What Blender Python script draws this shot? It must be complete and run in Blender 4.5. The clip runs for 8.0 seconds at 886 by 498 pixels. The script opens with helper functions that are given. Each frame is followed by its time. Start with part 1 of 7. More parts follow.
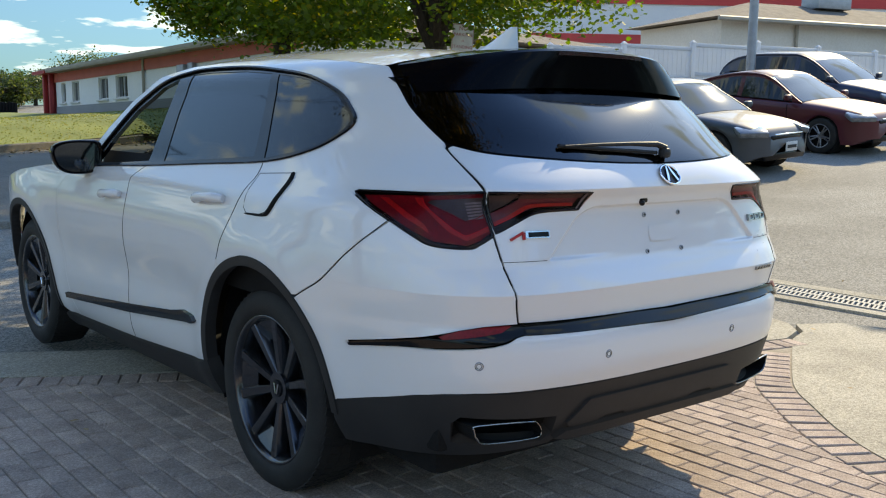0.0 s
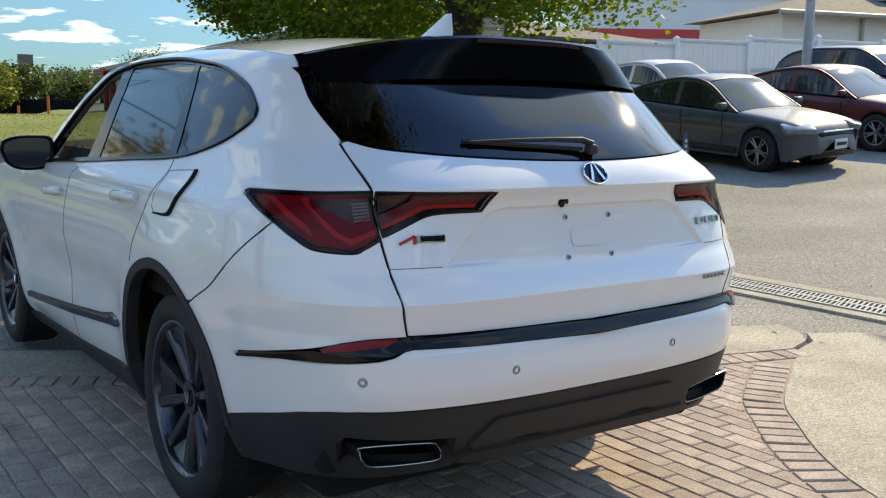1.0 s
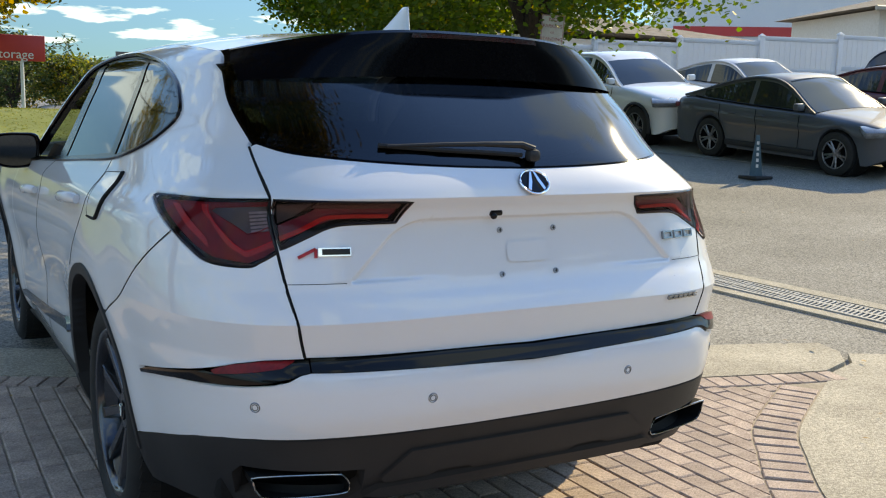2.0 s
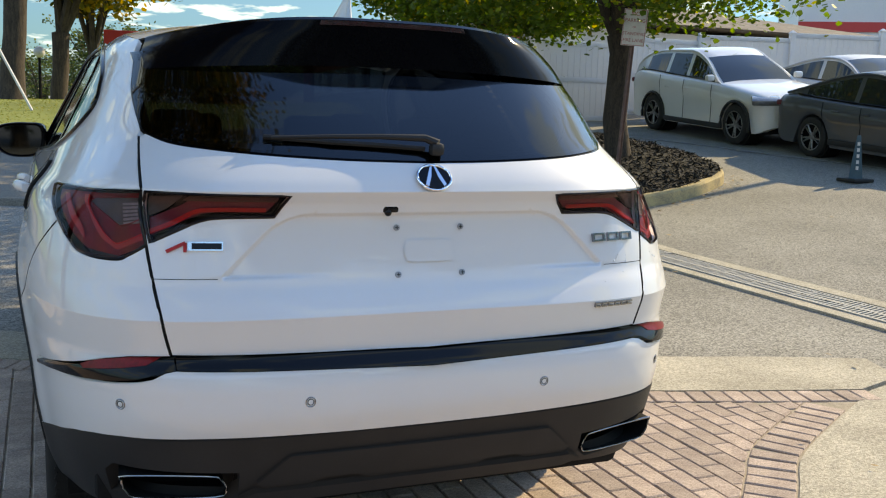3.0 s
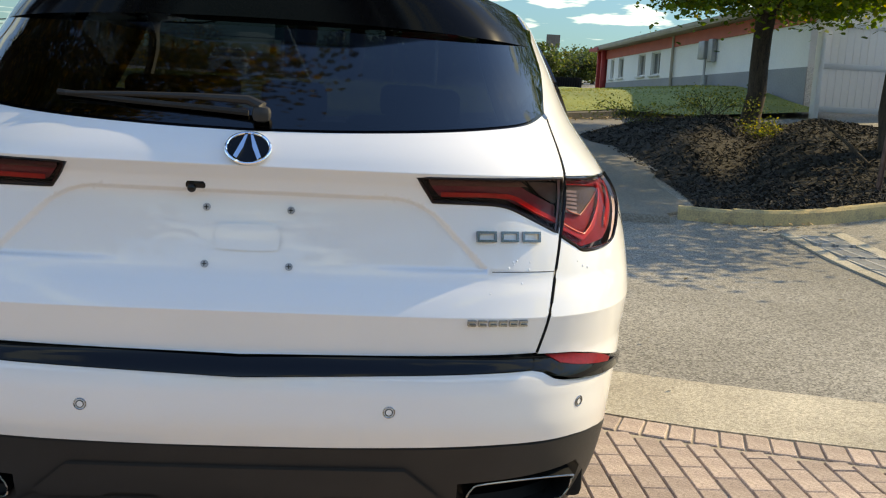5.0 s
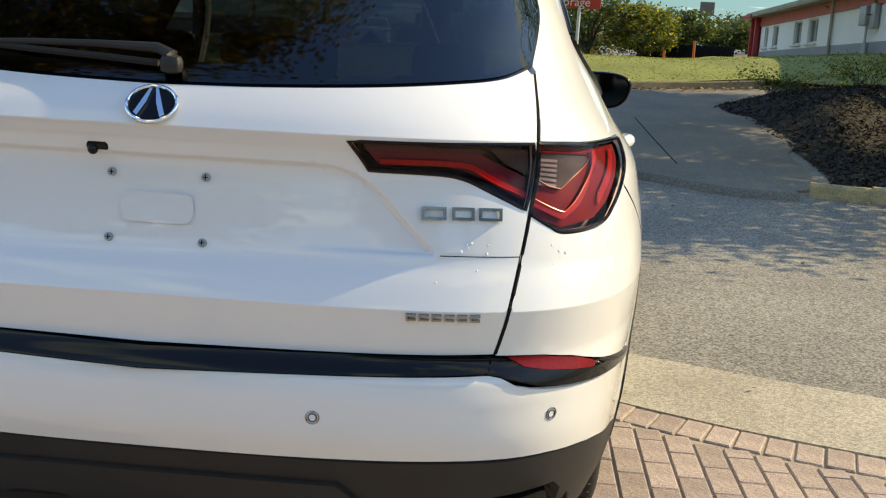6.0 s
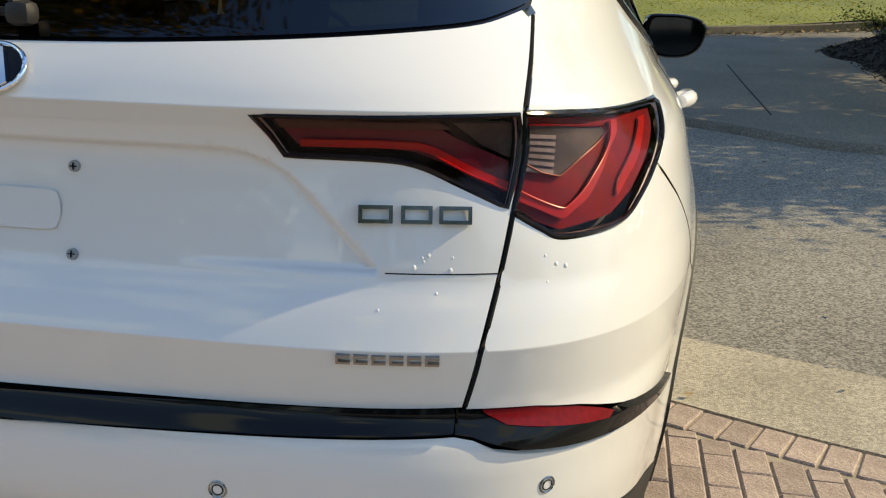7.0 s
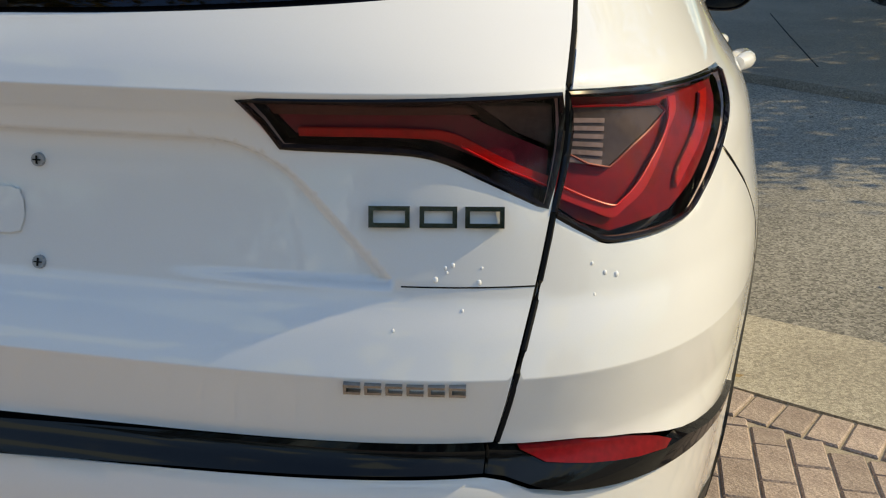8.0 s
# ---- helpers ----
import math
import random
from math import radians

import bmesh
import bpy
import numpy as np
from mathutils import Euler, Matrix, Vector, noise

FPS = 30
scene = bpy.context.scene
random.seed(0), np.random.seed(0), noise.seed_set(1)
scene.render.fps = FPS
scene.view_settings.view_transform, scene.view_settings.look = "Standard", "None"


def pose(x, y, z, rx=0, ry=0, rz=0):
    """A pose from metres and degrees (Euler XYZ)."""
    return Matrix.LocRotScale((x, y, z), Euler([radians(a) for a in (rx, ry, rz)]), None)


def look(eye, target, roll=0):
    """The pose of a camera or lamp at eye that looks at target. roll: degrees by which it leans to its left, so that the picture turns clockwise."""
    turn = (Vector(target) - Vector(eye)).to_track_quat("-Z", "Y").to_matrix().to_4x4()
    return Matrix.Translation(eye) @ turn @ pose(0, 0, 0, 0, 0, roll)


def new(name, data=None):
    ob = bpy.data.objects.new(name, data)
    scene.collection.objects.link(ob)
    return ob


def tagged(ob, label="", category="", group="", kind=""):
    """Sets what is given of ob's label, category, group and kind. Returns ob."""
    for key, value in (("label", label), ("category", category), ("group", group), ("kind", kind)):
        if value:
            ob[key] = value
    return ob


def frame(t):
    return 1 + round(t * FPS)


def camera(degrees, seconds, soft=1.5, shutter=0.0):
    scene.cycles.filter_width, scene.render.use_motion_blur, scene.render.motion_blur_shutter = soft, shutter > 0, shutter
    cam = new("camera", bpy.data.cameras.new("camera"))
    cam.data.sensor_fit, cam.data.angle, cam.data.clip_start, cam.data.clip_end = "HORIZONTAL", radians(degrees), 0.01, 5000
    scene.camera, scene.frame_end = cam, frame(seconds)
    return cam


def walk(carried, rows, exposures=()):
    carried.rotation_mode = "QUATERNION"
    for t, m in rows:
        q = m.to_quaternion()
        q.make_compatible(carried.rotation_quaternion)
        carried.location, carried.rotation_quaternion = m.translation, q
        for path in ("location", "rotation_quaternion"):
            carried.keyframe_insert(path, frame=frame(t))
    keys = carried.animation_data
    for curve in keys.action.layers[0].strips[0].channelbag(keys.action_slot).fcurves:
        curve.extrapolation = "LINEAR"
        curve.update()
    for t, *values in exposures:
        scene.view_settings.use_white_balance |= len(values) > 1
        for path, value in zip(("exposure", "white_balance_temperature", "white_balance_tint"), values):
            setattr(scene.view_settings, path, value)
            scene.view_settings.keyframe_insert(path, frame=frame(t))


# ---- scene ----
cam = camera(49.5, 8.0, soft=1.15)
METRES, EYE, TILT, LEAN, TURN = 4.375, 1.4, 0.0, 0.0, -39.0
ROWS = [
    (0.0, 0.0, 0.0, 0.0, 0.13, -7.76, -0.95),
    (0.5, 0.0639, 0.0206, 0.0011, 1.88, -7.89, -0.91),
    (1.0, 0.115, 0.0628, -0.001, 4.02, -7.99, -0.93),
    (1.5, 0.1642, 0.101, 0.0032, 6.49, -8.08, -1.11),
    (3.0, 0.3442, 0.1956, 0.0032, 16.64, -8.57, -1.8),
    (3.5, 0.4131, 0.2393, 0.0028, 20.77, -8.81, -1.97),
    (4.0, 0.4615, 0.2969, -0.0003, 25.29, -9.07, -2.27),
    (4.5, 0.4946, 0.3586, -0.0006, 30.22, -9.45, -2.73),
    (6.0, 0.5452, 0.5391, -0.0088, 44.07, -12.2, -2.91),
    (6.5, 0.5254, 0.6079, -0.0123, 47.21, -13.66, -2.26),
    (7.0, 0.4941, 0.6565, -0.013, 49.36, -15.26, -1.44),
    (7.5, 0.4649, 0.6797, -0.0124, 50.63, -16.83, -0.85),
    (8.0, 0.4573, 0.6903, -0.0119, 51.18, -18.07, -0.59),
]
# exposure and white balance: seconds, stops, kelvin, tint
LIGHTING = [(0.0, 1.17, 9900, 1), (1.5, 1.17, 9900, 1), (3.5, 1.20, 11300, 2), (4.5, 1.23, 11500, 2), (6.0, 1.12, 11900, 1), (8.0, 0.66, 11800, 0)]
walk(cam, [(t, pose(-2.646, -2.0, EYE, TILT, LEAN, TURN) @ pose(METRES * x, METRES * y, METRES * z, 90 + pitch, roll, yaw)) for t, x, y, z, yaw, pitch, roll in ROWS], LIGHTING)
# ---- world, sun, exposure ----
SUN_AZ, SUN_EL = math.radians(17.0), math.radians(35.0)   # azimuth counted from +x towards +y
to_sun = Vector((math.cos(SUN_EL) * math.cos(SUN_AZ), math.cos(SUN_EL) * math.sin(SUN_AZ), math.sin(SUN_EL)))
sun_data = bpy.data.lights.new("sun", "SUN")
sun_data.energy, sun_data.angle, sun_data.color = 2.45, math.radians(0.55), (1.0, 0.92, 0.8)
sun = new("sun", sun_data)
sun.matrix_world = look((0, 0, 30), Vector((0, 0, 30)) - to_sun)

world = bpy.data.worlds.new("sky")
scene.world = world
world.use_nodes = True
wn, wl = world.node_tree.nodes, world.node_tree.links
wn.clear()
sky = wn.new("ShaderNodeTexSky")
sky.sky_type, sky.sun_disc = "NISHITA", False
sky.sun_elevation, sky.sun_rotation = SUN_EL, math.pi / 2 - SUN_AZ
sky.air_density, sky.dust_density, sky.ozone_density = 1.0, 0.25, 1.8
coord = wn.new("ShaderNodeTexCoord")
sep = wn.new("ShaderNodeSeparateXYZ")
wl.new(coord.outputs["Generated"], sep.inputs[0])
lift = wn.new("ShaderNodeMath"); lift.operation = "ADD"; lift.inputs[1].default_value = 0.12
wl.new(sep.outputs[2], lift.inputs[0])
flat = wn.new("ShaderNodeVectorMath"); flat.operation = "DIVIDE"
both = wn.new("ShaderNodeCombineXYZ")
for i in range(3):
    wl.new(lift.outputs[0], both.inputs[i])
wl.new(coord.outputs["Generated"], flat.inputs[0])
wl.new(both.outputs[0], flat.inputs[1])
puffs = wn.new("ShaderNodeTexNoise")
puffs.inputs["Scale"].default_value, puffs.inputs["Detail"].default_value, puffs.inputs["Roughness"].default_value = 2.6, 6.0, 0.5
wl.new(flat.outputs[0], puffs.inputs["Vector"])
edge = wn.new("ShaderNodeMapRange")
edge.inputs[1].default_value, edge.inputs[2].default_value = 0.535, 0.585
wl.new(puffs.outputs["Fac"], edge.inputs[0])
low = wn.new("ShaderNodeMapRange")
low.inputs[1].default_value, low.inputs[2].default_value = 0.0, 0.06
wl.new(sep.outputs[2], low.inputs[0])
cover = wn.new("ShaderNodeMath"); cover.operation = "MULTIPLY"
high = wn.new("ShaderNodeMapRange")
high.inputs[1].default_value, high.inputs[2].default_value, high.inputs[3].default_value, high.inputs[4].default_value = 0.6, 0.9, 1.0, 0.0
wl.new(sep.outputs[2], high.inputs[0])
both_ways = wn.new("ShaderNodeMath"); both_ways.operation = "MULTIPLY"
wl.new(low.outputs[0], both_ways.inputs[0]); wl.new(high.outputs[0], both_ways.inputs[1])
wl.new(edge.outputs[0], cover.inputs[0]); wl.new(both_ways.outputs[0], cover.inputs[1])
clouds = wn.new("ShaderNodeMixRGB")
clouds.inputs[2].default_value = (2.0, 2.6, 3.4, 1)
wl.new(cover.outputs[0], clouds.inputs[0])
tone = wn.new("ShaderNodeValToRGB")
tone.color_ramp.elements[0].position, tone.color_ramp.elements[1].position = 0.0, 0.8
tone.color_ramp.elements[0].color, tone.color_ramp.elements[1].color = (0.075, 0.15, 0.28, 1), (0.34, 0.55, 0.96, 1)
for at_z, shade in ((0.13, (0.13, 0.215, 0.35)), (0.24, (0.30, 0.44, 0.66)), (0.42, (0.56, 0.73, 1.03))):
    tone.color_ramp.elements.new(at_z).color = (*shade, 1)
wl.new(sep.outputs[2], tone.inputs[0])
deep = wn.new("ShaderNodeMixRGB"); deep.blend_type = "MULTIPLY"; deep.inputs[0].default_value = 1.0
wl.new(sky.outputs[0], deep.inputs[1]); wl.new(tone.outputs[0], deep.inputs[2])
wl.new(deep.outputs[0], clouds.inputs[1])
back = wn.new("ShaderNodeBackground"); back.inputs[1].default_value = 0.218
wl.new(clouds.outputs[0], back.inputs[0])
wl.new(back.outputs[0], wn.new("ShaderNodeOutputWorld").inputs[0])


# ---- materials ----
def nodes_of(name):
    m = bpy.data.materials.new(name)
    m.use_nodes = True
    return m, m.node_tree.nodes, m.node_tree.links, m.node_tree.nodes["Principled BSDF"]


def surface(name, a, b, rough=0.7, scale=8.0, fine=120.0, bump=0.0, metal=0.0, coat=0.0, spec=0.5, rough2=None, contrast=(0.35, 0.65), detail=4.0, vary=0.0, stretch=None, speck=None):
    """A two-colour procedural surface: broad stains, fine grain and relief; vary: brightness that differs from piece to piece."""
    m, n, l, p = nodes_of(name)
    tc = n.new("ShaderNodeTexCoord")
    vec = tc.outputs["Object"]
    if stretch:
        mp = n.new("ShaderNodeMapping"); mp.inputs["Scale"].default_value = stretch
        l.new(vec, mp.inputs[0]); vec = mp.outputs[0]
    n1 = n.new("ShaderNodeTexNoise"); n1.inputs["Scale"].default_value = scale; n1.inputs["Detail"].default_value = detail
    n2 = n.new("ShaderNodeTexNoise"); n2.inputs["Scale"].default_value = fine; n2.inputs["Detail"].default_value = 3.0
    for q in (n1, n2):
        l.new(vec, q.inputs["Vector"])
    add = n.new("ShaderNodeMath"); add.operation = "ADD"
    half = n.new("ShaderNodeMath"); half.operation = "MULTIPLY_ADD"; half.inputs[1].default_value = 0.5; half.inputs[2].default_value = 0.0
    l.new(n1.outputs["Fac"], half.inputs[0])
    half2 = n.new("ShaderNodeMath"); half2.operation = "MULTIPLY"; half2.inputs[1].default_value = 0.5
    l.new(n2.outputs["Fac"], half2.inputs[0])
    l.new(half.outputs[0], add.inputs[0]); l.new(half2.outputs[0], add.inputs[1])
    ramp = n.new("ShaderNodeValToRGB")
    ramp.color_ramp.elements[0].position, ramp.color_ramp.elements[1].position = contrast
    ramp.color_ramp.elements[0].color, ramp.color_ramp.elements[1].color = (*a, 1), (*b, 1)
    l.new(add.outputs[0], ramp.inputs[0])
    colour = ramp.outputs[0]
    if speck:
        vo = n.new("ShaderNodeTexVoronoi"); vo.inputs["Scale"].default_value = speck[0]
        l.new(vec, vo.inputs["Vector"])
        sp = n.new("ShaderNodeSeparateColor"); l.new(vo.outputs["Color"], sp.inputs[0])
        sg = n.new("ShaderNodeMapRange"); sg.inputs[3].default_value, sg.inputs[4].default_value = 1 - speck[1], 1 + speck[1]
        l.new(sp.outputs[0], sg.inputs[0])
        sh = n.new("ShaderNodeHueSaturation"); l.new(colour, sh.inputs["Color"]); l.new(sg.outputs[0], sh.inputs["Value"])
        colour = sh.outputs[0]
    if vary:
        info = n.new("ShaderNodeObjectInfo")
        geo = n.new("ShaderNodeNewGeometry")
        mx = n.new("ShaderNodeMath"); mx.operation = "ADD"
        l.new(info.outputs["Random"], mx.inputs[0]); l.new(geo.outputs["Random Per Island"], mx.inputs[1])
        fr = n.new("ShaderNodeMath"); fr.operation = "FRACT"; l.new(mx.outputs[0], fr.inputs[0])
        rg = n.new("ShaderNodeMapRange"); rg.inputs[3].default_value, rg.inputs[4].default_value = 1 - vary, 1 + vary
        l.new(fr.outputs[0], rg.inputs[0])
        hs = n.new("ShaderNodeHueSaturation"); l.new(colour, hs.inputs["Color"]); l.new(rg.outputs[0], hs.inputs["Value"])
        colour = hs.outputs[0]
    l.new(colour, p.inputs["Base Color"])
    p.inputs["Roughness"].default_value, p.inputs["Metallic"].default_value = rough, metal
    p.inputs["Coat Weight"].default_value, p.inputs["Specular IOR Level"].default_value = coat, spec
    p.inputs["Coat Roughness"].default_value = 0.03
    if rough2 is not None:
        rr = n.new("ShaderNodeMapRange"); rr.inputs[3].default_value, rr.inputs[4].default_value = rough, rough2
        l.new(n1.outputs["Fac"], rr.inputs[0]); l.new(rr.outputs[0], p.inputs["Roughness"])
    if bump:
        bp = n.new("ShaderNodeBump"); bp.inputs["Strength"].default_value = min(1.0, bump * 2); bp.inputs["Distance"].default_value = 0.012 * bump
        l.new(add.outputs[0], bp.inputs["Height"]); l.new(bp.outputs[0], p.inputs["Normal"])
    return m


def tinted(name, tint, ior=1.5, rough=0.0, strength=1.0):
    """Thin tinted glass: what passes is coloured by the tint, the gloss follows Fresnel."""
    m, n, l, p = nodes_of(name)
    n.remove(p)
    tr = n.new("ShaderNodeBsdfTransparent"); tr.inputs[0].default_value = (*tint, 1)
    gl = n.new("ShaderNodeBsdfGlossy"); gl.inputs["Roughness"].default_value = rough
    gl.inputs[0].default_value = (strength, strength, strength, 1)
    lw = n.new("ShaderNodeLayerWeight"); lw.inputs[0].default_value = 0.5
    f5 = n.new("ShaderNodeMath"); f5.operation = "POWER"; f5.inputs[1].default_value = 5.0
    l.new(lw.outputs["Facing"], f5.inputs[0])
    f0 = ((ior - 1) / (ior + 1)) ** 2
    fr = n.new("ShaderNodeMath"); fr.operation = "MULTIPLY_ADD"; fr.inputs[1].default_value, fr.inputs[2].default_value = 1 - f0, f0
    l.new(f5.outputs[0], fr.inputs[0])
    mix = n.new("ShaderNodeMixShader")
    l.new(fr.outputs[0], mix.inputs[0]); l.new(tr.outputs[0], mix.inputs[1]); l.new(gl.outputs[0], mix.inputs[2])
    l.new(mix.outputs[0], n["Material Output"].inputs[0])
    return m


PAINT = surface("white_pearl_paint", (0.735, 0.738, 0.74), (0.775, 0.775, 0.772), rough=0.5, scale=1.2, fine=900, coat=1.0, spec=0.3)
PAINT.node_tree.nodes["Principled BSDF"].inputs["Coat IOR"].default_value = 1.65
GLOSS_BLACK = surface("gloss_black", (0.004, 0.004, 0.005), (0.006, 0.006, 0.007), rough=0.06, scale=3, coat=0.0, spec=0.28)
TRIM_BLACK = surface("gloss_black_trim", (0.003, 0.003, 0.0035), (0.005, 0.005, 0.006), rough=0.14, scale=4, spec=0.35)
PLASTIC = surface("textured_black_plastic", (0.013, 0.013, 0.0135), (0.023, 0.0225, 0.0225), rough=0.55, scale=6, fine=900, bump=0.15, spec=0.4)
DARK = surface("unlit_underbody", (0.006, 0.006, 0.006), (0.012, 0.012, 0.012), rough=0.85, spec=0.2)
RUBBER = surface("tyre_rubber", (0.012, 0.012, 0.012), (0.028, 0.027, 0.025), rough=0.72, scale=10, fine=300, bump=0.2, spec=0.35)
RIM = surface("dark_grey_alloy", (0.04, 0.044, 0.052), (0.065, 0.07, 0.078), rough=0.22, scale=5, metal=0.85, coat=0.6)
CHROME = surface("chrome", (0.82, 0.83, 0.85), (0.9, 0.9, 0.9), rough=0.07, metal=1.0)
DARK_CHROME = surface("dark_chrome", (0.25, 0.26, 0.28), (0.35, 0.36, 0.37), rough=0.12, metal=1.0)
REAR_GLASS = tinted("privacy_glass", (0.045, 0.053, 0.062), 1.65, rough=0.045)
MIRROR = surface("mirror_glass", (0.06, 0.07, 0.08), (0.08, 0.09, 0.10), rough=0.03, metal=1.0)
FRONT_GLASS = tinted("clear_tinted_glass", (0.42, 0.47, 0.45), 1.5)
LENS = tinted("smoked_red_lens", (0.82, 0.62, 0.62), 1.4, strength=0.4)
RED_LIGHT = surface("red_light_guide", (0.38, 0.003, 0.006), (0.55, 0.006, 0.010), rough=0.28, scale=30)
RED_EDGE = surface("bright_red_light_edge", (0.72, 0.012, 0.02), (0.85, 0.02, 0.03), rough=0.25, scale=30)
RED_DEEP = surface("deep_red_reflector", (0.10, 0.005, 0.020), (0.17, 0.009, 0.032), rough=0.3, scale=25, coat=0.2)
SILVER = surface("grey_reflector", (0.4, 0.4, 0.4), (0.6, 0.6, 0.6), rough=0.25, scale=20, metal=0.8)
CABIN = surface("black_cabin_trim", (0.012, 0.012, 0.013), (0.022, 0.022, 0.022), rough=0.7, scale=8)
CABIN_LIGHT = surface("grey_cabin_lining", (0.12, 0.12, 0.12), (0.16, 0.16, 0.16), rough=0.8, scale=8)
ASPHALT = surface("asphalt", (0.183, 0.172, 0.149), (0.278, 0.262, 0.228), rough=0.9, scale=0.6, fine=120, bump=0.35, contrast=(0.41, 0.60), detail=8, speck=(95, .6))
CONCRETE = surface("pale_concrete", (0.30, 0.265, 0.205), (0.50, 0.45, 0.355), rough=0.9, scale=1.6, fine=190, bump=0.5, detail=7, contrast=(0.38, 0.62), speck=(110, .3))
CONCRETE_GREY = surface("weathered_concrete", (0.145, 0.13, 0.107), (0.235, 0.212, 0.175), rough=0.92, scale=0.9, fine=70, bump=0.3, detail=7, speck=(90, .28))
BRICK = surface("red_brown_paver", (0.29, 0.215, 0.178), (0.49, 0.385, 0.315), rough=0.88, scale=9, fine=160, bump=0.5, vary=0.16, speck=(160, .22))
JOINT = surface("sandy_joint", (0.24, 0.20, 0.15), (0.44, 0.37, 0.28), rough=0.95, scale=20, fine=200, bump=0.4)
KERB_YELLOW = surface("worn_yellow_kerb", (0.24, 0.20, 0.13), (0.50, 0.38, 0.19), rough=0.9, scale=5, fine=60, bump=0.4, contrast=(0.36, 0.56), detail=8)
MULCH = surface("dark_mulch", (0.010, 0.009, 0.0078), (0.055, 0.049, 0.043), rough=0.95, scale=18, fine=60, bump=1.0, vary=0.5)
GRASS = surface("lawn", (0.12, 0.145, 0.03), (0.27, 0.295, 0.07), rough=0.9, scale=0.7, fine=60, bump=0.6, detail=8)
BARK = surface("bark", (0.022, 0.016, 0.012), (0.095, 0.07, 0.052), rough=0.95, scale=6, fine=40, bump=1.0, stretch=(3, 3, 0.6))
VINYL = surface("white_vinyl", (0.62, 0.63, 0.65), (0.69, 0.69, 0.69), rough=0.45, scale=0.6, fine=20)
GALV = surface("galvanised_steel", (0.3, 0.32, 0.34), (0.45, 0.46, 0.48), rough=0.5, scale=5, metal=0.6)
IRON = surface("cast_iron", (0.07, 0.068, 0.065), (0.16, 0.155, 0.15), rough=0.6, scale=12, metal=0.5, bump=0.3)


def leaf_material(name, dark, light, gold, share):
    """Leaves that let light through; a share of them has turned."""
    m, n, l, p = nodes_of(name)
    geo = n.new("ShaderNodeNewGeometry")
    ramp = n.new("ShaderNodeValToRGB")
    e = ramp.color_ramp.elements
    e[0].color, e[1].color = (*dark, 1), (*gold, 1)
    e[0].position = 0.0
    mid = ramp.color_ramp.elements.new(1 - share - .05); mid.color = (*light, 1)
    e[-1].position = 1 - share + .05
    l.new(geo.outputs["Random Per Island"], ramp.inputs[0])
    l.new(ramp.outputs[0], p.inputs["Base Color"])
    p.inputs["Roughness"].default_value = .5
    tr = n.new("ShaderNodeBsdfTranslucent")
    hs = n.new("ShaderNodeHueSaturation"); hs.inputs["Value"].default_value = 1.5; hs.inputs["Saturation"].default_value = 1.15
    l.new(ramp.outputs[0], hs.inputs["Color"]); l.new(hs.outputs[0], tr.inputs[0])
    mix = n.new("ShaderNodeMixShader"); mix.inputs[0].default_value = .5
    l.new(p.outputs[0], mix.inputs[1]); l.new(tr.outputs[0], mix.inputs[2])
    l.new(mix.outputs[0], n["Material Output"].inputs[0])
    return m


# ---- mesh helpers ----
def mesh_part(name, verts, faces, material, parent=None, label="", smooth=True, normals=None):
    used = sorted({i for f in faces for i in f})
    if len(used) < len(verts) and normals is None:
        order = {k: i for i, k in enumerate(used)}
        verts, faces = [verts[k] for k in used], [tuple(order[i] for i in f) for f in faces]
    me = bpy.data.meshes.new(name)
    me.from_pydata([tuple(v) for v in verts], [], faces)
    me.materials.append(material)
    if smooth:
        me.polygons.foreach_set("use_smooth", [True] * len(me.polygons))
    me.update()
    if normals is not None:
        me.normals_split_custom_set_from_vertices([tuple(v) for v in normals])
    ob = new(name, me)
    if parent:
        ob.parent = parent
    if label:
        ob["label"] = label
    return ob


def part(name, bm, material, parent=None, label="", smooth=True):
    me = bpy.data.meshes.new(name)
    bm.normal_update()
    bm.to_mesh(me)
    bm.free()
    me.materials.append(material)
    if smooth:
        me.polygons.foreach_set("use_smooth", [True] * len(me.polygons))
        me.set_sharp_from_angle(angle=radians(38))
    ob = new(name, me)
    if parent:
        ob.parent = parent
    if label:
        ob["label"] = label
    return ob


def box(bm, centre, size, bevel=0.0, m=None, seg=2):
    made = bmesh.ops.create_cube(bm, size=1.0)["verts"]
    t = Matrix.Translation(centre) @ (m or Matrix()) @ Matrix.Diagonal((*size, 1))
    bmesh.ops.transform(bm, matrix=t, verts=made)
    if bevel:
        edges = list({e for v in made for e in v.link_edges})
        bmesh.ops.bevel(bm, geom=edges, offset=bevel, segments=seg, affect="EDGES", profile=0.5)
    return made


def tube(bm, a, b, ra, rb=None, sides=10):
    a, b = Vector(a), Vector(b)
    rb = ra if rb is None else rb
    d = b - a
    q = d.to_track_quat("Z", "Y").to_matrix().to_4x4()
    bmesh.ops.create_cone(bm, cap_ends=True, segments=sides, radius1=ra, radius2=rb, depth=d.length, matrix=Matrix.Translation((a + b) / 2) @ q)


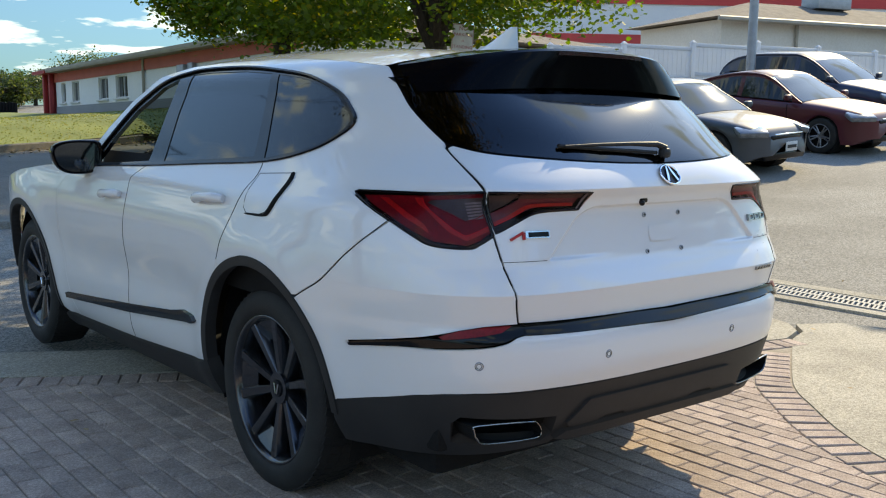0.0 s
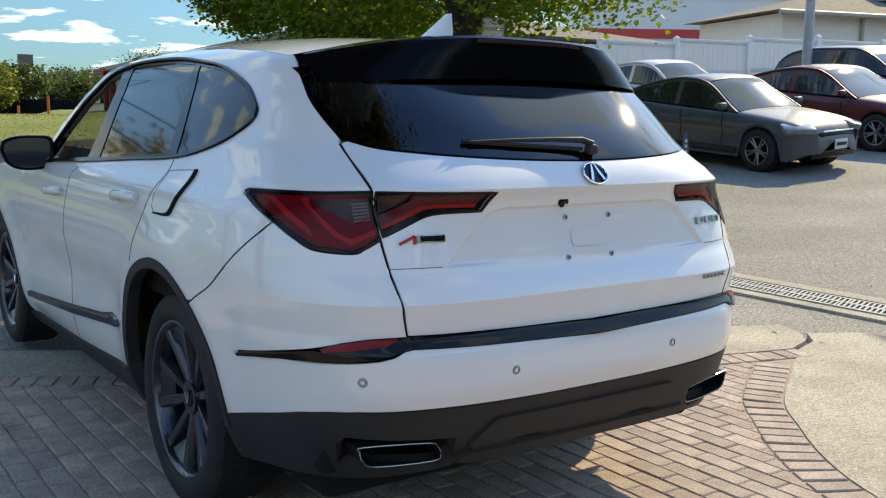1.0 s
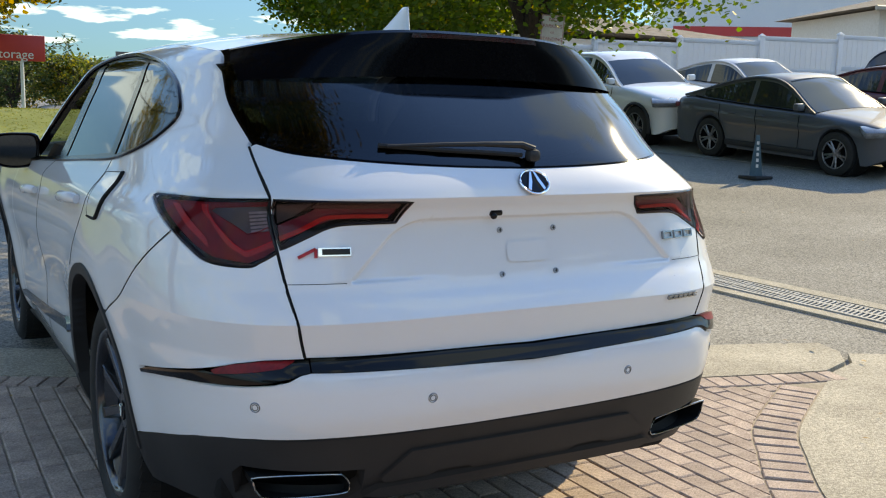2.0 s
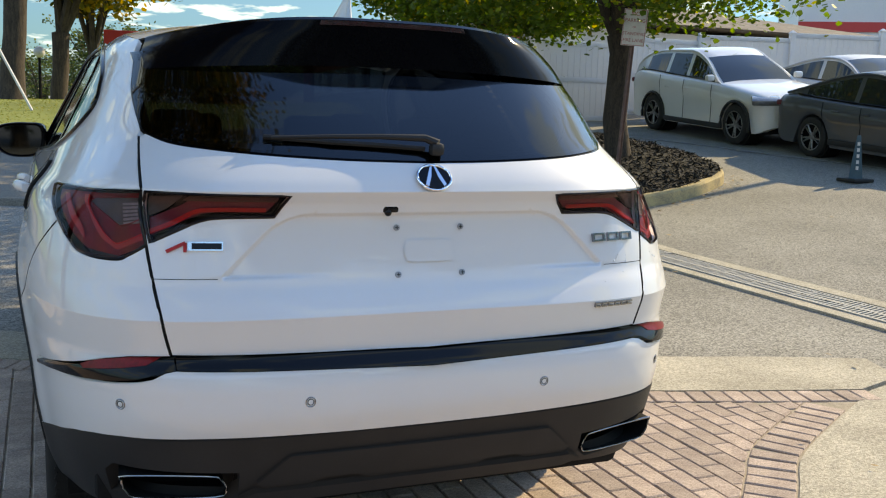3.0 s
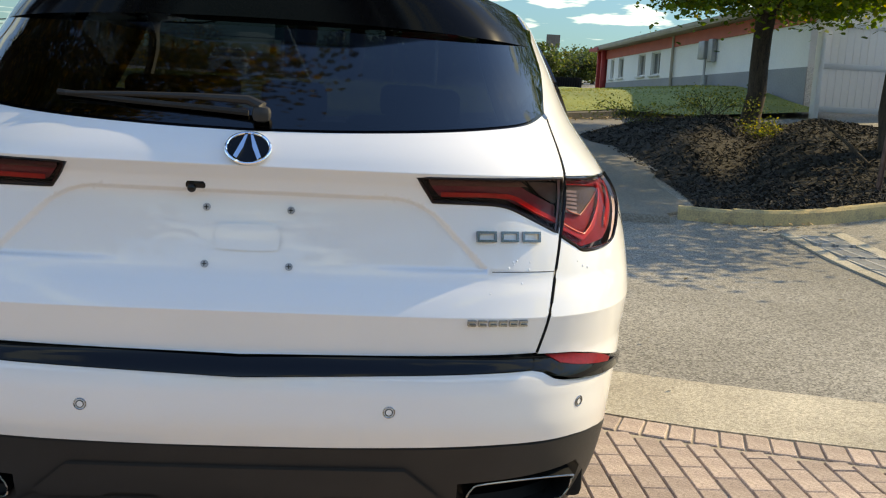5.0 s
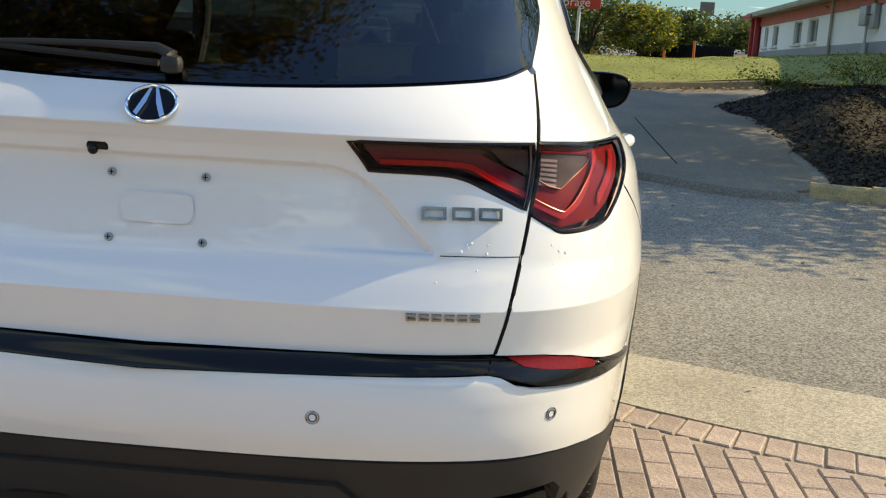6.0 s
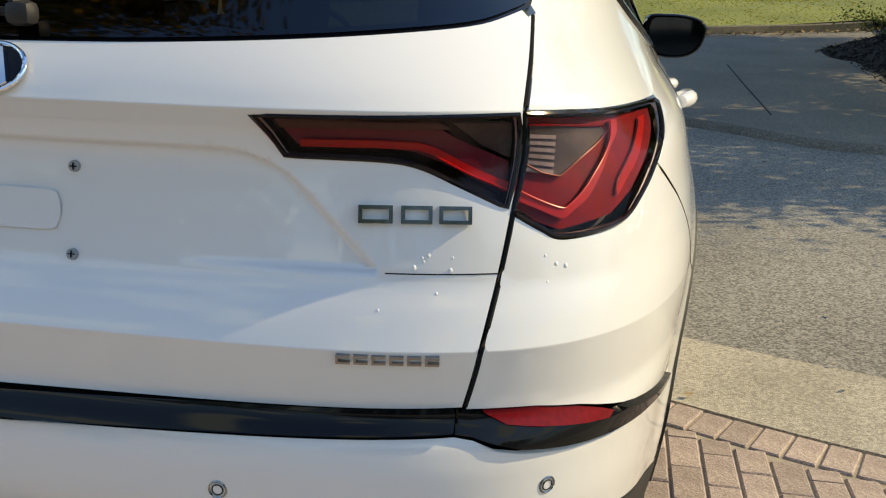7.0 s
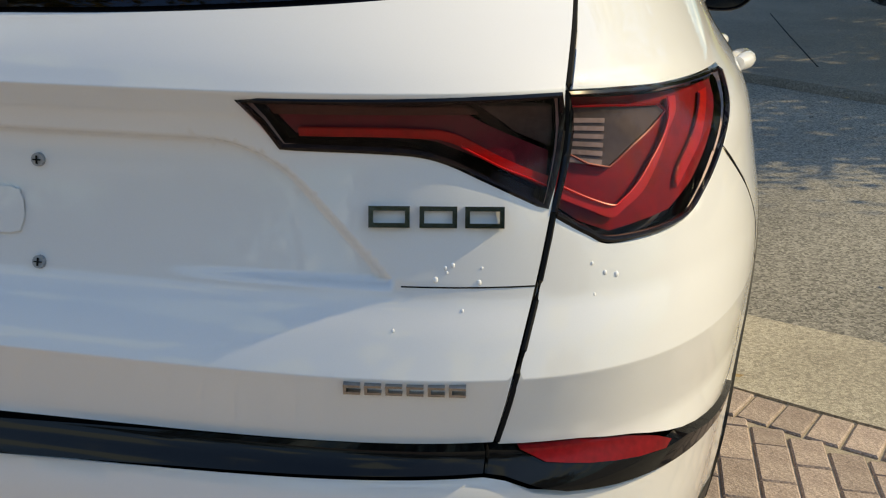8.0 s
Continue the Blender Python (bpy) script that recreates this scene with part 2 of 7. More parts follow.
def sweep(bm, path, radius, sides=8, radii=None, closed=False):
    """A round rod along a path of points."""
    path = [Vector(p) for p in path]
    rings = []
    n = len(path)
    for i, p in enumerate(path):
        d = (path[(i + 1) % n] - path[i - 1]) if closed else (path[min(i + 1, n - 1)] - path[max(i - 1, 0)])
        d.normalize()
        q = Vector((0, 0, 1)).rotation_difference(d) if d.z > .9 else d.to_track_quat("Z", "Y")
        r = radii[i] if radii else radius
        rings.append([bm.verts.new(p + q @ Vector((r * math.cos(k * math.tau / sides), r * math.sin(k * math.tau / sides), 0))) for k in range(sides)])
    for i in range(n if closed else n - 1):
        a, b = rings[i], rings[(i + 1) % n]
        for k in range(sides):
            bm.faces.new((a[k], a[(k + 1) % sides], b[(k + 1) % sides], b[k]))
    if not closed:
        bm.faces.new(rings[0][::-1]); bm.faces.new(rings[-1])


def spline(pts, n=8, closed=False):
    """A smooth line through the points."""
    pts = [Vector(p) for p in pts]
    out, k = [], len(pts)
    for i in range(k if closed else k - 1):
        p0 = pts[i - 1] if (closed or i > 0) else pts[0]
        p1, p2 = pts[i], pts[(i + 1) % k]
        p3 = pts[(i + 2) % k] if (closed or i + 2 < k) else pts[-1]
        for j in range(n):
            t = j / n
            out.append(0.5 * ((2 * p1) + (p2 - p0) * t + (2 * p0 - 5 * p1 + 4 * p2 - p3) * t * t + (3 * p1 - p0 - 3 * p2 + p3) * t ** 3))
    if not closed:
        out.append(pts[-1])
    return out


def smooth01(t):
    t = min(1.0, max(0.0, t))
    return t * t * (3 - 2 * t)


def table(rows, z):
    """Smooth reading of a short table of (position, value)."""
    if z <= rows[0][0]:
        return rows[0][1]
    for i in range(len(rows) - 1):
        (a, p), (b, q) = rows[i], rows[i + 1]
        if z <= b:
            m0 = (q - rows[i - 1][1]) / (b - rows[i - 1][0]) if i > 0 else (q - p) / (b - a)
            m1 = (rows[i + 2][1] - p) / (rows[i + 2][0] - a) if i + 2 < len(rows) else (q - p) / (b - a)
            h = b - a
            t = (z - a) / h
            return p * (2 * t ** 3 - 3 * t * t + 1) + m0 * h * (t ** 3 - 2 * t * t + t) + q * (3 * t * t - 2 * t ** 3) + m1 * h * (t ** 3 - t * t)
    return rows[-1][1]


def inside(poly, pts):
    """Even-odd test of many points against a polygon, both as arrays."""
    x, y = pts[:, 0], pts[:, 1]
    hit = np.zeros(len(pts), bool)
    a = np.asarray(poly)
    b = np.roll(a, -1, axis=0)
    for (x0, y0), (x1, y1) in zip(a, b):
        if y0 != y1:
            hit ^= ((y0 > y) != (y1 > y)) & (x < (x1 - x0) * (y - y0) / (y1 - y0) + x0)
    return hit


def fill(outer, holes=(), step=0.03, along=()):
    """Triangles of a flat region: outline, holes, and a grid of points between. Returns points and faces."""
    loops = [outer, *holes]
    pts, edges = [], []
    for lp in loops:
        base = len(pts)
        pts += [tuple(p) for p in lp]
        edges += [(base + i, base + (i + 1) % len(lp)) for i in range(len(lp))]
    a = np.array(outer)
    rim_pts = np.array(pts)
    gx, gy = np.meshgrid(np.arange(a[:, 0].min(), a[:, 0].max(), step), np.arange(a[:, 1].min(), a[:, 1].max(), step * 0.9))
    gx[1::2] += step / 2
    grid = np.stack([gx.ravel(), gy.ravel()], 1)
    keep = inside(outer, grid)
    grid = grid[keep]
    if len(grid):
        near = np.min(np.linalg.norm(grid[:, None, :] - rim_pts[None, :, :], axis=2), axis=1)
        grid = grid[near > step * 0.45]
    if len(along):
        extra = np.array(along)
        ok = inside(outer, extra)
        for h in holes:
            ok &= ~inside(h, extra)
        extra = extra[ok]
        extra = extra[np.min(np.linalg.norm(extra[:, None, :] - rim_pts[None, :, :], axis=2), axis=1) > .004]
        grid = grid[np.min(np.linalg.norm(grid[:, None, :] - extra[None, :, :], axis=2), axis=1) > .004]
        pts += [tuple(p) for p in extra]
    pts += [tuple(p) for p in grid]
    from mathutils import geometry
    v, _, f, *_ = geometry.delaunay_2d_cdt([Vector(p) for p in pts], edges, [], 0, 1e-6)
    va = np.array([tuple(p) for p in v])
    cen = np.array([va[list(q)].mean(axis=0) for q in f])
    ok = inside(outer, cen)
    for h in holes:
        ok &= ~inside(h, cen)
    return va, [tuple(q) for q, k in zip(f, ok) if k]


# ---- the ground's shape ----
def soft_pos(v, k=0.8):
    """A rise that starts gently at zero."""
    return 0.0 if v < -k else (v + k) ** 2 / (4 * k) if v < k else v


def height(x, y):
    """The lot climbs away from the brick apron, then levels out."""
    rise = 0.077 * soft_pos(min(x, 22.0) - 4.5) + 0.06 * (soft_pos(min(y, 20.0) - 6.0))
    return min(rise, 1.9)


# ---- the white SUV in the foreground: body surface ----
WIDE = [(.2, .86), (.35, .945), (.5, .976), (.66, .992), (.85, 1.014), (1.0, 1.005), (1.12, .964), (1.2, .92), (1.27, .885), (1.39, .8255), (1.48, .7805), (1.57, .735), (1.62, .67), (1.65, .56), (1.675, .3)]
TAIL = [(.2, .22), (.3, .13), (.42, .07), (.55, .03), (.62, .005), (.69, .0), (.72, .003), (.735, .007), (.775, .031), (.80, .030), (.866, .0164), (.871, .0150), (.874, .0143), (.877, .0156), (.92, .035), (.96, .055), (1.1, .08), (1.15, .072), (1.178, .0515), (1.183, .0477), (1.186, .046), (1.189, .0476), (1.215, .063), (1.25, .09), (1.29, .128), (1.36, .208), (1.45, .325), (1.55, .463), (1.62, .575), (1.66, .75), (1.675, 1.0)]
REXP = [(.2, 5.0), (.5, 5.2), (.66, 5.0), (1.0, 5.0), (1.17, 4.6), (1.3, 3.7), (1.45, 4.2), (1.57, 4.5), (1.65, 3.5), (1.675, 2.6)]
YM, FRONT = 1.7, 3.75


def hull(s, z):
    """The body without its creases. s: angle round the rear from its centre; past a right angle, metres forward."""
    w, y0, n = table(WIDE, z), table(TAIL, z), table(REXP, z)
    a, sg = abs(s), (1 if s >= 0 else -1)
    if a <= math.pi / 2:
        c, q = math.cos(a), math.sin(a)
        r = (c ** n + q ** n) ** (-1 / n)
        return sg * w * r * q, YM - (YM - y0) * r * c
    y = YM + a - math.pi / 2
    if y > FRONT:
        w *= max(0.02, 1 - ((y - FRONT) / 1.36) ** 3) ** (1 / 3)
    return sg * w, y


def by_x(x, z):
    q = min(.9999, abs(x) / table(WIDE, z))
    n = table(REXP, z)
    return (math.copysign(math.atan(q / (1 - q ** n) ** (1 / n)), x), z)


def by_y(y, z):
    if y >= YM:
        return (math.pi / 2 + y - YM, z)
    p = min(max((YM - y) / (YM - table(TAIL, z)), 1e-4), .99999)
    n = table(REXP, z)
    return (math.atan((p ** -n - 1) ** (1 / n)), z)


PLATE_TOP = 1.131


def flank_x(z):
    """The slanting side of the plate area."""
    return .548 - max(0.0, z - .974) * 1.02


def crease(x, y, z):
    """How far the skin stands out from the hull: the plate recess, the ledge above it, the lip below, the shoulders."""
    ax = abs(x)
    d = 0.0
    if y < 0.40 and .7 < z < 1.24:
        # scooped plate area with a rounded upper corner between slanting flanks; the flanks and the ledge stay proud
        side, lid, r = (flank_x(z) - ax) * .70, PLATE_TOP - z, .05
        inset = r - math.hypot(r - side, r - lid) if side < r and lid < r else min(side, lid)
        floor = smooth01((z - .875) / .10)
        upper = smooth01((z - .971) / .006)
        across = smooth01(inset / .013) * upper + (1 - smooth01((ax - .22) / .42)) * (1 - upper)
        d -= .012 * floor * across
    if y > .5 or ax > .7:
        w = smooth01((y - .15) / .5)
        # side: shoulder line and hollow door sides
        d += w * .012 * math.exp(-((z - 1.1) / .05) ** 2)
        d -= w * .016 * math.exp(-((z - .66) / .13) ** 2) * smooth01((y - 1.5) / .4) * smooth01((3.6 - y) / .4)
        for cy in (1.12, 4.0):
            r = math.hypot(y - cy, z - .40)
            d += .014 * math.exp(-((r - .5) / .09) ** 2)
    return d


def hull_normal(s, z, e=.004):
    (ax, ay), (bx, by) = hull(s - e, z), hull(s + e, z)
    (cx, cy), (dx, dy) = hull(s, z - e), hull(s, z + e)
    return Vector((bx - ax, by - ay, 0)).cross(Vector((dx - cx, dy - cy, 2 * e))).normalized()


def skin_point(s, z, off=0.0):
    x, y = hull(s, z)
    return Vector((x, y, z)) + hull_normal(s, z) * (crease(x, y, z) + off)


def skin_normal(s, z, off=0.0, e=.0012):
    return (skin_point(s + e, z) - skin_point(s - e, z)).cross(skin_point(s, z + e) - skin_point(s, z - e)).normalized()


def dense(loop, step=0.02):
    """Adds points along the sides of a closed outline."""
    out = []
    for i, p in enumerate(loop):
        q = loop[(i + 1) % len(loop)]
        d = math.hypot(q[0] - p[0], q[1] - p[1])
        k = max(1, int(d / step))
        out += [(p[0] + (q[0] - p[0]) * j / k, p[1] + (q[1] - p[1]) * j / k) for j in range(k)]
    return out


def mirrored(loop):
    return [(-s, z) for s, z in loop][::-1]


def skin(name, outer, material, parent, holes=(), off=0.0, step=0.03, rim=0.014, label="", edge_step=0.02, along=()):
    """A panel of the body: its outline lies on the skin, its rim turns inward."""
    va, faces = fill(dense(outer, edge_step), [dense(h, edge_step) for h in holes], step, along)
    used = sorted({i for f in faces for i in f})
    index = {k: i for i, k in enumerate(used)}
    pts = [skin_point(*va[k], off) for k in used]
    nrm = [skin_normal(*va[k]) for k in used]
    quads = []
    count = {}
    for f in faces:
        a, b, c = (index[i] for i in f)
        (ax, ay), (bx, by), (cx, cy) = (va[i] for i in f)
        if (bx - ax) * (cy - ay) - (by - ay) * (cx - ax) < 0:
            b, c = c, b
        quads.append((a, b, c))
        for e in ((a, b), (b, c), (c, a)):
            count[e] = count.get(e, 0) + 1
    if rim:
        turned = {}
        for (a, b) in list(count):
            if (b, a) not in count:
                for k in (a, b):
                    if k not in turned:
                        turned[k] = (len(pts), len(pts) + 1)
                        pts.append(pts[k].copy()); nrm.append(nrm[k])
                        pts.append(pts[k] - nrm[k] * rim); nrm.append(nrm[k])
                quads.append((turned[b][0], turned[a][0], turned[a][1], turned[b][1]))
    return mesh_part(name, pts, quads, material, parent, label, normals=nrm)


def on_x(pts):
    return [by_x(*p) for p in pts]


def on_y(pts):
    return [by_y(*p) for p in pts]


def curve2(pts, n=6):
    return [(p.x, p.y) for p in spline([(a, b, 0) for a, b in pts], n)]


def arch(cy, r, a0, a1, n=24):
    """Points of a wheel arch, from angle a0 to a1 in degrees (0 is forward)."""
    return [by_y(cy + r * math.cos(radians(a0 + (a1 - a0) * i / n)), .40 + r * math.sin(radians(a0 + (a1 - a0) * i / n))) for i in range(n + 1)]


car = new("white_suv")
tagged(car, "white mid-size SUV with black trim parked on brick pavers", "car")

# lines of the right half; the left half mirrors them
SEAM = on_x(curve2([(.662, .787), (.68, .86), (.70, .976), (.711, 1.06), (.717, 1.12), (.717, 1.178), (.713, 1.24), (.703, 1.305)], 5))
GLASS_LOW = on_x(curve2([(0, 1.257), (.2, 1.261), (.4, 1.27), (.55, 1.281), (.64, 1.292), (.69, 1.312)], 6))
GLASS_SIDE = on_y(curve2([(.4015, 1.319), (.483, 1.37), (.5865, 1.44), (.66, 1.50), (.7325, 1.56)], 5))
LAMP_IN = on_x([(.374, 1.176), (.7125, 1.179)] + curve2([(.7055, 1.056), (.64, 1.088), (.585, 1.112), (.53, 1.1195), (.411, 1.121)], 5))
LAMP_EDGE = curve2([by_x(.7135, 1.05), by_x(.75, 1.028), by_x(.783, 1.014), by_y(.262, 1.02), by_y(.33, 1.047), by_y(.43, 1.09), by_y(.53, 1.13), by_y(.60, 1.158)], 6)
LAMP_OUT = [by_x(.7215, 1.179)] + LAMP_EDGE + curve2([by_y(.585, 1.164), by_y(.45, 1.168), by_y(.32, 1.171), by_x(.78, 1.175)], 3)
MEET = 29
ARCH_R, ARCH_IN = .492, .455

# tailgate: white panel below the glass
gate = on_x([(-.3, .780), (0, .775), (.3, .780)]) + SEAM[:]
gate = gate + [by_x(.70, 1.302)] + GLASS_LOW[::-1] + mirrored(GLASS_LOW[::-1])[1:] + mirrored(SEAM)
LIP = [(-1.25 + .0065 * i, z) for i in range(386) for z in (.868, .8705, .873, .8755, .878, .882)]
FOLDS = LIP + [(-1.25 + .0065 * i, z) for i in range(386) for z in (1.180, 1.1825, 1.185, 1.1875, 1.190, 1.194)]
FOLDS += [by_x(sg * (.56 + .012 * i), z) for i in range(13) for z in (.970, .974, .978) for sg in (-1, 1)]
def recess_edge(inset, r=.05):
    """A line along the edge of the plate area, at a distance inside it."""
    pairs = [(inset, PLATE_TOP - .980 - .008 * i) for i in range(13)]
    pairs += [(r - (r - inset) * math.cos(a * .157), r - (r - inset) * math.sin(a * .157)) for a in range(11)]
    pts = [(flank_x(PLATE_TOP - lid) - side / .70, PLATE_TOP - lid) for side, lid in pairs]
    return pts + [(.011 * i, PLATE_TOP - inset) for i in range(int((pts[-1][0]) / .011))]


FOLDS += [by_x(sg * x, z) for inset in (-.001, .003, .0065, .010, .014) for x, z in recess_edge(inset) for sg in (-1, 1) if x > .001 or sg > 0]
tailgate = skin("tailgate", gate, PAINT, car, holes=[LAMP_IN, mirrored(LAMP_IN)], along=FOLDS, step=.011, label="white painted tailgate with a recessed plate area")

DLO = on_y(curve2([(2.97, 1.125), (2.6, 1.147), (2.24, 1.166), (1.7, 1.2), (1.2, 1.232), (.95, 1.28), (.82, 1.34), (.78, 1.384), (.82, 1.425), (.93, 1.485), (1.15, 1.547), (1.43, 1.578), (1.71, 1.597), (2.05, 1.6), (2.25, 1.588), (2.48, 1.545), (2.7, 1.44), (2.85, 1.3), (2.95, 1.18)], 4))
QUARTER = (on_x([(.7245, 1.184), (.72, 1.24), (.709, 1.308)]) + GLASS_SIDE + on_y([(.76, 1.575), (1.0, 1.6), (1.3, 1.62), (1.6, 1.63)])
           + on_y([(1.6, 1.3), (1.222, 1.222), (1.226, 1.16), (1.25, 1.1), (1.36, .92), (1.382, .85)])
           + arch(1.12, ARCH_R, 57, 126) + on_y([(.806, .801), (.70, .856), (.588, .945), (.503, 1.016)]) + [(s + .004, z - .005) for s, z in LAMP_EDGE[MEET:]]
           + [by_y(.6, 1.171)] + curve2([by_y(.45, 1.1735), by_y(.32, 1.1765), by_x(.78, 1.1805)], 3))
FUEL = on_y([(1.205, 1.185), (.985, 1.198), (.985, 1.16), (1.0, 1.11), (1.035, 1.06), (1.09, 1.045), (1.19, 1.042), (1.215, 1.06)])
REAR_DOOR = on_y([(1.228, 1.236), (1.232, 1.158), (1.256, 1.1), (1.366, .92), (1.388, .85)]) + arch(1.12, ARCH_R, 56, 8, 12) + on_y([(1.615, .40), (1.7, .385), (2.45, .33), (2.42, .7), (2.36, .985), (2.345, 1.1), (2.24, 1.172)]) + on_y([(1.7, 1.22)])
FRONT_DOOR = on_y([(2.247, 1.172), (2.352, 1.1), (2.367, .985), (2.427, .7), (2.457, .33), (3.3, .29), (3.37, .7), (3.33, 1.0), (3.1, 1.118)]) + on_y([(2.6, 1.16)])
FENDER = on_y([(3.107, 1.118), (3.337, 1.0), (3.377, .7), (3.307, .29), (3.45, .29)]) + arch(4.0, ARCH_R, 190, 20, 30) + on_y([(4.46, .55), (4.8, .6), (4.9, .86), (4.5, .98), (4.1, 1.05), (3.6, 1.1), (3.3, 1.115)])
BUMPER = on_x([(0, .729), (.3, .739), (.655, .749), (.68, .744), (.712, .727), (.745, .718), (.80, .710)]) + on_y([(.23, .701), (.32, .699), (.45, .688), (.565, .668), (.57, .682), (.45, .703), (.33, .726), (.25, .742)]) + on_x([(.82, .767), (.76, .779), (.72, .782), (.668, .784), (.686, .86), (.706, .976), (.7165, 1.043)]) + [(s, z - .006) for s, z in LAMP_EDGE[3:MEET + 1]] + on_y([(.497, 1.011), (.582, .940), (.695, .851), (.80, .797)]) + arch(1.12, ARCH_R, 128, 172, 16) + on_y([(.638, .47), (.45, .512), (.3, .548), (.21, .564)]) + on_x(curve2([(.78, .572), (.6, .575), (.4, .57), (.2, .565), (0, .564)], 3))

for side in (1, -1):
    f = (lambda l: l) if side > 0 else mirrored
    skin("quarter_panel", f(QUARTER), PAINT, car, holes=[f(DLO), f(FUEL)], step=.025)
    flap = skin("fuel_flap" if side < 0 else "quarter_insert", f(FUEL), PAINT, car, off=.001 if side < 0 else 0.0, step=.03, rim=.006)
    for nm, pl in (("rear_door", REAR_DOOR), ("front_door", FRONT_DOOR)):
        skin(nm, f(pl), PAINT, car, holes=[f(DLO)], step=.04)
    skin("front_fender", f(FENDER), PAINT, car, step=.05)
    RAIL = on_y([(1.6, 1.63), (2.0, 1.632), (2.3, 1.618), (2.55, 1.575), (2.78, 1.46), (2.95, 1.32), (3.1, 1.12), (2.9, 1.12), (1.9, 1.5), (1.6, 1.5)])
    skin("roof_rail", f(RAIL), PAINT, car, holes=[f(DLO)], step=.04)
skin("rear_bumper", BUMPER[::-1] + mirrored(BUMPER[::-1])[1:-1], PAINT, car, step=.022, along=LIP)

# dark inner shell behind the gaps
def shell(name, z0, z1, off, material, s1, nz=10, ns=90):
    pts, faces = [], []
    for j in range(nz + 1):
        for i in range(ns + 1):
            s = -s1 + 2 * s1 * i / ns
            z = z0 + (z1 - z0) * j / nz
            x, y = hull(s, z)
            pts.append(Vector((x, y, z)) + hull_normal(s, z) * off)
    for j in range(nz):
        for i in range(ns):
            a = j * (ns + 1) + i
            faces.append((a, a + 1, a + ns + 2, a + ns + 1))
    return mesh_part(name, pts, faces, material, car)


shell("inner_shell", .72, 1.235, -.062, DARK, math.pi / 2 + 1.3, 12, 90)

# black trim strip across the tailgate, with its ends round the reflectors
RED_MID = surface("red_reflector", (0.15, 0.003, 0.006), (0.24, 0.005, 0.010), rough=.3, scale=30, spec=.2, coat=.12)
STRIP = on_x([(0, .766), (.3, .776), (.652, .782), (.652, .753), (.3, .742), (0, .731)])
skin("trim_strip", STRIP + mirrored(STRIP)[1:-1], GLOSS_BLACK, car, off=.012, step=.009, rim=.02, label="gloss black strip", edge_step=.009)
for side in (1, -1):
    f = (lambda l: l) if side > 0 else mirrored
    end = on_x([(.657, .781), (.688, .777), (.72, .7585), (.769, .7495), (.8246, .7405), (.856, .735)]) + on_y([(.25, .734), (.33, .717), (.45, .697), (.55, .678), (.545, .670), (.45, .686), (.34, .701), (.24, .709)]) + on_x([(.80, .719), (.745, .727), (.712, .736), (.68, .749), (.657, .753)])
    refl = on_x([(.690, .780), (.758, .777), (.82, .764), (.848, .7525), (.862, .744), (.856, .7365), (.8246, .7415), (.769, .7505), (.72, .7595)])
    skin("strip_end", f(end), GLOSS_BLACK, car, off=.008, step=.009, rim=.02, edge_step=.009)
    skin("reflector", f(refl), RED_MID, car, off=.010, step=.01, rim=.02, label="red reflector lens")

# textured lower cladding
LOW = on_x([(0, .559), (.4, .565), (.6, .57), (.78, .567)]) + on_y([(.21, .559), (.3, .543), (.45, .507), (.64, .464), (.66, .40), (.63, .33), (.45, .335)]) + on_x([(.82, .345), (.5, .372), (.46, .395), (.25, .40), (0, .402)])
PIPE = on_x([(.50, .47), (.80, .49), (.815, .465), (.80, .40), (.535, .385), (.50, .41)])
skin("lower_cladding", LOW + mirrored(LOW)[1:-1], PLASTIC, car, holes=[PIPE, mirrored(PIPE)], off=.002, step=.03, rim=.05, label="textured black plastic lower bumper")
plate = on_x([(0, .511), (.375, .512), (.455, .44), (.44, .425), (.31, .427), (.28, .44), (.19, .438), (.165, .424), (0, .424)])
skin("diffuser", plate + mirrored(plate)[1:-1], PLASTIC, car, off=.012, step=.03, rim=.03, label="raised black skid plate")
lip = on_x([(0, .42), (.31, .42), (.46, .42), (.5, .40), (.44, .385), (0, .385)])
skin("diffuser_lip", lip + mirrored(lip)[1:-1], PLASTIC, car, off=.022, step=.03, rim=.05)
for side in (1, -1):
    f = (lambda l: l) if side > 0 else mirrored
    ring = arch(1.12, ARCH_R - .002, 0, 178, 40) + arch(1.12, ARCH_IN, 178, 0, 40)
    skin("arch_trim", f(ring), PLASTIC, car, off=.006, step=.03, rim=.05)
    ring = arch(4.0, ARCH_R - .002, 2, 190, 40) + arch(4.0, ARCH_IN, 190, 2, 40)
    skin("arch_trim", f(ring), PLASTIC, car, off=.006, step=.03, rim=.05)
    sill = on_y([(1.57, .41), (1.62, .392), (1.7, .38), (2.45, .326), (3.3, .285), (3.5, .285), (3.52, .25), (3.45, .215), (1.7, .25), (1.55, .27)])
    skin("sill_cladding", f(sill), PLASTIC, car, off=.012, step=.04, rim=.06)
    strip = on_y([(3.36, .417), (2.4, .505), (1.95, .552), (1.80, .578), (1.69, .572), (1.66, .556), (1.69, .541), (2.4, .468), (3.36, .39)])
    skin("door_moulding", f(strip), GLOSS_BLACK, car, off=.018, step=.03, rim=.03, label="gloss black door strip")
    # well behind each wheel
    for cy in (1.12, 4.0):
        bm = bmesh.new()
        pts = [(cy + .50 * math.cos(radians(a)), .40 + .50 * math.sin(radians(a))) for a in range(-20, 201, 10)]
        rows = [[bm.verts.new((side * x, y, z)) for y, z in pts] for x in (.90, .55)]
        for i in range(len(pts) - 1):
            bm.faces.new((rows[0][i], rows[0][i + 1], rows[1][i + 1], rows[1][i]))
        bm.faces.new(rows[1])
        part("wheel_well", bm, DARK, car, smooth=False)

